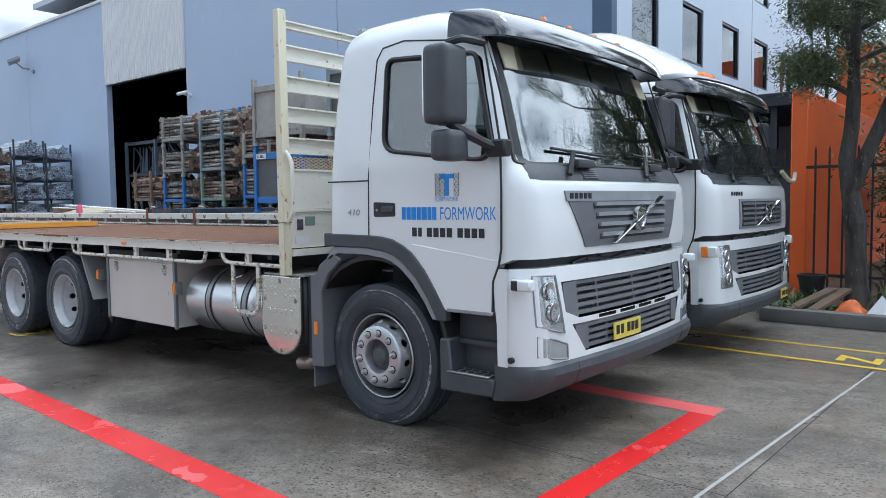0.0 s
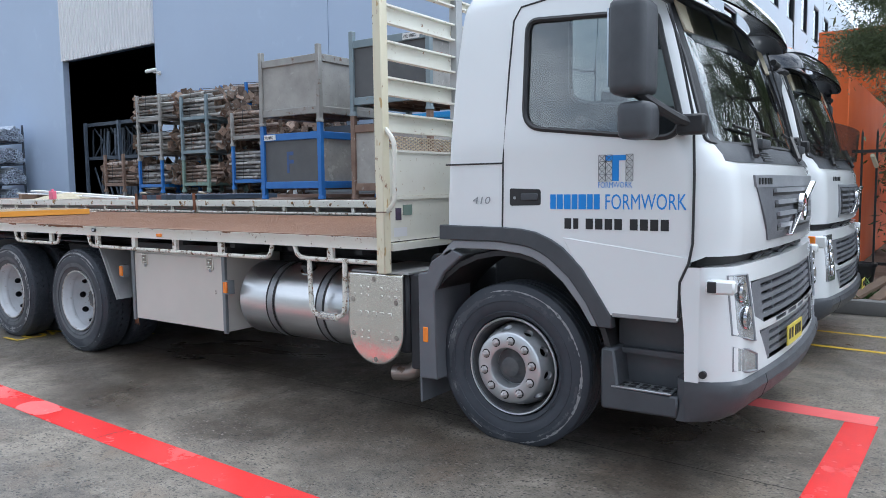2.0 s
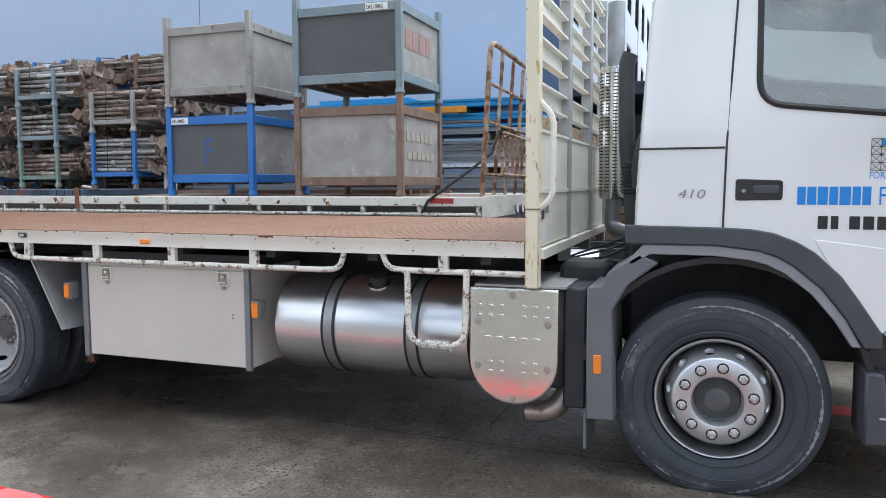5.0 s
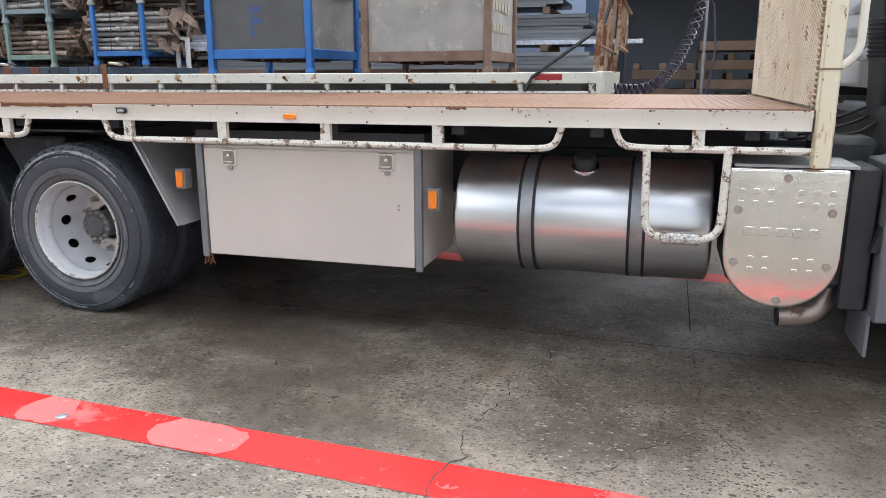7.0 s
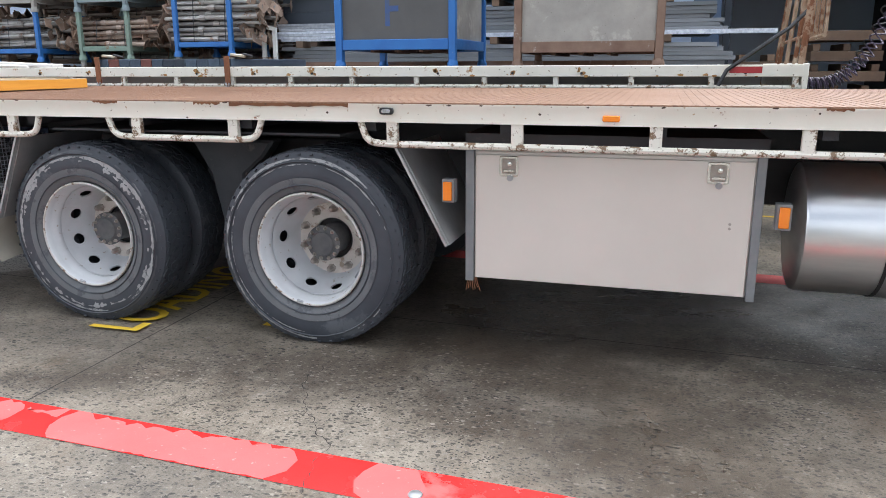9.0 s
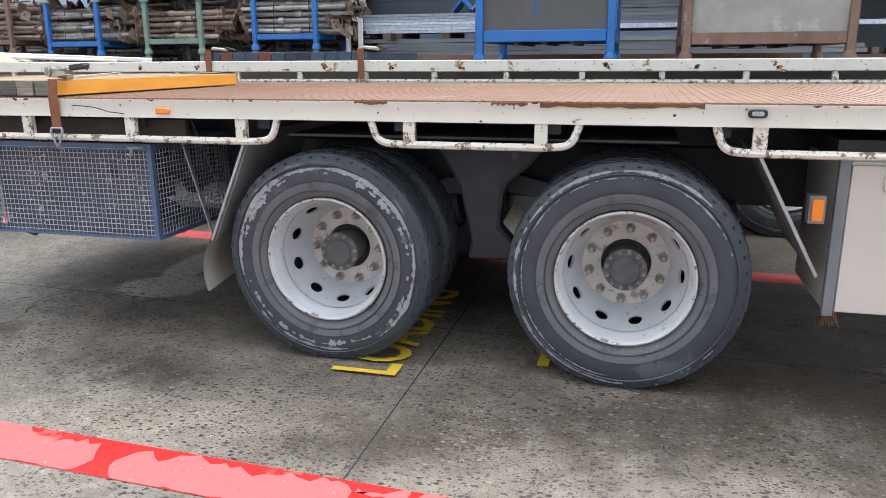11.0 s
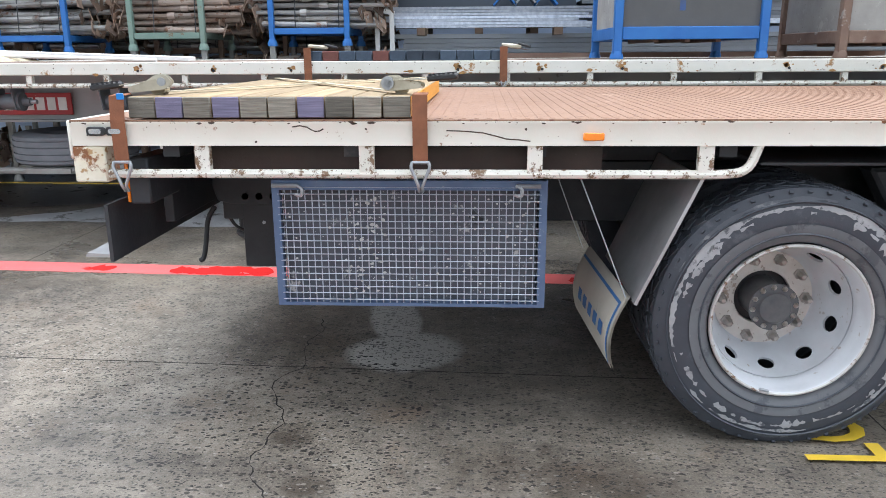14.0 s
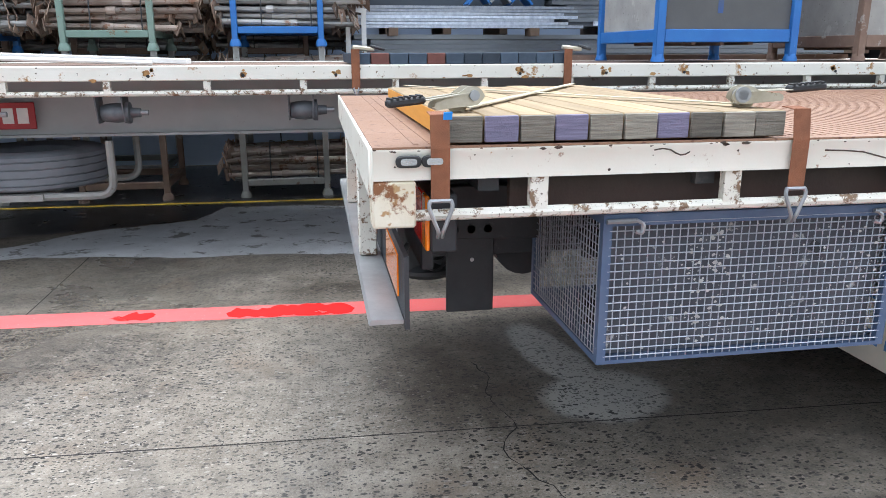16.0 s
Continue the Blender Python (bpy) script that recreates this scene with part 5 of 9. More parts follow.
sheets(-9.7, -6.6, 10.3, 11.3, 2.255, 6, 0.03, M_ALUB, "stack of grey ribbed formwork panels", "panels")
sheets(-9.3, -6.0, 10.3, 11.3, 2.46, 3, 0.03, M_BLUEP, "blue formwork sheets on a stack", "panels")
bearers(-9.0, -6.6, 10.3, 11.3, 2.57)
sheets(-9.9, -6.2, 10.35, 11.3, 2.66, 3, 0.035, M_BLUEP, "bright blue formwork sheets on top of the stack", "panels")
sheets(-9.6, -8.0, 10.5, 11.2, 2.79, 1, 0.06, M_BLUEP, "bright blue formwork sheet on top of the stack", "panels")
sheets(-8.2, -5.45, 10.28, 10.6, 2.36, 1, 0.03, M_BLUEP, "blue formwork sheet jutting from the stack", "panels")
solid("steel_channel", G().box(-9.2, -5.44, 10.215, 10.275, 1.771, 1.825), M_GALV, "long galvanised steel channel jutting from the stack", "channel", "", "steel channels")
solid("timber_beam", G().box(-8.6, -7.0, 10.2, 10.29, 2.57, 2.66), M_TIMBO, "yellow timber beam on the sheet stack", "timber", bev=0.004)
# galvanised channels in front of the wall
for i in range(7):
    z = 1.74 + 0.034 * i
    solid("steel_channel", G().prism([(10.0, z), (10.12, z), (10.12, z + 0.03), (10.11, z + 0.03), (10.11, z + 0.008), (10.01, z + 0.008), (10.01, z + 0.03), (10.0, z + 0.03)], "x", -12.0 + rr.uniform(-0.1, 0.1), -9.6 + rr.uniform(-0.2, 0.2)), M_GALV, "long galvanised steel channel on a stack", "channel", "", "steel channels")
for x in (-11.6, -10.0):
    solid("timber_bearer", G().box(x - 0.05, x + 0.05, 9.95, 10.2, 1.655, 1.74), M_PALLET, "timber bearer under steel channels", "timber")
M_SLATE = mat("slate_faced_form_panel", (0.045, 0.058, 0.078), (0.065, 0.078, 0.098), 1.2, 0.5, vary=0.15, bump=0.04, fine=(0.12, 0.13, 0.15), fine_scale=50, fine_at=0.74)
bearers(-12.1, -9.75, 10.42, 11.3, 1.68)
sheets(-12.12, -9.75, 10.42, 11.3, 1.771, 5, 0.19, M_SLATE, "stack of thick slate-dark formwork panels", "panels")
for i, (x, mm) in enumerate(((-10.62, M_BLUES), (-10.38, M_STEEL), (-10.14, M_BLUES))):
    g = G()
    for k in (-1, 1):
        g.bar((x, 10.19, 2.14), (x + k * 0.13, 10.19, 1.995), 0.30, 0.022, (0, 0, 1))
    solid("steel_angle", g, mm, "painted steel angle standing like a chevron", "steel angle", "", "steel angles")
# white trestle end
tr_ = thing("trestle", (-11.9, 9.8, 0), "white painted steel trestle end", "trestle")
for x in (-12.1, -11.93):
    part("leg", G().box(x - 0.025, x + 0.025, 9.85, 9.9, 0, 1.92), M_WHITE, tr_)
part("top_bar", G().bar((-12.28, 9.87, 1.98), (-11.9, 9.87, 1.9), 0.05, 0.05), M_WHITE, tr_)
# timber stacks in the carport
for k, (x, z, n) in enumerate(((-5.4, 0.0, 7), (-4.3, 0.0, 8), (-5.2, 1.02, 4), (-4.2, 1.16, 5))):
    o = thing("timber_stack", (x, 12.9, z), "stack of grey-brown timber dunnage and pallets", "timber", "timber stacks")
    for i in range(n):
        for j in range(3 if i % 2 else 1):
            if i % 2:
                g = G().box(x - 0.45 + 0.4 * j, x - 0.35 + 0.4 * j, 12.5, 13.4, z + 0.143 * i, z + 0.143 * i + 0.10)
            else:
                g = G().box(x - 0.5 + rr.uniform(-0.05, 0.05), x + 0.5 + rr.uniform(-0.05, 0.05), 12.45, 13.4, z + 0.143 * i + 0.0, z + 0.143 * i + 0.14)
            part("board", g, M_PALLET, o, bev=0.006)

# ---- crates on the trailer ----
def crate(x0, x1, y0, y1, z0, zr, zt, frame_mat, face_mat, label, side_mat=None):
    """A ply-lined steel crate: corner posts, rails, panels, cup feet."""
    c = thing("crate", ((x0 + x1) / 2, (y0 + y1) / 2, z0), label, "crate", "crates on the trailer")
    for x in (x0, x1):
        for y in (y0, y1):
            part("post", G().box(x - 0.035, x + 0.035, y - 0.035, y + 0.035, z0 + 0.03, zt + 0.13), frame_mat, c, bev=0.006)
            part("cup_foot", G().lathe([(0.055, 0), (0.055, 0.02), (0.04, 0.06)], pose(x, y, z0), 10), frame_mat, c)
    for z in (zr, zt - 0.045):
        for y in (y0, y1):
            part("rail", G().box(x0 + 0.036, x1 - 0.036, y - 0.028, y + 0.028, z - 0.05, z + 0.05), frame_mat, c, bev=0.006)
        for x in (x0, x1):
            part("rail", G().box(x - 0.028, x + 0.028, y0 + 0.036, y1 - 0.036, z - 0.05, z + 0.05), frame_mat, c, bev=0.006)
    part("panel", G().box(x0 + 0.036, x1 - 0.036, y0 + 0.0, y0 + 0.018, zr + 0.05, zt - 0.095), face_mat, c)
    part("panel", G().box(x0 + 0.036, x1 - 0.036, y1 - 0.018, y1, zr + 0.05, zt - 0.095), face_mat, c)
    part("panel", G().box(x0 + 0.0, x0 + 0.018, y0 + 0.036, y1 - 0.036, zr + 0.05, zt - 0.095), side_mat or face_mat, c)
    part("panel", G().box(x1 - 0.018, x1, y0 + 0.036, y1 - 0.036, zr + 0.05, zt - 0.095), side_mat or face_mat, c)
    part("base", G().box(x0 + 0.03, x1 - 0.03, y0 + 0.03, y1 - 0.03, zr - 0.02, zr + 0.02), M_RUSTS, c)
    for i in range(3):
        part("bearer", G().box(x0 + 0.3 + 0.25 * i, x0 + 0.34 + 0.25 * i, y0 + 0.05, y1 - 0.05, zr - 0.07, zr - 0.02), M_RUSTS, c)
    return c


TD = 1.40  # trailer deck
CY = 7.25
c1 = crate(-9.79, -8.64, CY, CY + 1.2, TD, 1.60, 2.33, M_BLUES, M_PLYD, "blue steel crate with dark ply sides on the trailer", M_PLYG)
c2 = crate(-8.02, -6.77, CY, CY + 1.2, TD, 1.56, 2.37, M_RUSTS, M_PLYG, "rusty steel crate with dirty grey ply on the trailer")
crate(-9.79, -8.64, CY, CY + 1.2, 2.46, 2.63, 3.38, M_GREYS, M_PLYG, "grey steel crate with pale dirty ply, stacked second")
c4 = crate(-8.02, -6.77, CY, CY + 1.2, 2.50, 2.68, 3.46, M_TEALS, M_PLYD, "blue-grey steel crate with dark ply, stacked second", M_PLYG)
for c, x, z, w in ((c1, -9.74, 2.285, 0.24), (c4, -7.15, 3.415, 0.26)):
    o = part("capacity_label", G().box(x, x + w, CY - 0.036, CY - 0.029, z - 0.038, z + 0.038), M_WHITE, c, "white load label")
    part("capacity_lettering", text_mesh("S.W.L 1000KG", 0.062, 0.001, facing("-y", x + 0.01, CY - 0.038, z - 0.022), 0.0, w / 0.5), M_INK, o)
part("painted_mark", text_mesh("F", 0.42, 0.0008, facing("-y", -9.33, CY - 0.0015, 1.78), 0.008, 0.8), mat("blue_spray_paint", (0.04, 0.10, 0.30), (0.07, 0.10, 0.18), 9, 0.7), c1, "blue sprayed letter")
M_SPRAYR = mat("faded_red_spray", (0.45, 0.16, 0.13), (0.32, 0.29, 0.27), 18, 0.8)
M_SPRAYC = mat("faded_cream_paint", (0.50, 0.46, 0.34), (0.34, 0.33, 0.30), 18, 0.8)
for i in range(4):
    part("painted_bar", G().box(-6.765, -6.763, CY + 0.15 + 0.2 * i, CY + 0.29 + 0.2 * i, 3.0, 3.22), M_SPRAYR, c4, "faded red sprayed bar")
for i in range(6):
    part("painted_bar", G().box(-6.765, -6.763, CY + 0.16 + 0.14 * i, CY + 0.26 + 0.14 * i, 2.0, 2.10), M_SPRAYC, c2, "faded cream painted bar")
    part("painted_bar", G().box(-6.765, -6.763, CY + 0.20 + 0.14 * i, CY + 0.30 + 0.14 * i, 1.80, 1.88), M_SPRAYC, c2, "faded cream painted bar")

# ---- the semi-trailer ----
TY0, TY1, TX0, TX1 = 6.70, 9.18, -21.0, -5.68
trl = thing("trailer", (-13, 7.9, 0), "cream flat-deck semi-trailer with chipped paint and rust", "trailer")
part("side_rail", G().box(TX0, TX1, TY0, TY0 + 0.06, 1.305, 1.40), M_TRAILP, trl, "cream side rail with rust chips", bev=0.006)
part("side_rail", G().box(TX0, TX1, TY1 - 0.06, TY1, 1.305, 1.40), M_CREAM, trl, bev=0.006)
part("deck", G().box(TX0, TX1 - 0.02, TY0 + 0.062, TY1 - 0.062, 1.36, 1.392), M_RUSTS, trl, "dark worn steel deck")
part("tie_rail", G().tube([(TX0, TY0 + 0.03, 1.225), (TX1 - 0.01, TY0 + 0.03, 1.225)], 0.018, 8), M_CREAMW, trl, "thin worn tie rail")
x = TX1 - 0.05
while x > TX0:
    part("rail_post", G().box(x - 0.022, x + 0.022, TY0 + 0.012, TY0 + 0.05, 1.225, 1.306), M_CREAMW, trl)
    x -= 0.62
part("end_plate", G().box(TX1 - 0.01, TX1 + 0.035, TY0, TY1, 1.19, 1.41), M_TRAILP, trl, bev=0.006)
M_TCH = mat("grey_white_chassis_paint", (0.42, 0.43, 0.43), (0.33, 0.335, 0.34), 2, 0.55, bump=0.06, spots=(0.2, 0.19, 0.17), spot_scale=3, spot_at=0.62)
for y in (7.40, 8.40):
    part("chassis_beam", G().prism([(y, 0.885), (y + 0.12, 0.885), (y + 0.12, 0.905), (y + 0.07, 0.905), (y + 0.07, 1.28), (y + 0.12, 1.28), (y + 0.12, 1.30), (y, 1.30), (y, 1.28), (y + 0.05, 1.28), (y + 0.05, 0.905), (y, 0.905)], "x", TX0, -5.9), M_TCH, trl, "grey-white trailer chassis beam")
for i in range(24):
    x = TX0 + 0.4 + i * 0.63
    part("cross_member", G().box(x - 0.02, x + 0.02, TY0 + 0.07, TY1 - 0.07, 1.302, 1.358), M_TCH, trl)
tag = part("maker_plate", G().box(-15.16, -14.47, 7.385, 7.398, 0.95, 1.14), M_REDTAG, trl, "red enamel maker's plate", bev=0.004)
for i in range(6):
    part("name_bar", G().box(-15.09 + 0.1 * i, -15.015 + 0.1 * i, 7.380, 7.384, 0.99, 1.10), M_WHITE, tag)
part("maker_plate", G().box(-6.22, -5.98, TY0 - 0.004, TY0 - 0.001, 1.335, 1.385), M_REDTAG, trl, "small red maker's label")
M_WINCH = mat("greasy_grey_winch_steel", (0.16, 0.17, 0.185), (0.10, 0.105, 0.115), 12, 0.5, metal=0.3, bump=0.1, spots=(0.25, 0.25, 0.25), spot_scale=10, spot_at=0.64)
for x in (-15.25, -14.66, -13.78, -12.55):
    w = part("winch", G().lathe([(0.03, -0.10), (0.052, -0.095), (0.060, -0.06), (0.066, 0.0), (0.060, 0.05), (0.072, 0.062), (0.072, 0.085), (0.034, 0.09), (0.030, 0.15), (0.0, 0.15)], Matrix.Translation((x, 6.86, 1.095)) @ pose(0, 0, 0, 0, 90, 0), 18), M_WINCH, trl, "grey strap winch drum")
    for d in (-0.105, 0.06):
        part("winch_bracket", G().prism(rounded([(6.79, 1.03), (6.93, 1.03), (6.93, 1.24), (6.74, 1.24)], 0.02), "x", x + d - 0.004, x + d + 0.004), M_WINCH, w)
    part("winch_shaft", G().cyl((x + 0.15, 6.86, 1.095), (x + 0.20, 6.86, 1.095), 0.018, 8), M_STEEL, w)
# dark running gear under the deck
part("landing_gear", G().box(-8.6, -8.45, 7.3, 7.45, 0.15, 0.9).box(-8.65, -8.4, 7.2, 7.55, 0.0, 0.15).box(-8.6, -8.45, 8.4, 8.55, 0.15, 0.9).box(-8.65, -8.4, 8.3, 8.65, 0.0, 0.15), M_CHASSIS, trl, "dark landing legs", bev=0.01)
sp = part("spare_carrier", G().tube(arc([(-15.25, 7.15, 0.80), (-15.25, 7.15, 0.49), (-13.93, 7.15, 0.49), (-13.93, 7.15, 0.88)], 0.12), 0.028, 8).tube(arc([(-15.25, 7.95, 0.80), (-15.25, 7.95, 0.49), (-13.93, 7.95, 0.49), (-13.93, 7.95, 0.88)], 0.12), 0.028, 8).box(-14.8, -14.4, 7.1, 8.0, 0.47, 0.515), M_GREYS, trl, "grey tube carrier of the spare wheel")


def tyre_profile(R, w, rim):
    h = w / 2
    out = [(rim, -h * 0.62), (rim + 0.012, -h * 0.80), (rim + 0.06, -h * 0.97), (rim + (R - rim) * 0.5, -h * 1.0), (R - 0.055, -h * 0.96), (R - 0.022, -h * 0.88), (R - 0.006, -h * 0.80)]
    for a, b in ((-0.62, -0.56), (-0.24, -0.18), (0.18, 0.24), (0.56, 0.62)):
        out += [(R, h * (a - 0.01)), (R - 0.013, h * a), (R - 0.013, h * b), (R, h * (b + 0.01))]
    out += [(R - 0.006, h * 0.80), (R - 0.022, h * 0.88), (R - 0.055, h * 0.96), (rim + (R - rim) * 0.5, h), (rim + 0.06, h * 0.97), (rim + 0.012, h * 0.80), (rim, h * 0.62), (rim - 0.03, 0)]
    return out


part("spare_tyre", G().lathe(tyre_profile(0.52, 0.28, 0.29), pose(-14.6, 7.62, 0.66), 48, True), M_TYRED, sp, "dusty spare tyre lying flat", angle=30)
# rusty front rack
g = thing("loading_rack", (-5.62, 7.5, TD), "rusty cream steel rack standing on the trailer's front", "rack")
M_RACK = mat("cream_paint_mostly_rust", (0.46, 0.38, 0.28), (0.22, 0.11, 0.06), 5, 0.75, bump=0.2, spots=(0.16, 0.065, 0.03), spot_scale=8, spot_at=0.5)
RK = G().tube(arc([(-5.70, 6.74, 1.40), (-5.62, 6.76, 2.88), (-5.55, 8.35, 2.78), (-5.66, 8.35, 1.40)], 0.14), 0.026, 8)
part("frame", RK, M_RACK, g)
for y in (7.12, 7.55, 7.98):
    part("upright", G().tube([(-5.69, y, 1.40), (-5.60, y, 2.85 - (y - 6.76) * 0.06)], 0.019, 7), M_RACK, g)
for z in (1.62, 2.12, 2.48):
    part("rung", G().tube([(-5.68 + (z - 1.4) * 0.05, 6.76, z), (-5.66 + (z - 1.4) * 0.05, 8.33, z - 0.03)], 0.015, 7), M_RACK, g)
part("basket", G().tube([(-5.52, 6.85, 2.02), (-5.50, 8.1, 1.98)], 0.018, 6).tube([(-5.54, 6.85, 1.62), (-5.52, 8.1, 1.60)], 0.018, 6), M_RACK, g)
for i in range(7):
    y = 6.87 + i * 0.2
    part("basket_bar", G().box(-5.545, -5.52, y - 0.018, y + 0.018, 1.62, 2.0), M_RACK, g)
# a slack strap and air hoses at the trailer's front
solid("ratchet_strap", G().tube([(-6.3, 6.66, 1.24), (-6.24, 6.68, 1.36), (-6.02, 6.72, 1.52), (-5.80, 6.76, 1.68), (-5.66, 6.9, 1.82), (-5.6, 7.0, 2.05)], 0.016, 6), M_BLACK, "dark strap slung over the trailer's front rail", "strap")
hose = thing("air_hose", (-5.2, 7.9, 1.2), "purple coiled air hoses between truck and trailer", "hose")
for k, (ph, mm) in enumerate(((0, M_PURPLE), (2.1, M_PURPLE), (4.2, M_BLACK))):
    pts = []
    for i in range(240):
        t = i / 239
        c = Vector((-5.6 + 0.78 * t, 7.6 + 0.1 * k, 1.25 + 0.88 * t ** 3.6 - 0.03 * math.sin(t * 3.14)))
        a = t * 6.2832 * 15 + ph
        tl = Vector((1, 0, 3.6 * t ** 2.6)).normalized()
        s_ = Vector((0, 1, 0))
        u_ = tl.cross(s_)
        pts.append(c + (s_ * math.cos(a) + u_ * math.sin(a)) * 0.05)
    part("coil", G().tube(pts, 0.0075, 5), mm, hose)
part("hose_pole", G().tube([(-4.80, 7.65, 0.95), (-4.80, 7.65, 2.16)], 0.014, 8), M_STEEL, hose, "thin steel pole")
part("hose_drop", G().tube([(-4.82, 7.65, 2.12), (-4.74, 7.65, 2.0), (-4.70, 7.65, 1.6), (-4.76, 7.65, 1.1)], 0.010, 6), M_PURPLE, hose)
# loads on the trailer's edge
bt = thing("timber_bundle", (-11.4, 7.0, TD), "strapped bundle of blue-black timbers on the trailer's edge", "timber")
for i in range(12):
    part("timber", G().box(-12.22 + i * 0.128, -12.22 + i * 0.128 + 0.122, 6.72, 8.3, TD + 0.002, TD + 0.075), M_TRED if i in (1, 4) else M_TBLUE, bt, bev=0.004)
for x in (-12.2, -10.72):
    st = thing("ratchet_strap", (x, 6.7, TD), "brown ratchet strap with a buckle over the trailer's edge", "strap", "ratchet straps")
    part("webbing", G().box(x - 0.028, x + 0.028, 6.685, 6.695, 1.24, 1.50).add([(x - 0.028, 6.69, 1.495), (x + 0.028, 6.69, 1.495), (x + 0.3, 8.3, 1.482), (x + 0.24, 8.3, 1.482)], [(0, 1, 2, 3)]), M_STRAP, st)
    part("buckle", G().obox(pose(x + 0.06, 6.80, 1.505, 0, 6, 8), 0.15, 0.045, 0.03), M_ZINC, st, bev=0.008)
    part("buckle_handle", G().obox(pose(x + 0.16, 6.81, 1.51, 0, 14, 12), 0.10, 0.03, 0.018), M_CHASSIS, st, bev=0.005)
    part("hook", G().tube([(x - 0.02, 6.68, 1.25), (x, 6.67, 1.19), (x + 0.02, 6.68, 1.25)], 0.008, 6), M_STEEL, st)
solid("white_board", G().bar((-13.38, 7.43, 1.418), (-17.40, 7.64, 1.560), 0.16, 0.040), M_WHITE, "long white plastic board lying aslant on the trailer", "board", bev=0.006)
solid("white_tube", G().tube([(-13.6, 7.22, 1.412), (-15.4, 7.28, 1.470), (-17.5, 7.34, 1.515)], 0.016, 8), M_WHITE, "long white plastic tube lying on the trailer", "tube")
solid("timber_block", G().box(-17.15, -17.02, 7.2, 7.8, TD - 0.006, 1.50), M_PALLET, "timber block under the white board", "timber", bev=0.005)
solid("pink_tag", G().box(-15.12, -14.98, 6.78, 6.86, 1.4, 1.56).box(-15.08, -15.02, 6.80, 6.84, 1.56, 1.59), M_PINK, "small pink plastic bottle on the trailer", "bottle", bev=0.01)
for i in range(5):
    solid("steel_flat", G().box(-11.0 + i * 0.05, -7.2 + i * 0.1, 8.55 + 0.1 * i, 8.62 + 0.1 * i, TD + 0.002, TD + 0.05), M_RUSTS, "rusty steel section lying on the trailer", "steel section", "", "steel sections")
solid("rag_heap", G().grid(lambda u, v: (-16.0 + 1.2 * u, 6.8 + 0.9 * v, TD + 0.004 + 0.1 * abs(math.sin(u * 3.1) * math.sin(v * 3.1)) * (1 + 0.6 * noise.noise((u * 7, v * 7, 1)))), 18, 14), M_STRAPC, "heap of cream slings on the trailer", "slings")


# ---- the flatbed truck ----
YC = 4.82          # the trucks' centre line
SIDE = 3.55        # outer face of the deck rail


def lerp(table, z):
    for (a, va), (b, vb) in zip(table, table[1:]):
        if z <= b:
            t = max(0.0, (z - a) / (b - a))
            return va + (vb - va) * t
    return table[-1][1]


HW = [(0.3, 1.262), (1.8, 1.262), (2.2, 1.228), (2.5, 1.195), (2.62, 1.17), (2.70, 1.125), (2.77, 1.04), (2.82, 0.92), (2.85, 0.70)]
XF = [(0.3, -2.245), (0.5, -2.195), (0.8, -2.200), (1.15, -2.235), (1.35, -2.222), (1.62, -2.245), (1.70, -2.285), (1.78, -2.345), (2.2, -2.475), (2.55, -2.605), (2.66, -2.70), (2.74, -2.83), (2.82, -3.02), (2.85, -3.2)]
XR = [(0.3, -3.99), (1.4, -3.98), (2.2, -3.935), (2.58, -3.90), (2.70, -3.87), (2.77, -3.80), (2.82, -3.70), (2.85, -3.55)]
RX, RY, BOW = 0.25, 0.23, 0.065


def front_x(y, z, hw=None, xf=None):
    """Where the cab's front stands at a place across it."""
    hw = hw or lerp(HW, z)
    xf = xf if xf is not None else lerp(XF, z)
    d = abs(y - YC)
    e = hw - RY
    if d <= e:
        return xf - BOW * (d / e) ** 2
    t = min(1.0, (d - e) / RY)
    return xf - BOW - RX * (1 - math.sqrt(max(0.0, 1 - t * t))) - 0.02 * t


def side_y(z, near=True):
    return YC - lerp(HW, z) if near else YC + lerp(HW, z)


def outline(z, shrink=0.0, xr=None, drop=0.0):
    """The cab's plan at a height, front to rear, as a ring of points."""
    hw, xf = lerp(HW, z) - shrink, lerp(XF, z) - shrink + drop
    xb = (xr if xr is not None else lerp(XR, z)) + shrink
    e, pts = hw - RY, []
    for i in range(13):
        d = -e + 2 * e * i / 12
        pts.append((xf - BOW * (d / e) ** 2, YC + d))
    for i in range(1, 7):
        a = i / 6 * math.pi / 2
        pts.append((xf - BOW - RX * (1 - math.cos(a)), YC + e + RY * math.sin(a)))
    x1 = xf - BOW - RX
    for i in range(1, 7):
        pts.append((x1 + (xb + 0.05 - x1) * i / 6, YC + hw))
    pts += [(xb + 0.015, YC + hw - 0.015), (xb, YC + hw - 0.05), (xb, YC - hw + 0.05), (xb + 0.015, YC - hw + 0.015)]
    for i in range(6):
        pts.append((xb + 0.05 + (x1 - xb - 0.05) * i / 6, YC - hw))
    for i in range(6, 0, -1):
        a = i / 6 * math.pi / 2
        pts.append((xf - BOW - RX * (1 - math.cos(a)), YC - e - RY * math.sin(a)))
    return pts


def loft(levels, shrink=0.0, xr=None):
    g, rings = G(), [[(x, y, z) for x, y in outline(z, shrink, xr)] for z in levels]
    n = len(rings[0])
    verts = [p for r in rings for p in r]
    faces = [(i * n + j, i * n + (j + 1) % n, (i + 1) * n + (j + 1) % n, (i + 1) * n + j) for i in range(len(rings) - 1) for j in range(n)]
    faces += [tuple(range(n))[::-1], tuple((len(rings) - 1) * n + j for j in range(n))]
    return g.add(verts, faces)


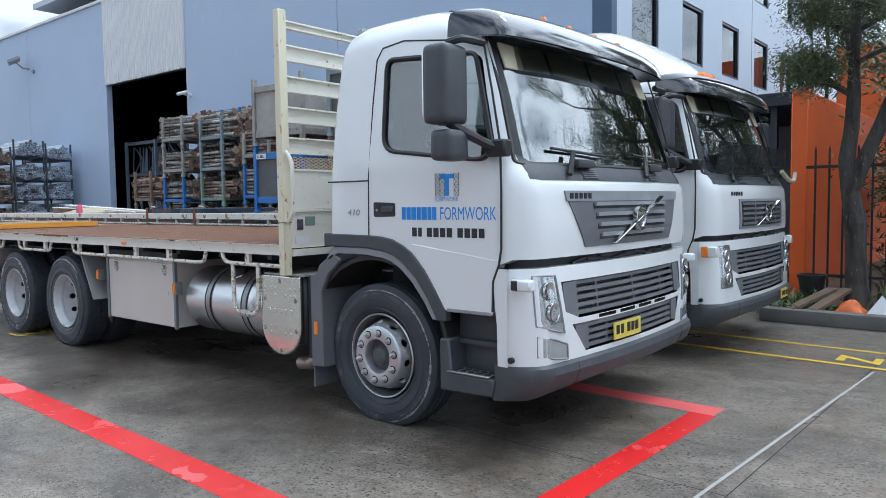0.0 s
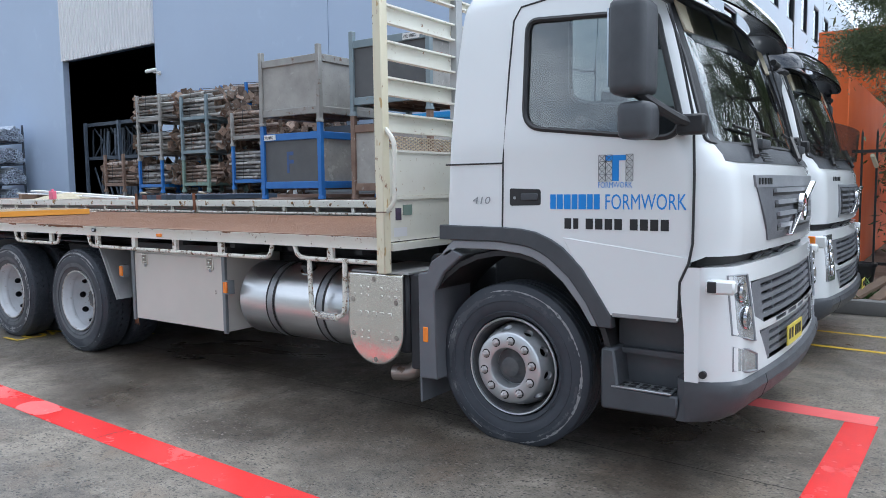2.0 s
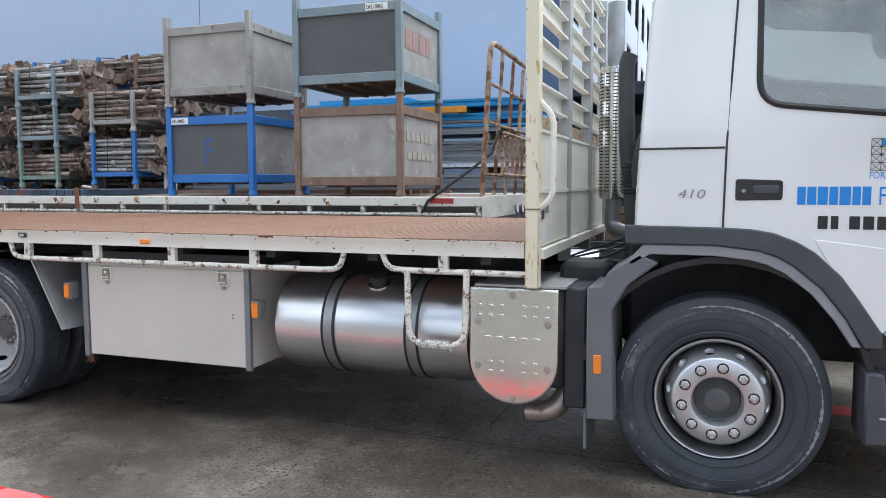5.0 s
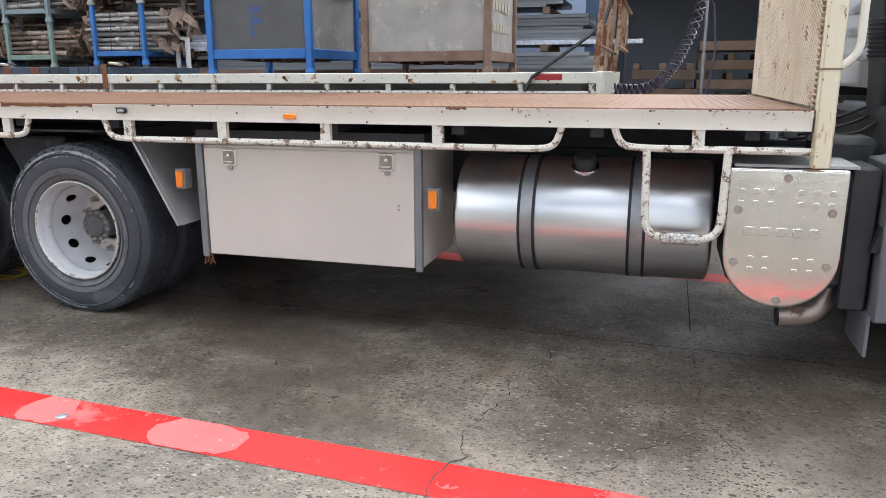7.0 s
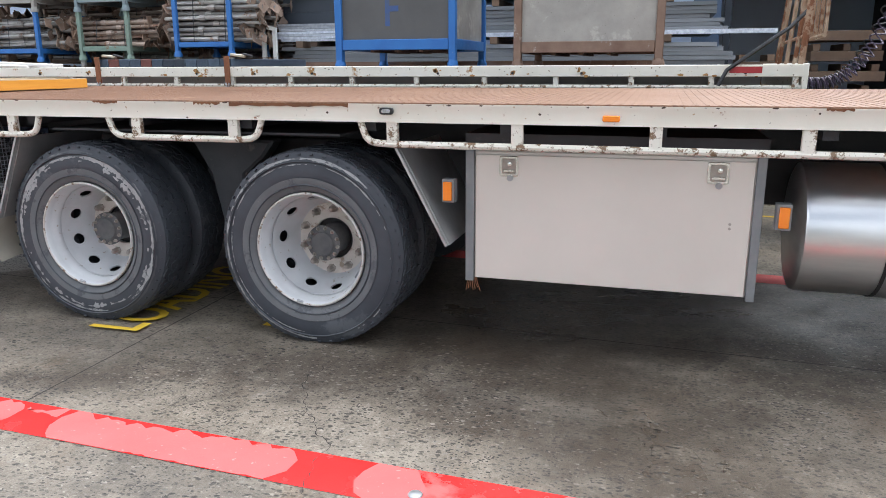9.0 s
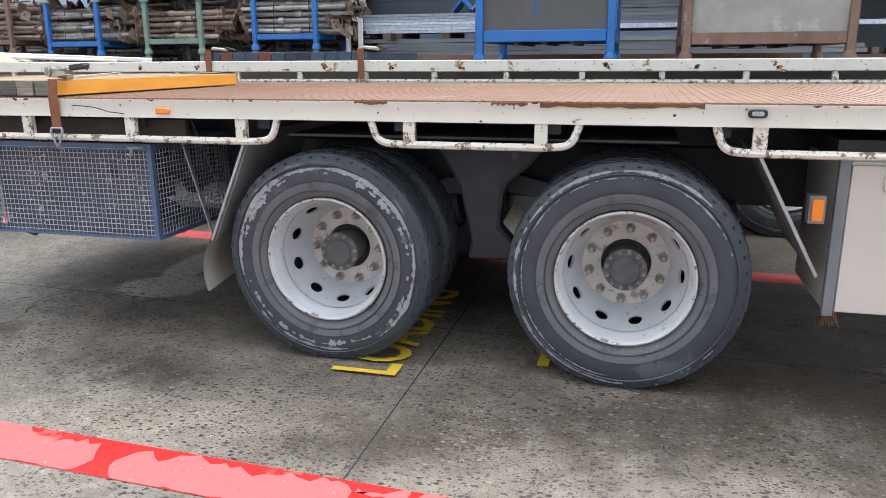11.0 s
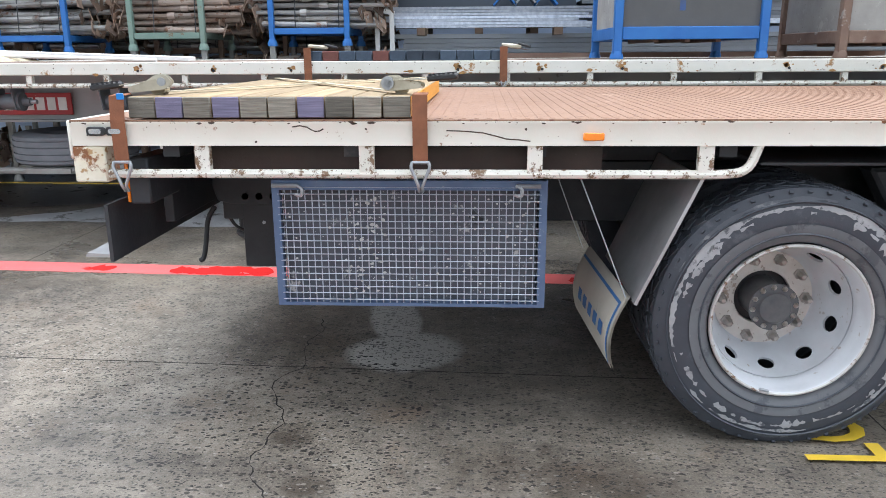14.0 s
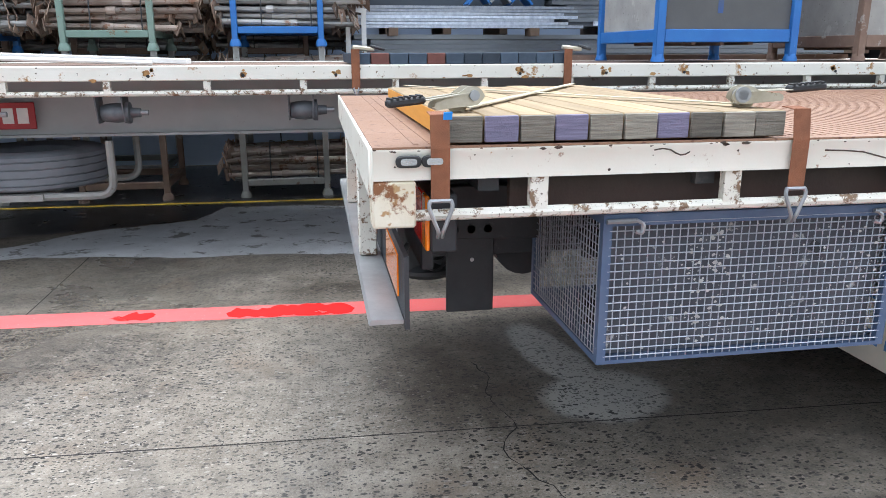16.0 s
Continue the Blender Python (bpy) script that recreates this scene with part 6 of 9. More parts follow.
def patch(c00, c10, c11, c01, off, nu=10, nv=8, th=0.012):
    """A panel that follows the cab's front: corners as (y, z), lifted by off."""
    def at(u, v, o):
        y = (c00[0] * (1 - u) + c10[0] * u) * (1 - v) + (c01[0] * (1 - u) + c11[0] * u) * v
        z = (c00[1] * (1 - u) + c10[1] * u) * (1 - v) + (c01[1] * (1 - u) + c11[1] * u) * v
        return (front_x(y, z) + o, y, z)
    g = G().grid(lambda u, v: at(u, v, off), nu, nv)
    w, o = nv + 1, len(g.v)
    g.grid(lambda u, v: at(u, v, off - th), nu, nv)
    ring = [i * w for i in range(nu + 1)] + [nu * w + j for j in range(1, nv + 1)] + [i * w + nv for i in range(nu - 1, -1, -1)] + [j for j in range(nv - 1, 0, -1)]
    g.f += [(a, b, b + o, a + o) for a, b in zip(ring, ring[1:] + ring[:1])]
    return g


OFFSET = Vector((0, 0, 0))


def cpart(name, g, material, parent, label="", bev=0.0, seg=1, angle=38):
    """A part of a cab, moved to the truck that is being built."""
    me = g if isinstance(g, bpy.types.Mesh) else mesh_of(g, name, bev, seg, angle)
    me.transform(Matrix.Translation(OFFSET))
    return part(name, me, material, parent, label)


def seam(pts, near=True, r=0.0055):
    """A thin dark gap on the cab's side along (x, z)."""
    return G().tube([(x, side_y(z, near) + (-0.0005 if near else 0.0005), z) for x, z in pts], r, 6)


WIN = rounded([(-3.44, 2.49), (-3.435, 1.885), (-2.60, 1.785), (-2.545, 1.86), (-2.70, 2.44)], [0.07, 0.11, 0.09, 0.05, 0.05], 5)


def cab(parent, style):
    """Cab of a forward-control truck; style 1 is the newer face, 2 the older."""
    levels = [0.84, 1.0, 1.2, 1.3, 1.45, 1.55, 1.62, 1.66, 1.70, 1.74, 1.78, 1.9, 2.05, 2.2, 2.35, 2.5, 2.58, 2.62, 2.66, 2.70, 2.74, 2.77, 2.80, 2.82, 2.84, 2.85]
    cut_arch = G().prism([(-4.3, 1.30), (-3.57, 1.30), (-3.36, 1.275), (-3.19, 1.2), (-3.07, 1.09), (-3.0, 0.99), (-2.92, 0.875), (-2.92, 0.6), (-4.3, 0.6)], "y", 2.5, 7.5)
    cut_front = G().prism([(-2.545, 0.6), (-2.545, 1.06), (-2.50, 1.16), (-2.42, 1.195), (-1.8, 1.195), (-1.8, 0.6)], "y", 2.5, 7.5)
    cut_low = G().box(-3.2, -2.4, 2.5, 7.5, 0.6, 0.875)
    cut_win = G().prism(WIN, "y", 2.5, 7.5)
    cut_ws = G().prism([(YC + a, b) for a, b in rounded([(-1.15, 1.765), (1.15, 1.765), (1.06, 2.59), (-1.06, 2.59)], 0.06)], "x", -3.0, -1.7)
    inner = loft([1.26, 1.5, 1.66, 1.74, 1.9, 2.2, 2.5, 2.62, 2.70, 2.76], 0.045)
    me = carve(loft(levels), [cut_arch, cut_front, cut_low, inner, cut_win, cut_ws], "cab_shell", angle=32)
    shell = cpart("cab_shell", me, M_CABW, parent, "white painted steel cab")
    me.materials.append(M_SEAT)
    for p in me.polygons:
        c = p.center - OFFSET
        if 1.25 < c.z < 2.80 and abs(c.y - YC) < lerp(HW, c.z) - 0.035 and lerp(XR, c.z) + 0.035 < c.x < front_x(c.y, c.z) - 0.035:
            p.material_index = 1
    # glass
    def ws(o):
        return lambda u, v: (front_x(YC + (u * 2 - 1) * (1.16 - 0.09 * v), 1.755 + 0.85 * v) - o, YC + (u * 2 - 1) * (1.16 - 0.09 * v), 1.755 + 0.85 * v)
    g = G().grid(ws(0.012), 24, 10).grid(ws(0.018), 24, 10)
    pane = cpart("windscreen", g, M_SCREEN, parent, "raked windscreen mirroring sky and trees")
    pane.visible_shadow = False
    for near in (True, False):
        g = G()
        for o in (0.012, 0.017):
            s_ = 1 if near else -1
            g.add([(x, side_y(z, near) + s_ * o, z) for x, z in WIN], [tuple(range(len(WIN)))])
        o_ = cpart("door_glass", g, M_GLASS, parent, "clear door window")
        o_.visible_shadow = False
        cpart("window_seal", G().tube([(x, side_y(z, near) + (0.004 if near else -0.004), z) for x, z in WIN], 0.016, 6, True), M_BLACK, parent)
    cpart("windscreen_seal", G().tube([(front_x(YC + a, z) - 0.004, YC + a, z) for a, z in rounded([(-1.155, 1.76), (-0.6, 1.76), (0, 1.76), (0.6, 1.76), (1.155, 1.76), (1.11, 2.18), (1.065, 2.595), (0, 2.595), (-1.065, 2.595), (-1.11, 2.18)], 0.03, 3)], 0.018, 6, True), M_BLACK, parent)
    # gaps round the doors
    for near in (True, False):
        cpart("door_gap", seam([(-3.575, 1.31), (-3.568, 1.7), (-3.545, 2.2), (-3.53, 2.50), (-3.49, 2.575), (-3.3, 2.60), (-2.80, 2.53)], near), M_BLACK, parent)
        cpart("door_gap", seam([(-2.545, 0.88), (-2.54, 1.06), (-2.497, 1.16), (-2.478, 1.26), (-2.475, 1.60), (-2.485, 1.88), (-2.56, 2.2), (-2.66, 2.55)], near, 0.007), M_BLACK, parent)
        cpart("panel_gap", seam([(-3.97, 1.69), (-3.575, 1.69)], near), M_BLACK, parent)
        s_ = -1 if near else 1
        y0 = YC + s_ * 1.262
        ya, yb = y0 + s_ * 0.014, y0 - s_ * 0.05
        outer = [(-4.02, 1.325), (-3.57, 1.32), (-3.45, 1.314), (-3.355, 1.298), (-3.26, 1.26), (-3.185, 1.215), (-3.07, 1.105), (-3.0, 1.005), (-2.905, 0.86), (-2.895, 0.79)]
        inn = [(-2.975, 0.79), (-3.05, 0.92), (-3.15, 1.05), (-3.27, 1.15), (-3.34, 1.19), (-3.42, 1.215), (-3.6, 1.235), (-4.02, 1.235)]
        cpart("wheel_arch_trim", G().prism(outer + inn, "y", min(ya, yb), max(ya, yb)), M_GREYP, parent, "dark grey plastic wheel arch", bev=0.006)
        lip = [(-3.93, 1.233), (-3.6, 1.233), (-3.42, 1.213), (-3.34, 1.188), (-3.27, 1.148), (-3.15, 1.048), (-3.05, 0.918), (-2.98, 0.79), (-3.02, 0.79), (-3.09, 0.90), (-3.19, 1.02), (-3.30, 1.11), (-3.38, 1.15), (-3.46, 1.17), (-3.62, 1.185), (-3.90, 1.185), (-3.985, 1.13), (-4.01, 1.15)]
        cpart("arch_lip", G().prism(lip, "y", min(y0, yb), max(y0, yb)), M_SILVP, parent, "lighter grey arch lip", bev=0.004)
        mg = [(-4.2, 1.012), (-4.2, 0.335), (-4.055, 0.34), (-4.075, 0.90), (-4.0, 1.03), (-3.86, 1.14), (-3.95, 1.185), (-4.10, 1.09), (-4.13, 1.02)]
        cpart("rear_mudguard", G().prism(mg, "y", min(y0, y0 - s_ * 0.42), max(y0, y0 - s_ * 0.42)), M_MIDP, parent, "mid grey rear half of the front mudguard", bev=0.008)
        yr = y0 - s_ * 0.2
        cpart("mudflap", G().box(-4.215, -4.20, min(yr - 0.17, yr + 0.17), max(yr - 0.17, yr + 0.17), 0.17, 0.36), M_MIDP, parent)
        cpart("side_reflector", G().box(-4.163, -4.123, min(y0 + s_ * 0.006, y0), max(y0 + s_ * 0.006, y0), 0.575, 0.672), M_AMBER, parent, "amber side reflector", bev=0.003)
        ring = [(-3.57 + 0.68 * math.cos(radians(a)), 0.5 + 0.68 * math.sin(radians(a))) for a in range(12, 169, 12)] + [(-3.57 + 0.65 * math.cos(radians(a)), 0.5 + 0.65 * math.sin(radians(a))) for a in range(168, 11, -12)]
        yq = sorted((y0 - s_ * 0.03, y0 - s_ * 0.5))
        cpart("arch_liner", G().prism(ring, "y", *yq), M_BLACK, parent, "black arch liner")
        # door step and its side box
        yq = sorted((y0 + s_ * 0.006, y0 - s_ * 0.30))
        cpart("step_box", G().prism([(-2.96, 0.68), (-2.96, 0.345), (-2.54, 0.355), (-2.54, 0.468), (-2.86, 0.475), (-2.885, 0.68)], "y", *yq), M_GREYP, parent, "dark grey step housing", bev=0.012)
        yq = sorted((y0 - s_ * 0.16, y0 - s_ * 0.22))
        cpart("step_recess", G().box(-2.92, -2.42, *yq, 0.47, 0.90), M_GREYP, parent, "dark scuffed step recess")
        yq = sorted((y0 - s_ * 0.11, y0 - s_ * 0.17))
        cpart("step_shelf", G().box(-2.90, -2.5, *yq, 0.64, 0.67), M_GREYP, parent)
        yq = sorted((y0 + s_ * 0.010, y0 - s_ * 0.12))
        tread = G().box(-2.90, -2.575, *yq, 0.470, 0.482)
        st = cpart("step_tread", tread, M_STEEL, parent, "punched aluminium step tread", bev=0.004)
        for i in range(5):
            for j in range(2):
                xx = -2.875 + i * 0.062
                yy = yq[0] + 0.025 + j * 0.05
                cpart("tread_hole", G().box(xx, xx + 0.038, yy, yy + 0.028, 0.4825, 0.486), M_BLACK, st)
        yq = sorted((y0 + s_ * 0.004, y0 - s_ * 0.05))
        cpart("door_sill", G().box(-2.90, -2.55, *yq, 0.852, 0.878), M_STEEL, parent, "thin aluminium door sill", bev=0.004)
        # handle
        yq = sorted((y0 + s_ * 0.004, y0 - s_ * 0.02))
        h = cpart("door_handle", G().prism(rounded([(-3.525, 1.445), (-3.525, 1.545), (-3.325, 1.538), (-3.325, 1.448)], 0.015), "y", *yq), M_BLACK, parent, "black recessed door handle", bev=0.003)
        yq = sorted((y0 + s_ * 0.010, y0))
        cpart("pull", G().box(-3.45, -3.34, *yq, 1.475, 1.515), M_GREYP, h, bev=0.008)
        cpart("lock", G().cyl((-3.49, y0 + s_ * 0.003, 1.49), (-3.49, y0 + s_ * 0.008, 1.49), 0.009, 10), M_STEEL, h)
        # mirrors
        ym = y0 + s_ * 0.22
        mi = cpart("mirror", G().box(-2.80, -2.62, ym - 0.115, ym + 0.115, 1.985, 2.44), M_GREYP, parent, "black plastic main mirror", bev=0.05, seg=3)
        cpart("small_mirror", G().box(-2.76, -2.60, ym - 0.10, ym + 0.09, 1.775, 1.955), M_GREYP, mi, bev=0.045, seg=3)
        cpart("mirror_arm", G().tube(arc([(-2.70, ym, 2.45), (-2.62, ym - s_ * 0.04, 2.475), (-2.62, y0 - s_ * 0.03, 2.48)], 0.04), 0.024, 8), M_BLACK, mi)
        cpart("mirror_arm", G().tube(arc([(-2.69, ym, 2.0), (-2.62, ym - s_ * 0.06, 1.94), (-2.52, y0 + s_ * 0.03, 1.86), (-2.44, y0 - s_ * 0.01, 1.85)], 0.05), 0.028, 8), M_BLACK, mi)
        cpart("mirror_hinge", G().box(-2.56, -2.42, min(y0 + s_ * 0.045, y0 - s_ * 0.04), max(y0 + s_ * 0.045, y0 - s_ * 0.04), 1.80, 1.90), M_BLACK, mi, bev=0.012)
        yl = sorted((ym - 0.09, ym + 0.09))
        cpart("mirror_glass", G().box(-2.808, -2.80, *yl, 2.03, 2.40), M_CHROME, mi)
        # marker lamp on the side of the lower front
        if style == 1:
            cpart("side_marker", G().box(-2.41, -2.27, min(y0 + s_ * 0.02, y0 - s_ * 0.05), max(y0 + s_ * 0.02, y0 - s_ * 0.05), 1.015, 1.085), M_CABW, parent, "white side marker housing", bev=0.012)
            cpart("marker_lens", G().box(-2.40, -2.355, min(y0 + s_ * 0.024, y0), max(y0 + s_ * 0.024, y0), 1.022, 1.078), M_BLACK, parent, bev=0.004)
        else:
            cpart("side_marker", G().box(-2.42, -2.27, min(y0 + s_ * 0.02, y0 - s_ * 0.05), max(y0 + s_ * 0.02, y0 - s_ * 0.05), 1.0, 1.10), M_CABW, parent, bev=0.012)
            cpart("marker_lens", G().box(-2.41, -2.35, min(y0 + s_ * 0.026, y0), max(y0 + s_ * 0.026, y0), 1.0, 1.10), M_AMBER, parent, "amber side marker lens", bev=0.006)
        cpart("tow_plug", G().cyl((-2.42, y0 + s_ * 0.002, 0.60), (-2.42, y0 - s_ * 0.02, 0.60), 0.019, 16), M_BLACK, parent)
    # lower front: white shell, dark bumper
    low = [0.556, 0.60, 0.7, 0.8, 0.9, 1.0, 1.08, 1.125, 1.14]
    cuts = [loft([0.5, 0.8, 1.0, 1.2], 0.05, -2.7)]
    cuts.append(G().prism([(3.90, 1.045), (5.74, 1.045), (5.72, 0.84), (5.60, 0.81), (4.06, 0.81), (3.92, 0.86)], "x", -2.6, -1.9))
    cuts.append(G().prism([(3.98, 0.775), (5.66, 0.775), (5.56, 0.595), (4.12, 0.595)], "x", -2.6, -1.9))
    if style == 1:
        for i in range(4):
            cuts.append(G().box(-2.6, -1.9, 4.28 + 0.28 * i, 4.50 + 0.28 * i, 0.783, 0.806))
    me = carve(loft(low, 0.0, -2.49), cuts, "front_shell", angle=32)
    cpart("front_shell", me, M_CABW, parent, "white lower front panel")
    cpart("slot_backing", loft([1.05, 1.1, 1.25], 0.07, -2.6), M_BLACK, parent, "black gap under the bonnet panel")
    for i in range(9):
        y = 4.1 + 0.17 * i
        cpart("slot_detail", G().tube([(front_x(y, 1.16) - 0.05, y, 1.14 + 0.02 * (i % 3)), (front_x(y + 0.15, 1.16) - 0.045, y + 0.15, 1.17 - 0.012 * (i % 2))], 0.012, 6), M_CHASSIS, parent)
    for (yA, yB, zA, zB, n_) in ((3.86, 5.78, 0.815, 1.05, 5), (3.96, 5.68, 0.60, 0.775, 4)):
        ib = [patch((yA, zA), (yB, zA), (yB, zB), (yA, zB), -0.06, 14, 2, 0.02)]
        gr = cpart("air_grille", ib[0], M_BLACK, parent, "dark slatted air grille")
        for k in range(n_):
            z = zA + (zB - zA) * (k + 0.5) / n_
            cpart("slat", patch((yA + 0.13, z - 0.012), (yB - 0.13, z - 0.012), (yB - 0.13, z + 0.012), (yA + 0.13, z + 0.012), -0.012, 14, 1, 0.03), M_MIDP, gr)
        for k in range(3):
            y = yA + 0.45 + 0.5 * k
            cpart("mullion", patch((y - 0.01, zA + 0.01), (y + 0.01, zA + 0.01), (y + 0.01, zB - 0.01), (y - 0.01, zB - 0.01), -0.02, 1, 2, 0.02), M_MIDP, gr)
        for sgn in (-1, 1):
            a, b = (yA + 0.06, yA + 0.20) if sgn < 0 else (yB - 0.20, yB - 0.06)
            cpart("grille_end", patch((a, zA + 0.01), (b, zA), (b, zB - 0.01), (a, zB - 0.015), -0.004, 3, 3, 0.03), M_MIDP, gr)
    bl = [0.345, 0.37, 0.42, 0.50, 0.545, 0.562]
    rings = []
    for z, d in zip(bl, (-0.04, -0.005, 0.028, 0.036, 0.026, 0.004)):
        rings.append([(x + (d if x > -2.45 else 0), y, z + (0.06 * max(0, 1 - (abs(y - YC) / 1.15) ** 2) * (0.4 - z) / 0.055 if z < 0.4 else 0)) for x, y in outline(z, 0.0, -2.56)])
    n = len(rings[0])
    g = G().add([p for r in rings for p in r], [(i * n + j, i * n + (j + 1) % n, (i + 1) * n + (j + 1) % n, (i + 1) * n + j) for i in range(len(rings) - 1) for j in range(n)] + [tuple(range(n))[::-1], tuple((len(rings) - 1) * n + j for j in range(n))])
    cpart("bumper", g, M_GREYP, parent, "scuffed dark grey front bumper", angle=30)
    for yj in (4.00, 5.64):
        cpart("bumper_joint", G().tube([(front_x(yj, z) + o_, yj, z) for z, o_ in ((0.40, 0.012), (0.42, 0.027), (0.50, 0.035), (0.545, 0.025))], 0.003, 5), M_BLACK, parent)
    # lamps
    for m_ in (1, -1):
        def yy(a):
            return YC - a * m_
        if style == 1:
            hl = cpart("headlight", patch((yy(1.155), 0.80), (yy(0.93), 0.735), (yy(0.985), 1.09), (yy(1.155), 1.095), 0.006, 8, 8, 0.03), M_LENS, parent, "clear angular headlight", bev=0.0)
            cpart("lamp_bowl", G().lathe([(0.0, 0), (0.045, 0.006), (0.058, 0.016), (0.062, 0.016), (0.062, 0.0)], Matrix.Translation((front_x(yy(1.03), 0.87) + 0.002, yy(1.03), 0.87)) @ pose(0, 0, 0, 0, 90, 0), 20), M_CHROME, hl)
            cpart("lamp_bowl", G().lathe([(0.0, 0), (0.04, 0.006), (0.052, 0.014), (0.055, 0.014), (0.055, 0.0)], Matrix.Translation((front_x(yy(1.06), 1.0) + 0.004, yy(1.06), 1.0)) @ pose(0, 0, 0, 0, 90, 0), 20), M_CHROME, hl)
            cpart("lamp_bezel", G().tube([(front_x(yy(a), z) + 0.008, yy(a), z) for a, z in ((1.155, 0.80), (1.04, 0.765), (0.93, 0.735), (0.957, 0.91), (0.985, 1.09), (1.07, 1.093), (1.155, 1.095), (1.155, 0.95))], 0.007, 5, True), M_SILVP, hl)
            fg = cpart("fog_light", patch((yy(1.15), 0.615), (yy(0.90), 0.575), (yy(0.905), 0.665), (yy(1.15), 0.735), 0.006, 6, 4, 0.02), M_LENS, parent, "clear fog light")
            cpart("lamp_bezel", G().tube([(front_x(yy(a), z) + 0.006, yy(a), z) for a, z in ((1.15, 0.615), (1.02, 0.59), (0.90, 0.575), (0.905, 0.665), (1.02, 0.705), (1.15, 0.735))], 0.007, 5, True), M_SILVP, fg)
        else:
            hl = cpart("headlight", patch((yy(1.12), 0.70), (yy(0.90), 0.70), (yy(0.92), 1.10), (yy(1.12), 1.10), 0.006, 8, 8, 0.03), M_LENS, parent, "tall clear headlight")
            for z in (0.79, 0.90, 1.01):
                cpart("lamp_bowl", G().lathe([(0.0, 0), (0.04, 0.006), (0.05, 0.014), (0.053, 0.0)], Matrix.Translation((front_x(yy(1.0), z) + 0.004, yy(1.0), z)) @ pose(0, 0, 0, 0, 90, 0), 20), M_CHROME, hl)
    # bonnet grille with slats, a slanting bar and a ring
    if style == 1:
        gp = cpart("bonnet_grille", patch((YC - 0.66, 1.245), (YC + 0.66, 1.245), (YC + 0.86, 1.59), (YC - 0.86, 1.59), 0.007, 18, 8, 0.02), M_MIDP, parent, "dark grey bonnet grille panel")
        cpart("grille_band", patch((YC - 0.85, 1.535), (YC + 0.85, 1.535), (YC + 0.865, 1.60), (YC - 0.865, 1.60), 0.012, 18, 2, 0.02), M_SILVP, gp, "silver-grey name band")
        for i in range(5):
            y = YC - 0.82 + 0.05 * i
            cpart("name_bar", G().box(front_x(y, 1.56) + 0.012, front_x(y, 1.56) + 0.016, y, y + 0.036, 1.55, 1.585), M_BLACK, gp)
        for k in range(4):
            z = 1.30 + 0.066 * k
            w_ = 0.50 + 0.02 * k
            cpart("opening", patch((YC - w_, z - 0.012), (YC + w_, z - 0.012), (YC + w_, z + 0.022), (YC - w_, z + 0.022), 0.009, 14, 1, 0.01), M_BLACK, gp)
            cpart("slat", patch((YC - w_ + 0.01, z + 0.006), (YC + w_ - 0.01, z + 0.006), (YC + w_ - 0.01, z + 0.030), (YC - w_ + 0.01, z + 0.030), 0.024, 14, 1, 0.02), M_SILVP, gp)
        zc, sz = 1.41, 0.15
    else:
        gp = cpart("bonnet_grille", patch((YC - 0.70, 1.24), (YC + 0.70, 1.24), (YC + 0.70, 1.53), (YC - 0.70, 1.53), 0.010, 18, 8, 0.02), M_SILVP, parent, "grey framed bonnet grille")
        cpart("opening", patch((YC - 0.66, 1.265), (YC + 0.66, 1.265), (YC + 0.66, 1.505), (YC - 0.66, 1.505), 0.014, 18, 2, 0.01), M_BLACK, gp)
        for k in range(5):
            z = 1.29 + 0.048 * k
            cpart("slat", patch((YC - 0.66, z - 0.01), (YC + 0.66, z - 0.01), (YC + 0.66, z + 0.012), (YC - 0.66, z + 0.012), 0.024, 16, 1, 0.02), M_MIDP, gp)
        for k in range(3):
            y = YC - 0.35 + 0.35 * k
            cpart("mullion", patch((y - 0.012, 1.265), (y + 0.012, 1.265), (y + 0.012, 1.505), (y - 0.012, 1.505), 0.026, 1, 2, 0.02), M_MIDP, gp)
        for i in range(5):
            y = YC - 0.86 + 0.055 * i
            cpart("name_bar", G().box(front_x(y, 1.58) + 0.002, front_x(y, 1.58) + 0.006, y, y + 0.04, 1.562, 1.60), M_BLACK, gp)
        zc, sz = 1.385, 0.12
    cpart("slanting_bar", G().bar((front_x(YC - 0.34, zc) + 0.04, YC - 0.36, zc - sz), (front_x(YC + 0.34, zc) + 0.045, YC + 0.38, zc + sz), 0.014, 0.034, (1, 0, 0)), M_CHROME, gp, "bright slanting bar", bev=0.004)
    em = Matrix.Translation((front_x(YC, zc) + 0.03, YC, zc)) @ pose(0, 0, 0, 0, 90, 0)
    cpart("ring_badge", G().lathe([(0.058, 0.0), (0.058, 0.026), (0.072, 0.03), (0.084, 0.026), (0.084, 0.0)], em, 28, True).lathe([(0.0, 0.02), (0.058, 0.02), (0.058, 0.0)], em, 28), M_CHROME, gp, "chrome ring badge")
    # dark borders beside and below the windscreen
    for m_ in (-1, 1):
        cpart("pillar_trim", patch((YC + m_ * 1.175, 1.78), (YC + m_ * 1.10, 1.78), (YC + m_ * 1.025, 2.57), (YC + m_ * 1.09, 2.57), 0.004, 4, 10, 0.010), M_BLACK, parent, "black edge of the windscreen")
        cpart("corner_trim", patch((YC + m_ * 1.16, 1.672), (YC + m_ * 1.05, 1.665), (YC + m_ * 1.07, 1.78), (YC + m_ * 1.215, 1.86), 0.007, 6, 6, 0.015), M_GREYP, parent, "dark trim at the foot of the pillar")
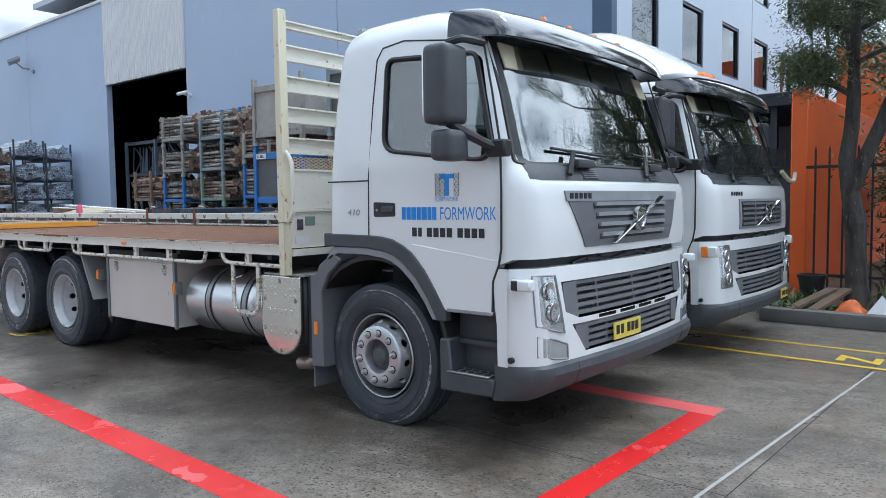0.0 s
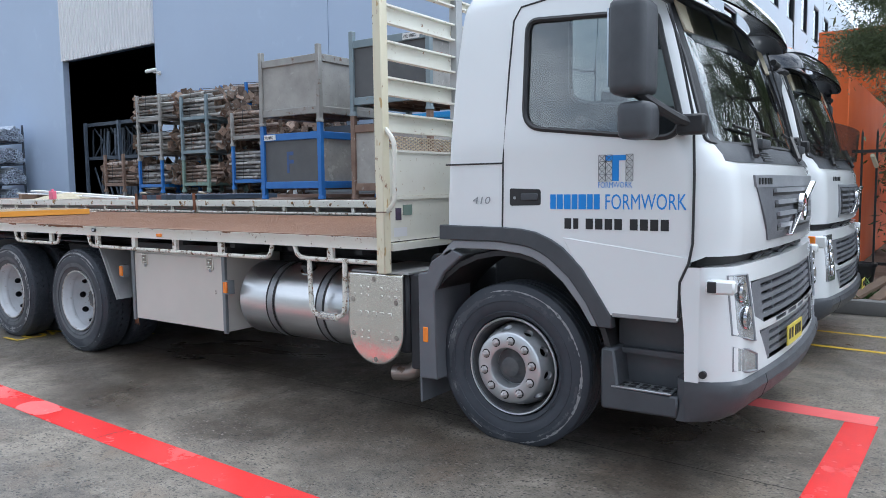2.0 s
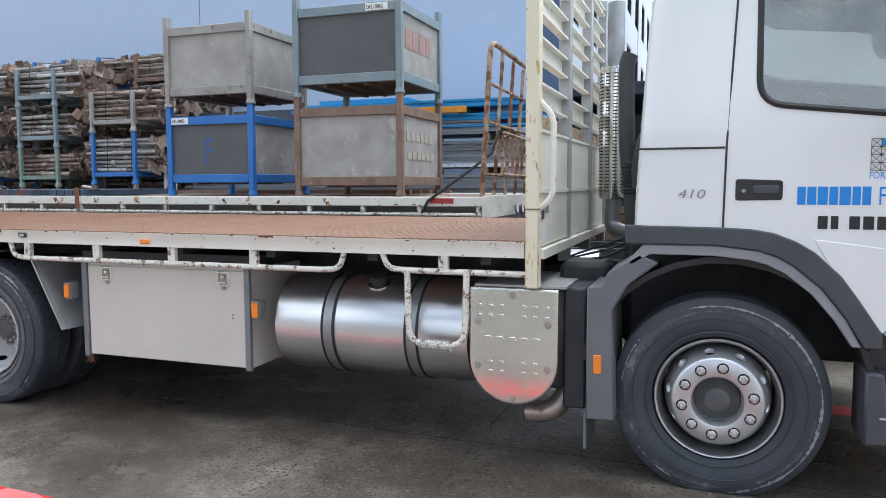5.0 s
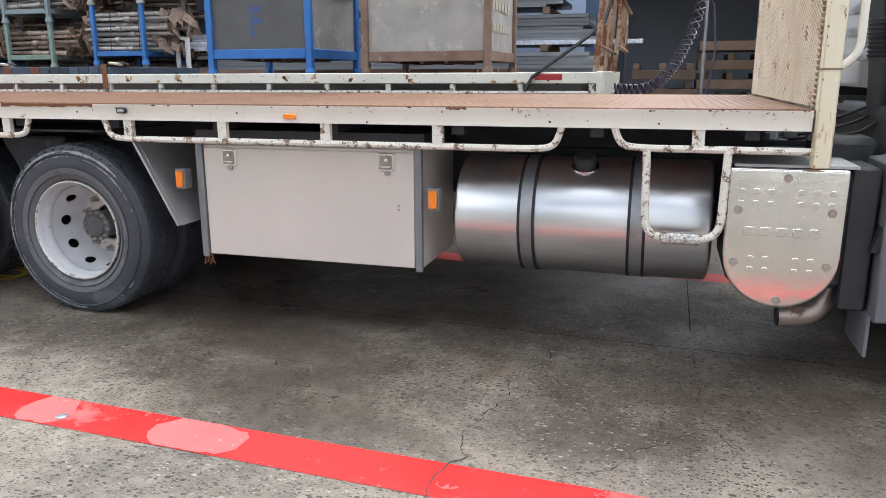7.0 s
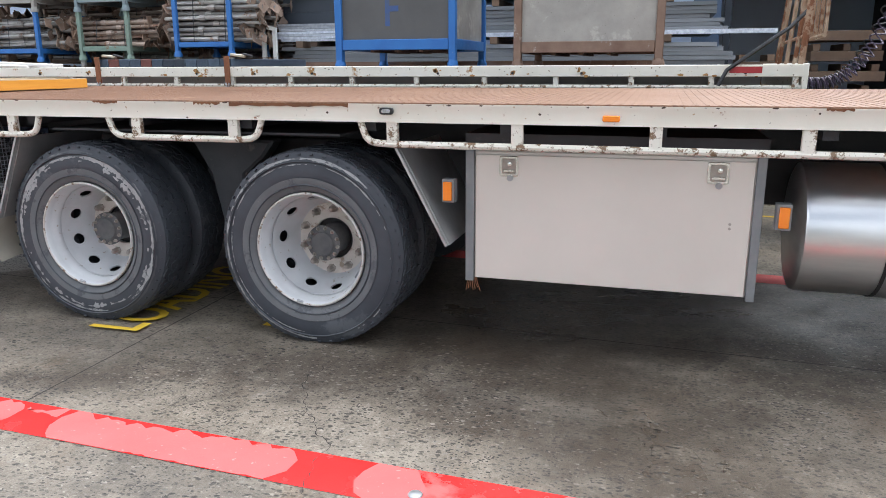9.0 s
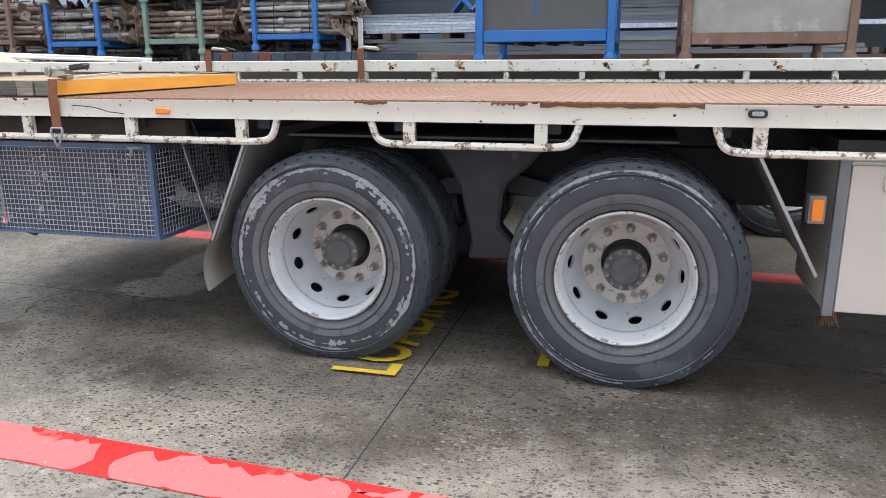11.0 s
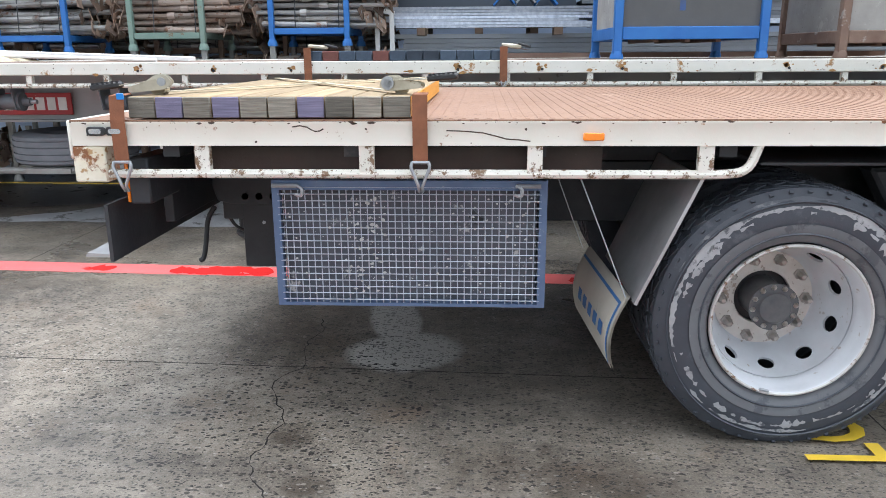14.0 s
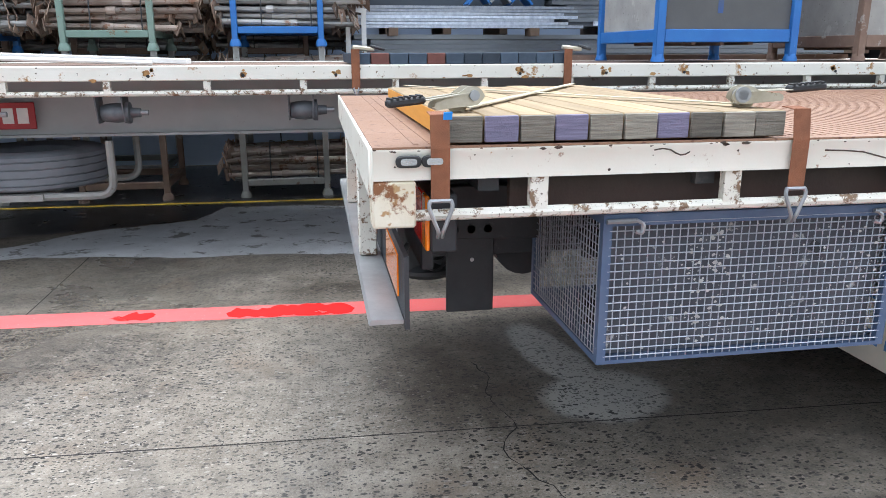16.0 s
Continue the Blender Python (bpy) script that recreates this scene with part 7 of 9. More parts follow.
    # black cowl and wipers below the windscreen
    cpart("cowl", patch((YC - 1.13, 1.665), (YC + 1.13, 1.665), (YC + 1.15, 1.765), (YC - 1.15, 1.765), 0.005, 22, 4, 0.02), M_GREYP, parent, "dark grey cowl under the windscreen")
    for yv in (YC - 0.52, YC + 0.45):
        v = cpart("cowl_vent", patch((yv - 0.09, 1.675), (yv + 0.09, 1.675), (yv + 0.09, 1.735), (yv - 0.09, 1.735), 0.009, 4, 1, 0.01), M_BLACK, parent)
        for k in range(4):
            z = 1.682 + 0.014 * k
            cpart("slat", patch((yv - 0.085, z), (yv + 0.085, z), (yv + 0.085, z + 0.006), (yv - 0.085, z + 0.006), 0.014, 4, 1, 0.008), M_MIDP, v)
    for yv, d in ((YC - 0.78, 1), (YC + 0.28, 1)):
        w_ = cpart("wiper", G().tube([(front_x(yv, 1.70) + 0.03, yv, 1.70), (front_x(yv + 0.16, 1.86) + 0.045, yv + 0.14, 1.85)], 0.017, 6), M_BLACK, parent, "black wiper arm")
        cpart("blade", G().tube([(front_x(yv - 0.1, 1.87) + 0.02, yv - 0.05, 1.865), (front_x(yv + 0.5, 1.83) + 0.02, yv + 0.55, 1.835)], 0.010, 5), M_BLACK, w_)
        cpart("washer_box", G().box(front_x(yv + 0.2, 1.76) + 0.01, front_x(yv + 0.2, 1.76) + 0.07, yv + 0.1, yv + 0.32, 1.745, 1.80), M_GREYP, w_, bev=0.018, seg=2)
    # sun visor
    def vis(o):
        def f(u, v):
            s_ = u * 2 - 1
            y = YC + 1.235 * math.sin(s_ * 1.45) / math.sin(1.45)
            end = max(0.0, (abs(s_) - 0.80) / 0.20)
            xt = -2.70 - 0.10 * s_ * s_ - 0.05 * end
            xb = xt + 0.29 - 0.06 * s_ * s_ - 0.26 * end ** 1.4
            zt, zb = 2.745 - 0.05 * abs(s_) ** 3, 2.525 + 0.03 * end
            t = v
            return (xt + (xb - xt) * math.sin(t * 1.5) + o * 0.7, y, zt + (zb - zt) * (1 - math.cos(t * 1.5)) / 0.93 + o * 0.5)
        return f
    cpart("sun_visor", G().grid(vis(0.0), 40, 8).grid(vis(-0.012), 40, 8), M_SMOKE, parent, "smoked dark sun visor over the windscreen", angle=60)
    if style == 2:
        cpart("visor_cap", G().grid(lambda u, v: Vector(vis(0.012)(u, v * 0.5)), 40, 4).grid(lambda u, v: Vector(vis(0.002)(u, v * 0.5)), 40, 4), M_SILVP, parent, "grey upper half of the visor", angle=60)
    for y in (-0.5, -0.16, 0.22, 0.6):
        cpart("roof_marker", G().lathe([(0.028, 0.0), (0.028, 0.012), (0.018, 0.028), (0.0, 0.032)], Matrix.Translation((-2.655, YC + y, 2.738)), 12), M_AMBER, parent, "amber roof marker lamp")
    # inside
    cpart("dashboard", G().box(-2.78, -2.42, YC - 1.12, YC + 1.12, 1.26, 1.70).box(-2.95, -2.6, YC - 0.35, YC + 0.2, 1.26, 1.6), M_BLACK, parent, "black dashboard", bev=0.05, seg=2)
    for yv in (YC - 0.62, YC + 0.62):
        sx = cpart("seat", G().box(-3.72, -3.20, yv - 0.26, yv + 0.26, 1.30, 1.52), M_SEAT, parent, "grey cloth seat", bev=0.05, seg=2)
        cpart("backrest", G().obox(pose(-3.70, yv, 1.85, 0, -10, 0), 0.16, 0.5, 0.70), M_SEAT, sx, bev=0.05, seg=2)
        cpart("headrest", G().obox(pose(-3.78, yv, 2.30, 0, -8, 0), 0.10, 0.3, 0.22), M_SEAT, sx, bev=0.04, seg=2)
    cpart("steering_wheel", G().tube([Matrix.Translation((-2.98, YC - 0.62, 1.78)) @ pose(0, 0, 0, 0, 28, 0) @ Vector((0.22 * math.cos(a), 0.22 * math.sin(a), 0)) for a in [6.2832 * k / 28 for k in range(28)]], 0.017, 8, True), M_BLACK, parent, "black steering wheel")
    for yv in (-0.78, -0.26, 0.26, 0.78):
        cpart("inner_visor", G().obox(pose(-2.635, YC + yv, 2.44, 0, 70, 0), 0.17, 0.48, 0.012), M_BLIND, parent, "beige sun blind")
    # pressed lower half of each door
    for near in (True, False):
        s_ = -1 if near else 1
        yq = sorted((YC + s_ * 1.2655, YC + s_ * 1.255))
        cpart("door_pressing", G().prism([(-3.19, 1.272), (-2.492, 1.187), (-2.543, 1.07), (-2.545, 0.862), (-2.935, 0.862), (-3.06, 1.05)], "y", *yq), M_CABW, parent, bev=0.0025)
    # rear wall ribs
    for k in range(7):
        z = 1.46 + 0.15 * k
        xr_ = lerp(XR, z + 0.04)
        for ya_ in (YC - 1.14, YC + 0.35):
            cpart("rear_rib", G().box(xr_ - 0.009, xr_ + 0.02, ya_ + 0.04, ya_ + 0.75, z, z + 0.06), M_CABW, parent, bev=0.008, seg=2)
    return shell


def hub_nuts(n, r, h, rn, mm, off=0.0):
    g = G()
    for k in range(n):
        a = 6.2832 * k / n + off
        g.lathe([(rn * 1.35, 0.0), (rn * 1.35, 0.006), (rn, 0.010), (rn, h), (rn * 0.5, h + 0.012), (0, h + 0.012)], mm @ Matrix.Translation((r * math.cos(a), r * math.sin(a), 0)), 6)
    return g


def nuts(wh, r, h, rn, mm, material=M_NUT):
    """Ten nuts round a wheel, each an object on one mesh."""
    me = mesh_of(hub_nuts(1, 0.0, h, rn, Matrix.Identity(4)), "wheel_nut")
    me.materials.append(material)
    for k in range(10):
        a = 6.2832 * k / 10
        o = new("wheel_nut", me)
        o.parent = wh
        o.matrix_basis = mm @ Matrix.Translation((r * math.cos(a), r * math.sin(a), 0))


def wall_z(r, R, w):
    """How far a tyre's side wall stands out at a radius."""
    return w / 2 * lerp([(0.309, 0.80), (0.357, 0.97), (0.402, 1.0), (R - 0.055, 0.96), (R - 0.022, 0.88), (R, 0.80)], r)


def scuffs(wh, tm, w, R, r_mid, half, gate, seed, material, label):
    """Chalky kerb scuffs on a tyre's outer wall: a band that frays, widens and breaks off round the wheel."""
    n, g = 260, G()
    ring = []
    for i in range(n):
        a = 6.2832 * i / n
        c, s_ = math.cos(a), math.sin(a)
        broad = noise.noise((c * 1.3 + seed, s_ * 1.3, 0.3))
        mid = noise.noise((c * 6 + seed, s_ * 6, 1.7))
        fine_ = noise.noise((c * 26 + seed, s_ * 26, 4.1))
        width = half * (0.55 + 1.3 * broad + 0.7 * mid + 0.7 * fine_) - gate
        r_ = r_mid + half * 0.5 * noise.noise((c * 2.2, s_ * 2.2, seed * 1.7))
        if width < 0.0008:
            ring.append(None)
            continue
        lo, hi = r_ - width * (1.0 + 0.5 * fine_), r_ + width * (0.6 + 0.3 * mid)
        row = []
        for k in range(4):
            r = lo + (hi - lo) * k / 3
            row.append(tm @ Vector((r * c, r * s_, wall_z(r, R, w) + 0.0018)))
        ring.append(row)
    for i in range(n):
        p, q = ring[i], ring[(i + 1) % n]
        if p and q:
            g.add(p + q, [(k, k + 1, 5 + k, 4 + k) for k in range(3)])
    if g.v:
        part("chalk_scuff", flat_foot(g), material, wh, label, angle=60)["kind"] = "stuff"


def flat_foot(g, z=0.0, cx=0.0, hub=0.5):
    """Presses a tyre flat where it meets the ground, with a slight bulge."""
    g.v = [(x, y, z + 0.0015) if zz < z + 0.0015 else (x, y, zz) for x, y, zz in g.v]
    return g




def wheel(parent, x, yface, zc, kind, near=True, R=0.522, spin=0.0, chalk=False):
    """A wheel whose outer face is at yface. kind: front, rear (a dual pair)."""
    s_ = -1 if near else 1
    # the lathe's z axis points outwards
    m = Matrix.Translation((x, yface, zc)) @ (pose(0, 0, 0, 90, 0, 0) if near else pose(0, 0, 0, -90, 0, 0)) @ pose(0, 0, 0, 0, 0, spin)
    w, rim = 0.29, 0.297
    if kind == "front":
        rim_m = m
        m = m @ Matrix.Translation((0, 0, 0.025))
        disc = G().lathe([(0.256, -0.17), (0.252, -0.115), (0.246, -0.09), (0.236, -0.07), (0.217, 0.004), (0.211, 0.012), (0.202, 0.017), (0.134, 0.022), (0.122, 0.018), (0.116, 0.006), (0.113, -0.06), (0.0, -0.06), (0.0, -0.075), (0.12, -0.085), (0.20, -0.015), (0.222, -0.09), (0.24, -0.17)], m, 60, False)
        cut = []
        for k in range(10):
            a = 6.2832 * k / 10 + 0.31
            p0 = m @ Vector((0.20 * math.cos(a), 0.20 * math.sin(a), -0.05))
            p1 = m @ Vector((0.30 * math.cos(a), 0.30 * math.sin(a), -0.06))
            cut.append(G().cyl(p0, p1, 0.029, 12))
        me = carve(disc, cut, "wheel_disc")
        wh = part("wheel", me, M_RIMF, parent, "satin aluminium front wheel")
        part("rim", G().lathe([(0.262, -0.22), (0.270, -0.06), (0.279, -0.022), (0.287, -0.012), (0.288, -0.03), (0.277, -0.07), (0.272, -0.22)], rim_m, 60, True), M_HUB, wh, "dusty dark rim well")
        part("rim_lip", G().lathe([(0.284, -0.014), (0.288, -0.002), (0.294, 0.0), (0.299, -0.006), (0.296, -0.024), (0.288, -0.026)], rim_m, 60, True), M_RIMF, wh, "thin bright rim lip")
        me = mesh_of(G().lathe([(0.0, 0.0), (0.028, 0.0), (0.028, 0.003), (0.0, 0.003)], Matrix.Identity(4), 14), "nut_recess")
        me.materials.append(M_BLACK)
        for k in range(10):
            a = 6.2832 * k / 10
            o = new("nut_recess", me)
            o.parent = wh
            o.matrix_basis = m @ Matrix.Translation((0.166 * math.cos(a), 0.166 * math.sin(a), 0.0185))
        nuts(wh, 0.166, 0.026, 0.0165, m @ Matrix.Translation((0, 0, 0.020)), M_NUTB)
        part("hub", G().lathe([(0.112, -0.06), (0.104, -0.045), (0.085, -0.038), (0.066, -0.02), (0.06, -0.006), (0.045, 0.0), (0.0, 0.002)], m, 24), M_HUB, wh, "grimy black hub")
        part("brake_drum", G().lathe([(0.0, -0.125), (0.228, -0.125), (0.228, -0.36), (0.0, -0.36)], m, 32), M_BLACK, wh)
        tm = rim_m @ Matrix.Translation((0, 0, -0.130))
        part("tyre", flat_foot(G().lathe(tyre_profile(R, w, rim), tm, 96, True)), M_TYRE, wh, "dusty worn truck tyre", angle=30)
        part("sidewall_rib", G().tube([tm @ Vector((0.402 * math.cos(a), 0.402 * math.sin(a), w / 2 * 1.0)) for a in [6.2832 * k / 72 for k in range(72)]], 0.003, 4, True).tube([tm @ Vector((0.335 * math.cos(a), 0.335 * math.sin(a), w / 2 * 0.985)) for a in [6.2832 * k / 72 for k in range(72)]], 0.004, 4, True), M_TYRE, wh)
        scuffs(wh, tm, w, R, 0.440, 0.022, 0.004, 3.1, M_SCUFFS, "faint grey scuffs on the sidewall")
        scuffs(wh, tm, w, R, 0.462, 0.008, 0.002, 7.7, M_CHALK, "pale chalk rubbed on the shoulder")
        return wh
    # rear: deep dished wheel, outer of a pair, with hand holes in the cone of its disc
    prof = [(0.262, -0.100), (0.259, -0.135), (0.253, -0.160), (0.234, -0.212), (0.216, -0.258), (0.206, -0.282), (0.194, -0.296), (0.182, -0.300), (0.118, -0.302), (0.112, -0.306), (0.112, -0.318), (0.186, -0.316), (0.212, -0.300), (0.226, -0.262), (0.244, -0.215), (0.264, -0.155), (0.270, -0.110)]
    cut = []
    for k in range(10):
        a = 6.2832 * k / 10 + 0.314
        c_ = Vector((0.241, -0.190))
        n_ = Vector((0.93, -0.37))
        ends = [c_ - n_ * 0.05, c_ + n_ * 0.06]
        p0, p1 = [m @ Vector((q.x * math.cos(a), q.x * math.sin(a), q.y)) for q in ends]
        cut.append(G().cyl(p0, p1, 0.032, 16))
    me = carve(G().lathe(prof, m, 80, True), cut, "wheel_disc")
    wh = part("wheel", me, M_RIM, parent, "silver painted steel rear wheel")
    part("rim", G().lathe([(0.270, -0.115), (0.264, -0.098), (0.266, -0.066), (0.274, -0.052), (0.276, -0.034), (0.281, -0.016), (0.284, -0.004), (0.288, 0.0), (0.293, -0.001), (0.296, -0.007), (0.294, -0.018), (0.290, -0.028), (0.284, -0.05), (0.278, -0.115)], m, 80, True), M_RIM, wh)
    part("rim_lip", G().lathe([(0.2835, -0.004), (0.288, 0.0012), (0.2935, 0.0004), (0.297, -0.007), (0.295, -0.012), (0.291, -0.004), (0.287, -0.003)], m, 80, True), M_LIP, wh, "worn rim edge with rust chips")
    part("balance_weight", G().obox(m @ pose(0, 0, 0, 0, 0, -104 - spin) @ pose(0.281, 0, -0.004), 0.010, 0.036, 0.012), M_STEEL, wh, bev=0.003)
    # same paint as the cone; the lighting difference is put into its cream colour
    part("flange", G().lathe([(0.111, -0.312), (0.111, -0.297), (0.114, -0.293), (0.186, -0.291), (0.195, -0.293), (0.200, -0.300), (0.200, -0.312)], m, 64, True), M_FLANGE_LIT, wh, "dusty mounting flange, rim paint tinted cream for its lighting")
    nuts(wh, 0.1675, 0.038, 0.0175, m @ Matrix.Translation((0, 0, -0.291)))
    part("hub_recess", G().lathe([(0.0, -0.345), (0.118, -0.345), (0.118, -0.312), (0.114, -0.312), (0.112, -0.335), (0.0, -0.335)], m, 40), M_BLACK, wh, "dark gap round the hub")
    part("hub", G().lathe([(0.083, -0.335), (0.080, -0.185), (0.095, -0.182), (0.095, -0.168), (0.070, -0.165), (0.064, -0.160), (0.060, -0.152), (0.050, -0.150), (0.0, -0.150)], m, 36), M_HUB, wh, "grimy black hub")
    part("hub_bolts", hub_nuts(12, 0.082, 0.008, 0.0085, m @ Matrix.Translation((0, 0, -0.170)), 0.1), M_NUT, wh)["kind"] = "stuff"
    part("brake_drum", G().lathe([(0.0, -0.36), (0.205, -0.36), (0.205, -0.7), (0.0, -0.7)], m, 24), M_BLACK, wh)
    for k, off in enumerate((-0.135, -0.135 - 0.335)):
        tm = m @ Matrix.Translation((0, 0, off))
        part("tyre", flat_foot(G().lathe(tyre_profile(R - 0.006, w, rim), tm, 96, True)), M_TYRE, wh, "dusty block-tread truck tyre", angle=30)
        g = G()
        for i in range(46):
            for j in range(5):
                a = 6.2832 * (i + 0.5 * (j % 2)) / 46
                zc_ = (-0.29 + 0.145 * j) * w
                g.obox(tm @ pose(0, 0, 0, 0, 0, math.degrees(a)) @ pose(R - (0.016 if j in (0, 4) else 0.012), 0, zc_, 22 if j % 2 else -22, 0, 0), 0.022, 0.050, 0.036)
            for e_ in (-1, 1):
                a = 6.2832 * (i + 0.25) / 46
                g.obox(tm @ pose(0, 0, 0, 0, 0, math.degrees(a)) @ pose(R - 0.024, 0, e_ * w * 0.452, 0, e_ * 40, 0), 0.009, 0.014, 0.008)
        part("tread_pattern", flat_foot(g), M_TYRE, wh, "worn tread blocks")["kind"] = "stuff"
        part("sidewall_rib", G().tube([tm @ Vector((0.452 * math.cos(a), 0.452 * math.sin(a), w / 2 * 0.99)) for a in [6.2832 * q / 72 for q in range(72)]], 0.004, 4, True).tube([tm @ Vector((0.335 * math.cos(a), 0.335 * math.sin(a), w / 2 * 0.985)) for a in [6.2832 * q / 72 for q in range(72)]], 0.004, 4, True), M_TYRE, wh)
    tm = m @ Matrix.Translation((0, 0, -0.135))
    if chalk:
        scuffs(wh, tm, w, R, 0.436, 0.010, -0.002, 1.3, M_CHALK, "white chalky scuffs round the sidewall")
        scuffs(wh, tm, w, R, 0.412, 0.024, 0.010, 5.9, M_CHALK, "white chalky scuffs round the sidewall")
        scuffs(wh, tm, w, R, 0.462, 0.010, 0.001, 2.6, M_SCUFFS, "grey scuffs on the shoulder")
    else:
        scuffs(wh, tm, w, R, 0.438, 0.005, 0.0008, 4.4 + x, M_CHALK, "thin white scuff round the sidewall")
        scuffs(wh, tm, w, R, 0.466, 0.008, 0.002, 8.2 + x, M_CHALK, "pale scuffs on the shoulder")
    part("dust_band", G().lathe([(0.300, w / 2 * 0.80 - 0.133), (0.318, w / 2 * 0.905 - 0.1325), (0.345, w / 2 * 0.975 - 0.1325), (0.372, w / 2 * 0.99 - 0.1325)], m, 72, False, False), M_DUSTB, wh, "brake dust round the bead", angle=60)
    part("inner_rim", G().lathe([(0.225, -0.33), (0.29, -0.33), (0.29, -0.60), (0.225, -0.60)], m, 40, True), M_BLACK, wh)
    return wh


truck = thing("flatbed_truck", (-7.2, YC, 0), "white forward-control truck with a cream flat deck", "truck")
cab(truck, 1)
wheel(truck, -3.575, 3.655, 0.472, "front", R=0.507, spin=10.5)
wheel(truck, -3.575, 2 * YC - 3.655, 0.472, "front", False, R=0.507)
for x, sp_ in ((-8.382, 13.5), (-9.740, 0.5)):
    wheel(truck, x, 3.597, 0.495, "rear", True, R=0.510, spin=sp_, chalk=x < -9)
    wheel(truck, x, 2 * YC - 3.597, 0.495, "rear", False, R=0.510, spin=sp_)

def fit_text(body, x0, x1, z, h, depth=0.0004):
    """Letters between x0 and x1 on the near door, h high."""
    me = text_mesh(body, 1.0, 0.0, Matrix.Identity(4), 0.0)
    lo = [min(v.co[k] for v in me.vertices) for k in (0, 1)]
    hi = [max(v.co[k] for v in me.vertices) for k in (0, 1)]
    me.transform(facing("-y", x0, YD, z) @ Matrix.Diagonal(((x1 - x0) / (hi[0] - lo[0]), h / (hi[1] - lo[1]), 1, 1)) @ Matrix.Translation((-lo[0], -lo[1], depth)))
    return me


# writing on the door: sign lettering, with bars for the firm's name and number
YD = YC - 1.262 - 0.0012
sg = part("door_sign", G().box(-2.94, -2.828, YD - 0.001, YD, 1.685, 1.713).box(-2.902, -2.866, YD - 0.001, YD, 1.578, 1.685), M_LTBLUE, truck, "blue letter in a lattice tower sign")
sl = G()
for i in range(4):
    for sx in (-2.979, -2.941, -2.828, -2.866 + 0.0765):
        if sx > -2.80:
            continue
        x0, x1 = (sx, sx + 0.038)
        z0, z1 = 1.578 + 0.0345 * i, 1.578 + 0.0345 * (i + 1)
        for a, b in (((x0, z0), (x1, z0)), ((x0, z1), (x1, z1)), ((x0, z0), (x0, z1)), ((x1, z0), (x1, z1)), ((x0, z0), (x1, z1)), ((x0, z1), (x1, z0))):
            sl.bar((a[0], YD, a[1]), (b[0], YD, b[1]), 0.002, 0.0022, (0, 1, 0))
part("sign_lattice", sl, M_GREYP, sg)["kind"] = "stuff"
part("sign_lettering", fit_text("FORMWORK", -2.982, -2.793, 1.543, 0.030), M_LTBLUE, sg)
x = -3.265
for w_ in (0.034, 0.036, 0.040, 0.034, 0.044, 0.032, 0.034):
    part("name_bar", G().box(x, x + w_, YD - 0.001, YD, 1.428, 1.509), M_LTBLUE, sg)
    x += w_ + 0.0065
part("sign_lettering", fit_text("FORMWORK", -2.940, -2.511, 1.428, 0.081), M_LTBLUE, sg)
x = -3.178
for w_ in (0.040, 0.030, 0, 0.042, 0.042, 0.042, 0.042, 0, 0.042, 0.042, 0.042, 0.042):
    if w_:
        part("number_bar", G().box(x, x + w_, YD - 0.001, YD, 1.320, 1.378), M_INK, sg)
    x += (w_ or 0.018) + 0.0125
mn = fit_text("410", -3.782, -3.660, 1.455, 0.042, 0.002)
mn.transform(Matrix(((1, 0, 0.25, -0.25 * 1.455), (0, 1, 0, 0), (0, 0, 1, 0), (0, 0, 0, 1))))
part("model_number", mn, M_SILVP, truck, "chrome model number")
pl = part("number_plate", patch((4.42, 0.618), (4.80, 0.618), (4.80, 0.730), (4.42, 0.730), 0.03, 4, 2, 0.008), M_YPLATE, truck, "yellow number plate")
for y in (4.445, 4.505, 4.595, 4.655, 4.715):
    xx = front_x(y, 0.68) + 0.0305
    part("plate_bar", G().box(xx, xx + 0.002, y, y + 0.045, 0.650, 0.712), M_INK, pl)
part("bull_light", G().lathe([(0.02, 0.0), (0.024, 0.02), (0.018, 0.04), (0.0, 0.046)], pose(-3.3, 4.15, 2.845), 10), M_BLACK, truck)
part("aerial_base", G().lathe([(0.018, 0), (0.008, 0.03), (0.003, 0.07), (0, 0.07)], pose(-3.25, 4.45, 2.85), 8), M_BLACK, truck)

# deck
DX_R, DX_F, DZ = -12.33, -4.50, 1.232
part("deck_plate", G().box(DX_R + 0.002, DX_F, SIDE + 0.012, 6.085, DZ - 0.012, DZ), M_DECK, truck, "rust-brown steel deck plate")
g = G()
x = DX_R + 0.12
k = 0
while x < DX_F - 0.02:
    g.box(x, x + 0.016, SIDE + 0.09, 6.0, DZ, DZ + 0.0016)
    x += 0.045
part("deck_ribs", g, M_DECK, truck, "ribbed tread of the deck")["kind"] = "stuff"
part("side_rail", G().prism([(SIDE, 1.146), (SIDE + 0.05, 1.146), (SIDE + 0.05, 1.156), (SIDE + 0.01, 1.156), (SIDE + 0.01, 1.222), (SIDE + 0.06, 1.222), (SIDE + 0.06, 1.230), (SIDE - 0.004, 1.230), (SIDE - 0.004, 1.222), (SIDE, 1.216)], "x", DX_R, DX_F - 0.02), M_CREAM, truck, "cream deck side rail with rust chips")
part("side_rail", G().box(DX_R, DX_F - 0.02, 6.085, 6.10, 1.134, 1.23), M_CREAM, truck)
part("rear_rail", G().box(DX_R - 0.012, DX_R, SIDE - 0.004, 6.10, 1.10, 1.236), M_CREAM, truck, "cream rear rail", bev=0.004)
part("edge_strip", G().box(DX_R, DX_F - 0.03, SIDE - 0.002, SIDE + 0.012, 1.2305, 1.2365), M_DECK, truck, "rusty deck edge")
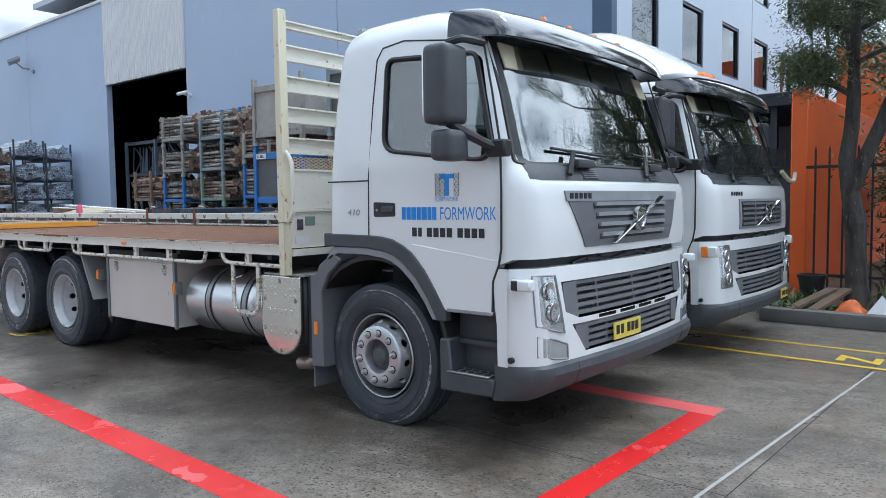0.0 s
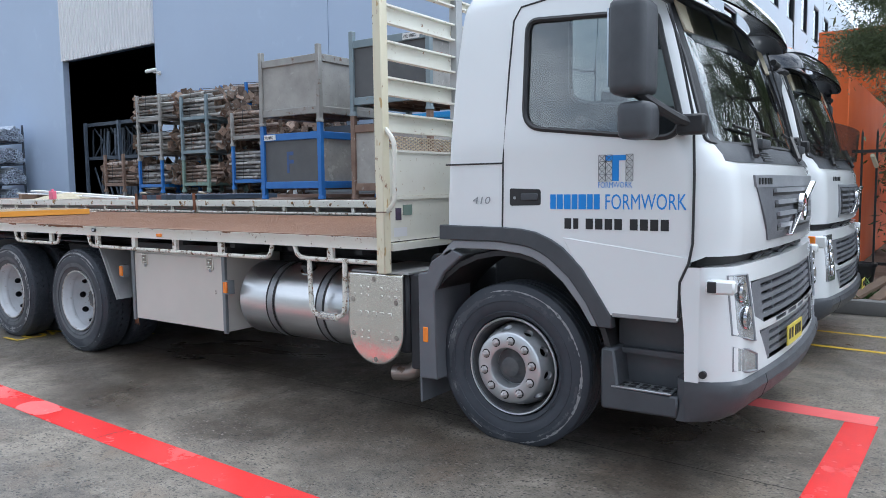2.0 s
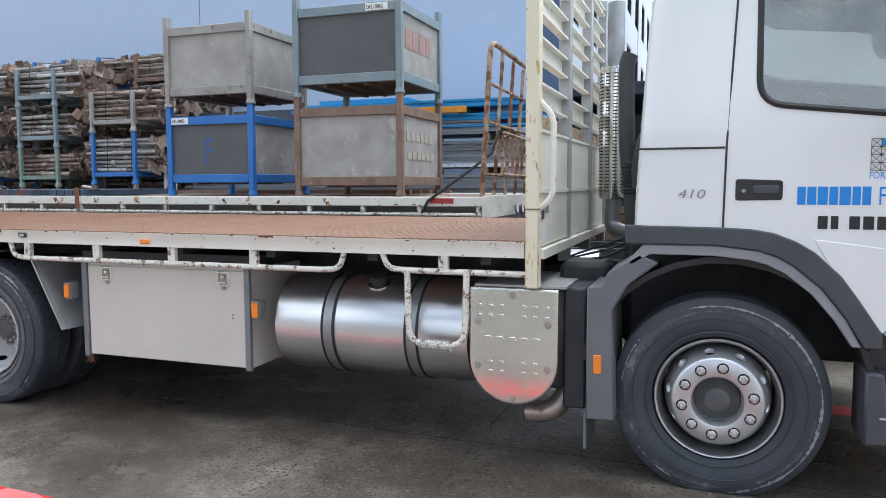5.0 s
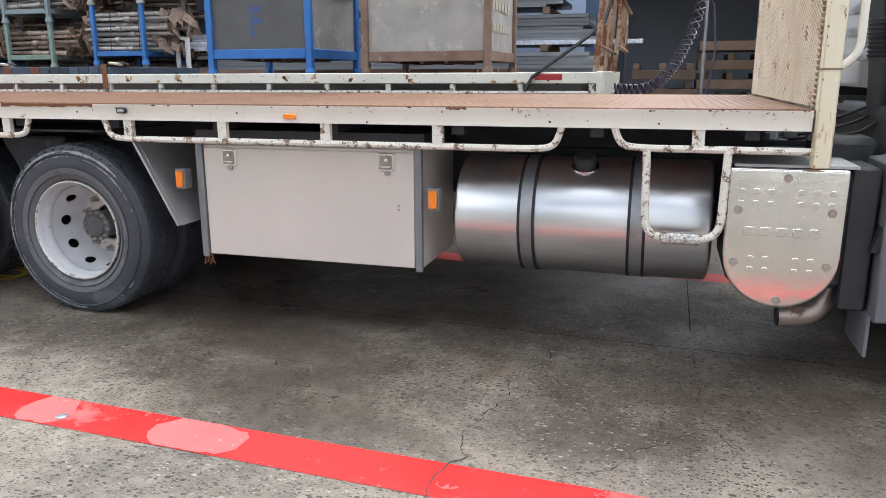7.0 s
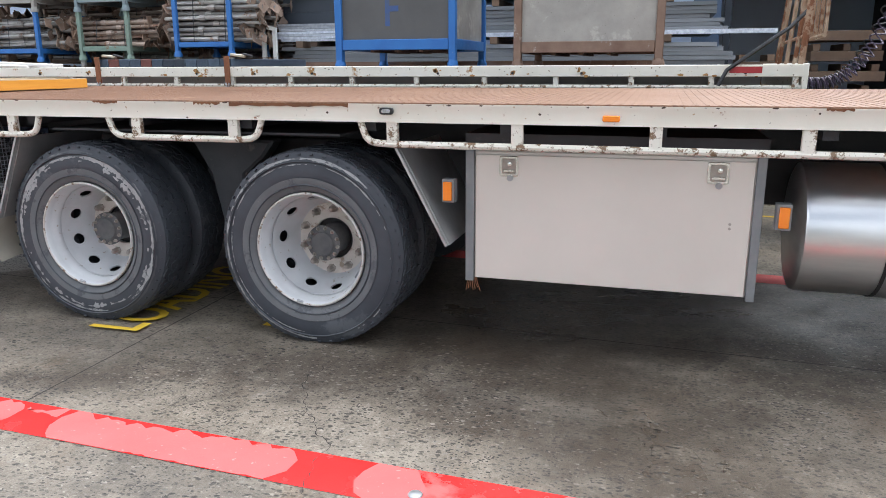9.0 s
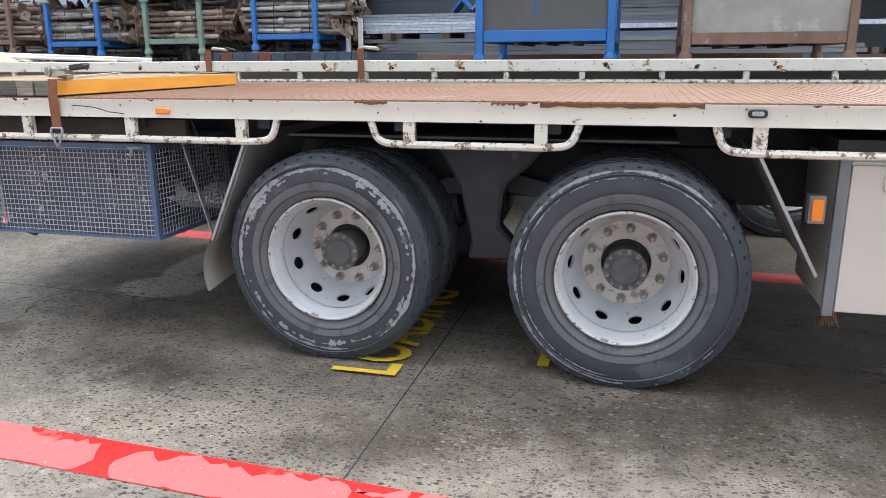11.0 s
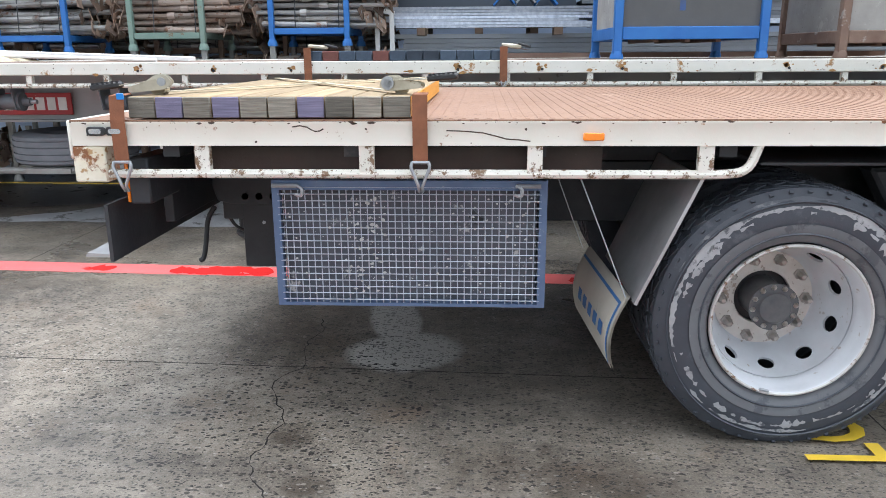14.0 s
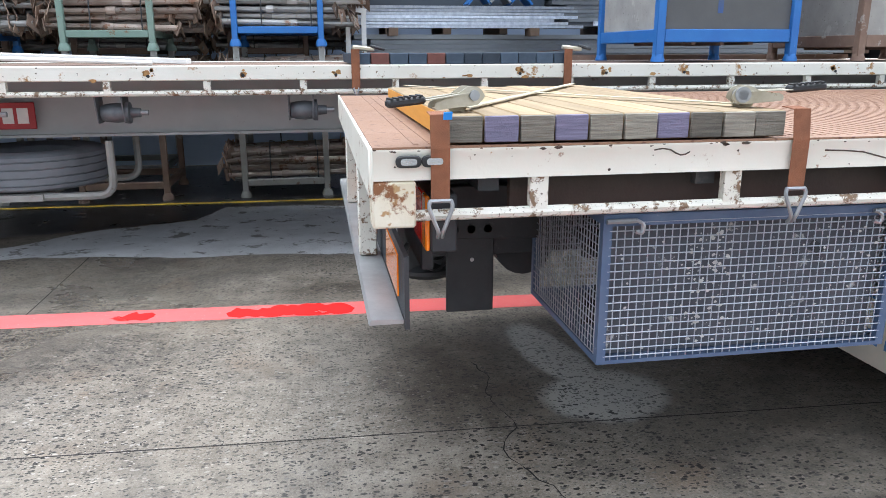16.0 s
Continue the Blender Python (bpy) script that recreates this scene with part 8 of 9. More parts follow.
# rust wear along the rail's top
for a, b, z in ((-8.75, -8.12, 1.217), (-8.95, -8.80, 1.222), (-9.55, -9.40, 1.222), (-6.1, -6.0, 1.223)):
    r_ = random.Random(int(-a * 10))
    pts = [(a + (b - a) * i / 16, z + r_.uniform(-0.007, 0.004)) for i in range(17)] + [(b, 1.2305), (a, 1.2305)]
    part("rust_wear", G().prism(pts, "y", SIDE - 0.0055, SIDE - 0.0042), M_RUSTO, truck, "rust bitten into the deck's edge")
for i in range(12):
    x = -12.0 + 0.66 * i
    part("cross_member", G().box(x - 0.03, x + 0.03, SIDE + 0.06, 6.06, 1.10, 1.218), M_CHASSIS, truck)
for y in (4.36, 5.20):
    part("chassis_rail", G().box(-12.1, -2.6, y, y + 0.08, 0.70, 0.98), M_CHASSIS, truck, "black chassis rail", bev=0.006)
    part("sub_frame", G().box(-12.2, -4.6, y, y + 0.08, 0.985, 1.098), M_CHASSIS, truck)
for x in (-4.3, -5.6, -7.0, -9.05, -10.6, -12.0):
    part("chassis_cross", G().box(x - 0.05, x + 0.05, 4.44, 5.20, 0.75, 0.93), M_CHASSIS, truck)
for x in (-8.382, -9.740):
    part("axle", G().cyl((x, 4.05, 0.495), (x, 5.6, 0.495), 0.085, 14).lathe([(0.0, -0.2), (0.14, -0.17), (0.2, 0), (0.14, 0.17), (0.0, 0.2)], Matrix.Translation((x, YC, 0.512)) @ pose(0, 0, 0, 0, 90, 0), 16), M_SUSP, truck, "dark axle")
    part("brake_chamber", G().cyl((x + 0.28, 4.25, 0.62), (x + 0.5, 4.25, 0.66), 0.09, 14), M_CHASSIS, truck)
part("spring_hanger", G().prism([(-9.32, 1.0), (-8.78, 1.0), (-8.86, 0.90), (-8.98, 0.80), (-9.00, 0.60), (-8.90, 0.50), (-8.92, 0.43), (-9.16, 0.43), (-9.14, 0.52), (-9.20, 0.80)], "y", 4.02, 4.14), M_SUSP, truck, "dusty grey suspension hanger", bev=0.015)
part("spring", G().prism([(-9.95, 0.66), (-9.05, 0.86), (-8.15, 0.66), (-8.15, 0.60), (-9.05, 0.76), (-9.95, 0.60)], "y", 4.2, 4.3), M_SUSP, truck)
part("front_axle", G().box(-3.65, -3.5, 3.95, 5.7, 0.40, 0.54), M_CHASSIS, truck, bev=0.02)
part("engine", G().box(-4.1, -2.5, 4.3, 5.35, 0.55, 1.22), M_CHASSIS, truck, "dark engine block", bev=0.05)
part("gearbox", G().box(-5.2, -4.1, 4.5, 5.15, 0.5, 0.95), M_CHASSIS, truck, bev=0.08)
part("air_box", G().box(-4.42, -4.15, 3.98, 4.3, 0.95, 1.09), M_CHASSIS, truck, bev=0.03)
for k in range(3):
    part("service_line", G().tube(arc([(-4.5, 4.3 + 0.15 * k, 1.05), (-4.2, 4.2 + 0.2 * k, 1.10 + 0.03 * k), (-4.05, 4.4 + 0.12 * k, 1.16 + 0.03 * (k % 3))], 0.06), 0.008, 6), M_BLACK, truck)
sn = part("intake_snorkel", G().tube(arc([(-4.06, 4.5, 1.15), (-4.08, 4.5, 1.45), (-4.115, 4.5, 1.75), (-4.125, 4.5, 2.24), (-4.10, 4.5, 2.30)], 0.08), 0.048, 14), M_GREYP, truck, "dark grey intake pipe")
for k in range(9):
    part("bellows_ring", G().lathe([(0.048, -0.008), (0.060, 0.0), (0.048, 0.008)], pose(-4.085 - 0.0012 * k, 4.5, 1.47 + 0.022 * k), 16), M_GREYP, sn)
part("intake_elbow", G().tube(arc([(-4.02, 4.42, 1.50), (-4.03, 4.42, 1.62), (-4.0, 4.40, 1.78), (-3.96, 4.38, 1.80)], 0.06), 0.05, 12), M_GREYP, truck)
# side tie rails, hung from the deck on short posts
def tie(x0, x1, z, posts, left=True, right=True):
    pts = ([(x0, SIDE + 0.02, 1.148), (x0 + 0.03, SIDE + 0.02, z + 0.01), (x0 + 0.12, SIDE + 0.02, z)] if left else [(x0, SIDE + 0.02, z)]) + ([(x1 - 0.12, SIDE + 0.02, z), (x1 - 0.03, SIDE + 0.02, z + 0.01), (x1, SIDE + 0.02, 1.148)] if right else [(x1, SIDE + 0.02, z)])
    o = part("tie_rail", G().tube(arc(pts, 0.07), 0.0165, 9), M_CREAMW, truck, "worn cream tie rail")
    for p in posts:
        part("tie_post", G().box(p - 0.026, p + 0.026, SIDE + 0.006, SIDE + 0.034, z, 1.150), M_CREAMW, o)
tie(-12.22, -9.93, 1.045, (-11.867, -11.281, -10.693, -10.109), False)
tie(-9.485, -8.59, 1.048, (-9.309, -8.745))
tie(-8.07, -5.555, 1.045, (-7.91, -7.324, -6.734, -6.146))
tie(-5.32, -4.50, 1.06, (-4.962,), True, False)
lp = part("step_loop", G().tube(arc([(-5.175, SIDE + 0.02, 1.055), (-5.165, SIDE + 0.02, 0.66), (-4.845, SIDE + 0.02, 0.66), (-4.835, SIDE + 0.02, 1.055)], 0.09), 0.018, 9), M_CREAMW, truck, "worn cream climbing loop")
gs = part("grip_sleeve", G().tube([(-5.09, SIDE + 0.02, 0.658), (-4.92, SIDE + 0.02, 0.658)], 0.027, 12), M_CREAMW, lp)
g = G()
for i in range(11):
    for k in range(10):
        a = 6.2832 * k / 10
        g.obox(pose(-5.083 + 0.0152 * i, SIDE + 0.02 + 0.0275 * math.cos(a), 0.658 + 0.0275 * math.sin(a), math.degrees(a), 0, 0) @ pose(0, 0, 0, 0, 38 if (i + k) % 2 else -38, 0), 0.016, 0.004, 0.005)
part("grip_tread", g, M_CHEQ, gs, "raised chequer grip")["kind"] = "stuff"
part("corner_block", G().box(-12.335, -12.215, SIDE - 0.002, SIDE + 0.10, 1.015, 1.144), M_CREAMR, truck, "chipped cream corner block", bev=0.006)
# marker lamps
for x in (-6.92, -10.497):
    part("side_marker", G().box(x - 0.036, x + 0.036, SIDE - 0.014, SIDE - 0.001, 1.165, 1.192), M_AMBER, truck, "amber side marker lamp", bev=0.004)
for x in (-7.93, -12.235, -12.165):
    o = part("marker_lamp", G().prism(rounded([(x - 0.035, 1.182), (x + 0.035, 1.182), (x + 0.035, 1.214), (x - 0.035, 1.214)], 0.016), "y", SIDE - 0.012, SIDE - 0.001), M_BLACK, truck, "oval black-rimmed marker lamp", bev=0.003)
    part("marker_lens", G().prism(rounded([(x - 0.022, 1.189), (x + 0.022, 1.189), (x + 0.022, 1.207), (x - 0.022, 1.207)], 0.009), "y", SIDE - 0.016, SIDE - 0.011), M_LENS, o)

# headboard
HX = -4.475
hb = part("headboard_post", G().box(HX - 0.035, HX + 0.035, SIDE - 0.028, SIDE + 0.045, 0.995, 2.985), M_POST, truck, "cream headboard post streaked with rust", bev=0.006)
part("post_band", G().box(HX - 0.038, HX + 0.038, SIDE - 0.031, SIDE + 0.048, 1.395, 1.402), M_RUSTS, hb)
for y in (4.43, 5.27, 6.06):
    part("headboard_post", G().box(HX - 0.035, HX + 0.035, y - 0.04, y + 0.04, 1.05, 2.985), M_TCH, truck, bev=0.006)
for z0, z1 in ((2.855, 2.915), (2.615, 2.735), (2.385, 2.505), (2.155, 2.275), (1.92, 2.045)):
    part("headboard_slat", G().prism([(HX - 0.03, z0), (HX + 0.02, z0), (HX + 0.02, z0 + 0.012), (HX - 0.018, z0 + 0.012), (HX - 0.018, z1 - 0.012), (HX + 0.02, z1 - 0.012), (HX + 0.02, z1), (HX - 0.03, z1)], "y", SIDE + 0.046, 6.02), M_CREAM, truck, "cream folded steel slat")
part("headboard_panel", G().box(HX + 0.012, HX + 0.020, SIDE + 0.046, 6.02, 1.50, 1.79).box(HX + 0.012, HX + 0.020, SIDE + 0.046, 6.02, 1.20, 1.475), M_CREAM, truck, "cream sheet panel with stains")
part("panel_flange", G().box(HX - 0.02, HX + 0.03, SIDE + 0.046, 6.02, 1.79, 1.805).box(HX - 0.02, HX + 0.03, SIDE + 0.046, 6.02, 1.477, 1.498).box(HX - 0.02, HX + 0.05, SIDE + 0.046, 6.02, 1.14, 1.19), M_CREAM, truck)
g = G()
Y0_, Y1_, Z0_, Z1_, RISE = 3.605, 6.0, 1.245, 1.90, 0.45
for sgn in (-1, 1):
    q = Y0_ - (Z1_ - Z0_) / RISE
    while q < Y1_ + (Z1_ - Z0_) / RISE:
        ya, yb = (q, q + (Z1_ - Z0_) / RISE) if sgn > 0 else (q, q - (Z1_ - Z0_) / RISE)
        lo_, hi_ = min(ya, yb), max(ya, yb)
        a, b = max(lo_, Y0_), min(hi_, Y1_)
        if b > a + 0.01:
            za = Z0_ + abs(a - ya) * RISE
            zb = Z0_ + abs(b - ya) * RISE
            g.bar((HX - 0.040 - 0.002 * sgn, a, za), (HX - 0.040 - 0.002 * sgn, b, zb), 0.004, 0.011, (1, 0, 0))
        q += 0.052
M_MESHR = mat("rusty_cream_expanded_mesh", (0.64, 0.56, 0.44), (0.52, 0.40, 0.28), 4, 0.7, bump=0.2, spots=(0.28, 0.15, 0.09), spot_scale=6, spot_at=0.58)
part("expanded_mesh", g, M_MESHR, truck, "rusty cream expanded mesh on the headboard")
for y, xx in ((SIDE + 0.01, 0), (6.05, 0)):
    part("grab_handle", G().tube(arc([(HX + 0.03, y, 1.40), (HX + 0.10, y, 1.46), (HX + 0.10, y, 1.86), (HX + 0.03, y, 1.935)], 0.05), 0.016, 8), M_CREAM, truck, "cream tube grab handle")
part("label_plate", G().box(HX + 0.0205, HX + 0.023, 3.66, 3.72, 1.34, 1.42), M_PURPLE, truck, "small purple label")
part("label_plate", G().box(HX + 0.0205, HX + 0.023, 3.74, 3.84, 1.37, 1.44), M_GREENS, truck, "small green label")
part("label_plate", G().box(HX + 0.0205, HX + 0.023, 3.64, 3.78, 1.23, 1.29), M_CLAD, truck)

# exhaust stack behind the cab
ex = part("exhaust_shield", G().lathe([(0.105, 1.41), (0.112, 1.43), (0.112, 2.36), (0.105, 2.38)], pose(-4.31, 5.55, 0), 36), M_POLISH, truck, "perforated stainless exhaust shield")
g = G()
for i in range(36):
    for j in range(12):
        g.obox(pose(-4.31, 5.55, 1.47 + i * 0.0245, 0, 0, 30 * j + 8) @ Matrix.Translation((0.1118, 0, 0)), 0.003, 0.034, 0.0075)
part("shield_slots", g, M_BLACK, ex)["kind"] = "stuff"
part("exhaust_pipe", G().tube(arc([(-4.31, 5.55, 2.36), (-4.31, 5.55, 2.85)], 0.06), 0.062, 16), M_STEEL, truck, "steel exhaust stack")
part("exhaust_pipe", G().tube(arc([(-4.31, 5.55, 1.42), (-4.33, 5.55, 1.18), (-4.1, 5.4, 1.14)], 0.1), 0.06, 14), M_STEEL, truck, "steel exhaust pipe")

# fuel tank
tk = part("fuel_tank", G().lathe([(0.0, -6.105), (0.27, -6.105), (0.292, -6.095), (0.298, -6.08), (0.298, -4.885), (0.292, -4.872), (0.27, -4.862), (0.0, -4.862)], Matrix.Translation((0, 3.985, 0.672)) @ pose(0, 0, 0, 0, 90, 0), 56), M_ALU, truck, "round brushed aluminium fuel tank")
for x in (-5.735, -5.205):
    part("tank_strap", G().lathe([(0.299, x - 0.034), (0.303, x - 0.034), (0.303, x + 0.034), (0.299, x + 0.034)], Matrix.Translation((0, 3.985, 0.672)) @ pose(0, 0, 0, 0, 90, 0), 56, True), M_STEEL, tk, "steel tank strap")
    for d in (-0.036, 0.036):
        part("strap_rubber", G().lathe([(0.299, x + d - 0.007), (0.305, x + d - 0.007), (0.305, x + d + 0.007), (0.299, x + d + 0.007)], Matrix.Translation((0, 3.985, 0.672)) @ pose(0, 0, 0, 0, 90, 0), 56, True), M_BLACK, tk)
part("filler_cap", G().lathe([(0.05, 0.0), (0.05, 0.025), (0.056, 0.03), (0.056, 0.05), (0.045, 0.06), (0.0, 0.06)], Matrix.Translation((-5.47, 3.86, 0.935)) @ pose(0, 0, 0, 22, 0, 0), 24), M_CHASSIS, tk, "round black filler cap")
part("filler_ring", G().lathe([(0.050, -0.01), (0.070, -0.006), (0.070, 0.006), (0.050, 0.010)], Matrix.Translation((-5.47, 3.86, 0.935)) @ pose(0, 0, 0, 22, 0, 0), 24), M_CHROME, tk)
part("tank_bracket", G().box(-5.78, -5.69, 4.1, 4.4, 0.36, 0.75).box(-5.25, -5.16, 4.1, 4.4, 0.36, 0.75), M_CHASSIS, tk)

# silencer box with its polished cover
sb = part("silencer_box", G().box(-4.80, -4.33, 3.62, 4.28, 0.46, 0.985), M_CHASSIS, truck, "dark silencer box", bev=0.02)
cover = [(-4.825, 0.985), (-4.345, 0.985)] + [(-4.585 + 0.238 * math.cos(radians(a)), 0.60 + 0.235 * math.sin(radians(a))) for a in range(0, -181, -12)]
part("cover", G().prism(cover, "y", 3.580, 3.610), M_POLISH, sb, "polished pressed cover plate", bev=0.014, seg=4)
part("top_plate", G().box(-4.80, -4.31, 3.60, 4.25, 0.988, 1.0), M_CHEQ, sb)
g = G()
for row, z in ((0, 0.885), (1, 0.832), (2, 0.585), (3, 0.535)):
    for i in (0, 1, 2, 4, 5, 6):
        if row >= 2 and i in (0, 6):
            continue
        x = -4.765 + i * 0.060
        part("embossed_square", G().box(x - 0.012, x + 0.012, 3.5775, 3.581, z - 0.012, z + 0.012), M_POLISH, sb, bev=0.003)
for i in range(5):
    part("embossed_bar", G().box(-4.745 + 0.066 * i, -4.70 + 0.066 * i, 3.5765, 3.581, 0.690, 0.728), M_POLISH, sb, bev=0.004)
for x, z in ((-4.585, 0.945), (-4.775, 0.80), (-4.40, 0.80), (-4.775, 0.565), (-4.40, 0.565), (-4.585, 0.40)):
    part("cover_bolt", G().lathe([(0.019, -0.002), (0.019, 0.0012), (0.015, 0.0012), (0.009, 0.0), (0.009, 0.006), (0.0, 0.007)], Matrix.Translation((x, 3.580, z)) @ pose(0, 0, 0, 90, 0, 0), 14), M_NUT, sb)
part("tail_pipe", G().tube(arc([(-4.30, 3.88, 0.60), (-4.335, 3.80, 0.40), (-4.40, 3.76, 0.295), (-4.55, 3.745, 0.285)], 0.08), 0.056, 18), M_TAILP, truck, "brownish steel tail pipe")
part("tail_pipe_bore", G().cyl((-4.53, 3.746, 0.286), (-4.5535, 3.7447, 0.2848), 0.050, 18), M_BLACK, truck)
for k in range(4):
    part("bracket", G().box(-4.31, -4.22, 3.66 + 0.02 * k, 3.68 + 0.02 * k, 0.4 + 0.14 * k, 0.5 + 0.14 * k), M_CHASSIS, truck)
part("battery_bracket", G().box(-4.33, -4.215, 3.64, 4.2, 0.36, 0.99), M_CHASSIS, truck, bev=0.01)

# tool box
tb = part("tool_box", G().box(-7.585, -6.275, 3.712, 4.30, 0.388, 1.012), M_BOXALU, truck, "dull aluminium under-deck tool box", bev=0.006)
part("box_door", G().box(-7.545, -6.315, 3.700, 3.711, 0.392, 0.995), M_BOXALU, tb, "cream aluminium drop door", bev=0.003)
for x0, x1 in ((-7.592, -7.55), (-6.31, -6.272)):
    part("box_frame", G().box(x0, x1, 3.690, 3.72, 0.375, 1.02), M_FRAMEG, tb, bev=0.003)
part("box_top", G().box(-7.60, -6.265, 3.72, 4.31, 1.014, 1.09), M_CHASSIS, tb)
for x in (-7.385, -6.465):
    la = part("latch", G().prism(rounded([(x - 0.045, 0.895), (x + 0.045, 0.895), (x + 0.045, 0.990), (x - 0.045, 0.990)], 0.012), "y", 3.694, 3.6995), M_POLISH, tb, "steel paddle latch", bev=0.002)
    part("latch_pan", G().prism(rounded([(x - 0.034, 0.906), (x + 0.034, 0.906), (x + 0.034, 0.979), (x - 0.034, 0.979)], 0.01), "y", 3.6925, 3.6938), M_NUT, la)
    part("latch_lever", G().lathe([(0.012, 0), (0.012, 0.012), (0, 0.014)], Matrix.Translation((x + 0.006, 3.692, 0.955)) @ pose(0, 0, 0, 90, 0, 0), 12).box(x - 0.026, x + 0.028, 3.684, 3.692, 0.915, 0.928), M_POLISH, la, bev=0.002)
    part("key_lock", G().cyl((x + 0.006, 3.699, 0.888), (x + 0.006, 3.690, 0.888), 0.015, 12), M_STEEL, la)
part("bolt_heads", G().cyl((-6.40, 3.70, 0.72), (-6.40, 3.694, 0.72), 0.006, 8).cyl((-6.40, 3.70, 0.70), (-6.40, 3.694, 0.70), 0.006, 8), M_NUT, tb)
g = G()
for i in range(7):
    g.tube([(-7.575 + 0.006 * i, 3.705, 0.39), (-7.585 + 0.009 * i, 3.70, 0.36), (-7.59 + 0.012 * i, 3.70, 0.325 + 0.008 * (i % 3))], 0.002, 4)
part("frayed_wire", g, M_STRAP, tb)["kind"] = "stuff"
for x, z in ((-7.665, 0.823), (-6.195, 0.772)):
    part("side_reflector", G().box(x - 0.021, x + 0.021, 3.625, 3.64, z - 0.045, z + 0.045), M_AMBER, truck, "amber side reflector", bev=0.003)
    part("reflector_bracket", G().box(x - 0.03, x + 0.03, 3.641, 3.70, z - 0.055, z + 0.055), M_FRAMEG, truck)

# chequer plate mudguards
def mudguard(pa, pb, y0, y1, material):
    g = G()
    (xa, za), (xb, zb) = pa, pb
    g.add([(xa, y0, za), (xb, y0, zb), (xb, y1, zb), (xa, y1, za), (xa + 0.01, y0, za), (xb + 0.01, y0, zb), (xb + 0.01, y1, zb), (xa + 0.01, y1, za)], [(0, 1, 2, 3), (7, 6, 5, 4), (0, 4, 5, 1), (1, 5, 6, 2), (2, 6, 7, 3), (3, 7, 4, 0)])
    o = part("mudguard", g, material, truck, "chequer plate mudguard")
    t = G()
    d = Vector((xb - xa, 0, zb - za))
    nrm = Vector((d.z, 0, -d.x)).normalized()
    for i in range(int(d.length / 0.03)):
        for j in range(int((y1 - y0) / 0.03)):
            c = Vector((xa, y0 + 0.02 + 0.03 * j, za)) + d * ((i + 0.5) * 0.03 / d.length)
            ang = 1 if (i + j) % 2 else -1
            e = (d.normalized() * ang + Vector((0, 1, 0))).normalized() * 0.011
            f = nrm.cross(e).normalized() * 0.003
            for sgn in (-1, 1):
                off = nrm * (0.0015 * sgn) + (Vector((0.01, 0, 0)) if sgn * nrm.x > 0 else Vector((0, 0, 0)))
                q = c + off
                t.add([q - e, q + f, q + e, q - f], [(0, 1, 2, 3)])
    part("chequer", t, material, o)["kind"] = "stuff"
    part("edge_trim", G().bar((xa, y0 - 0.006, za), (xb, y0 - 0.006, zb), 0.012, 0.045, (0, 1, 0)), M_CREAMW if material is M_FLAP else M_CHEQ, o)
    return o


mudguard((-7.90, 1.03), (-7.655, 0.57), 3.60, 4.25, M_CHEQ)
mudguard((-10.11, 1.03), (-10.315, 0.565), 3.60, 4.25, M_CHEQ)
part("mudguard_top", G().box(-9.9, -8.2, 3.62, 4.25, 1.07, 1.08), M_CHASSIS, truck)
def flapf(u, v):
    y = 3.605 + 0.62 * u
    z = 0.585 - 0.29 * v + 0.03 * u
    return (-10.335 - 0.06 * u - 0.05 * math.sin(v * 2.6) - 0.02 * v, y, z)
fl_ = part("rear_mudflap", G().grid(flapf, 14, 12).grid(lambda u, v: Vector(flapf(u, v)) + Vector((0.008, 0, 0)), 14, 12), M_FLAP, truck, "curled cream rubber mudflap with a blue border", angle=60)
def fo(a, b):
    return lambda u, v: Vector(flapf(a[0] + (b[0] - a[0]) * u, a[1] + (b[1] - a[1]) * v)) + Vector((-0.003, 0, 0))
part("blue_border", G().grid(fo((0.04, 0.10), (0.98, 0.14)), 10, 2).grid(fo((0.03, 0.10), (0.06, 0.96)), 2, 10), M_FLAPB, fl_)
for i in range(5):
    part("print_bar", G().grid(fo((0.16 + 0.14 * i, 0.50), (0.25 + 0.14 * i, 0.68)), 2, 3), M_FLAPB, fl_)
part("flap_stay", G().bar((-10.55, 3.72, 1.10), (-10.34, 3.63, 0.575), 0.004, 0.022, (0, 1, 0)).bar((-10.62, 3.95, 1.10), (-10.46, 3.95, 0.68), 0.003, 0.012, (0, 1, 0)), M_STEEL, truck, "thin steel flap stays")

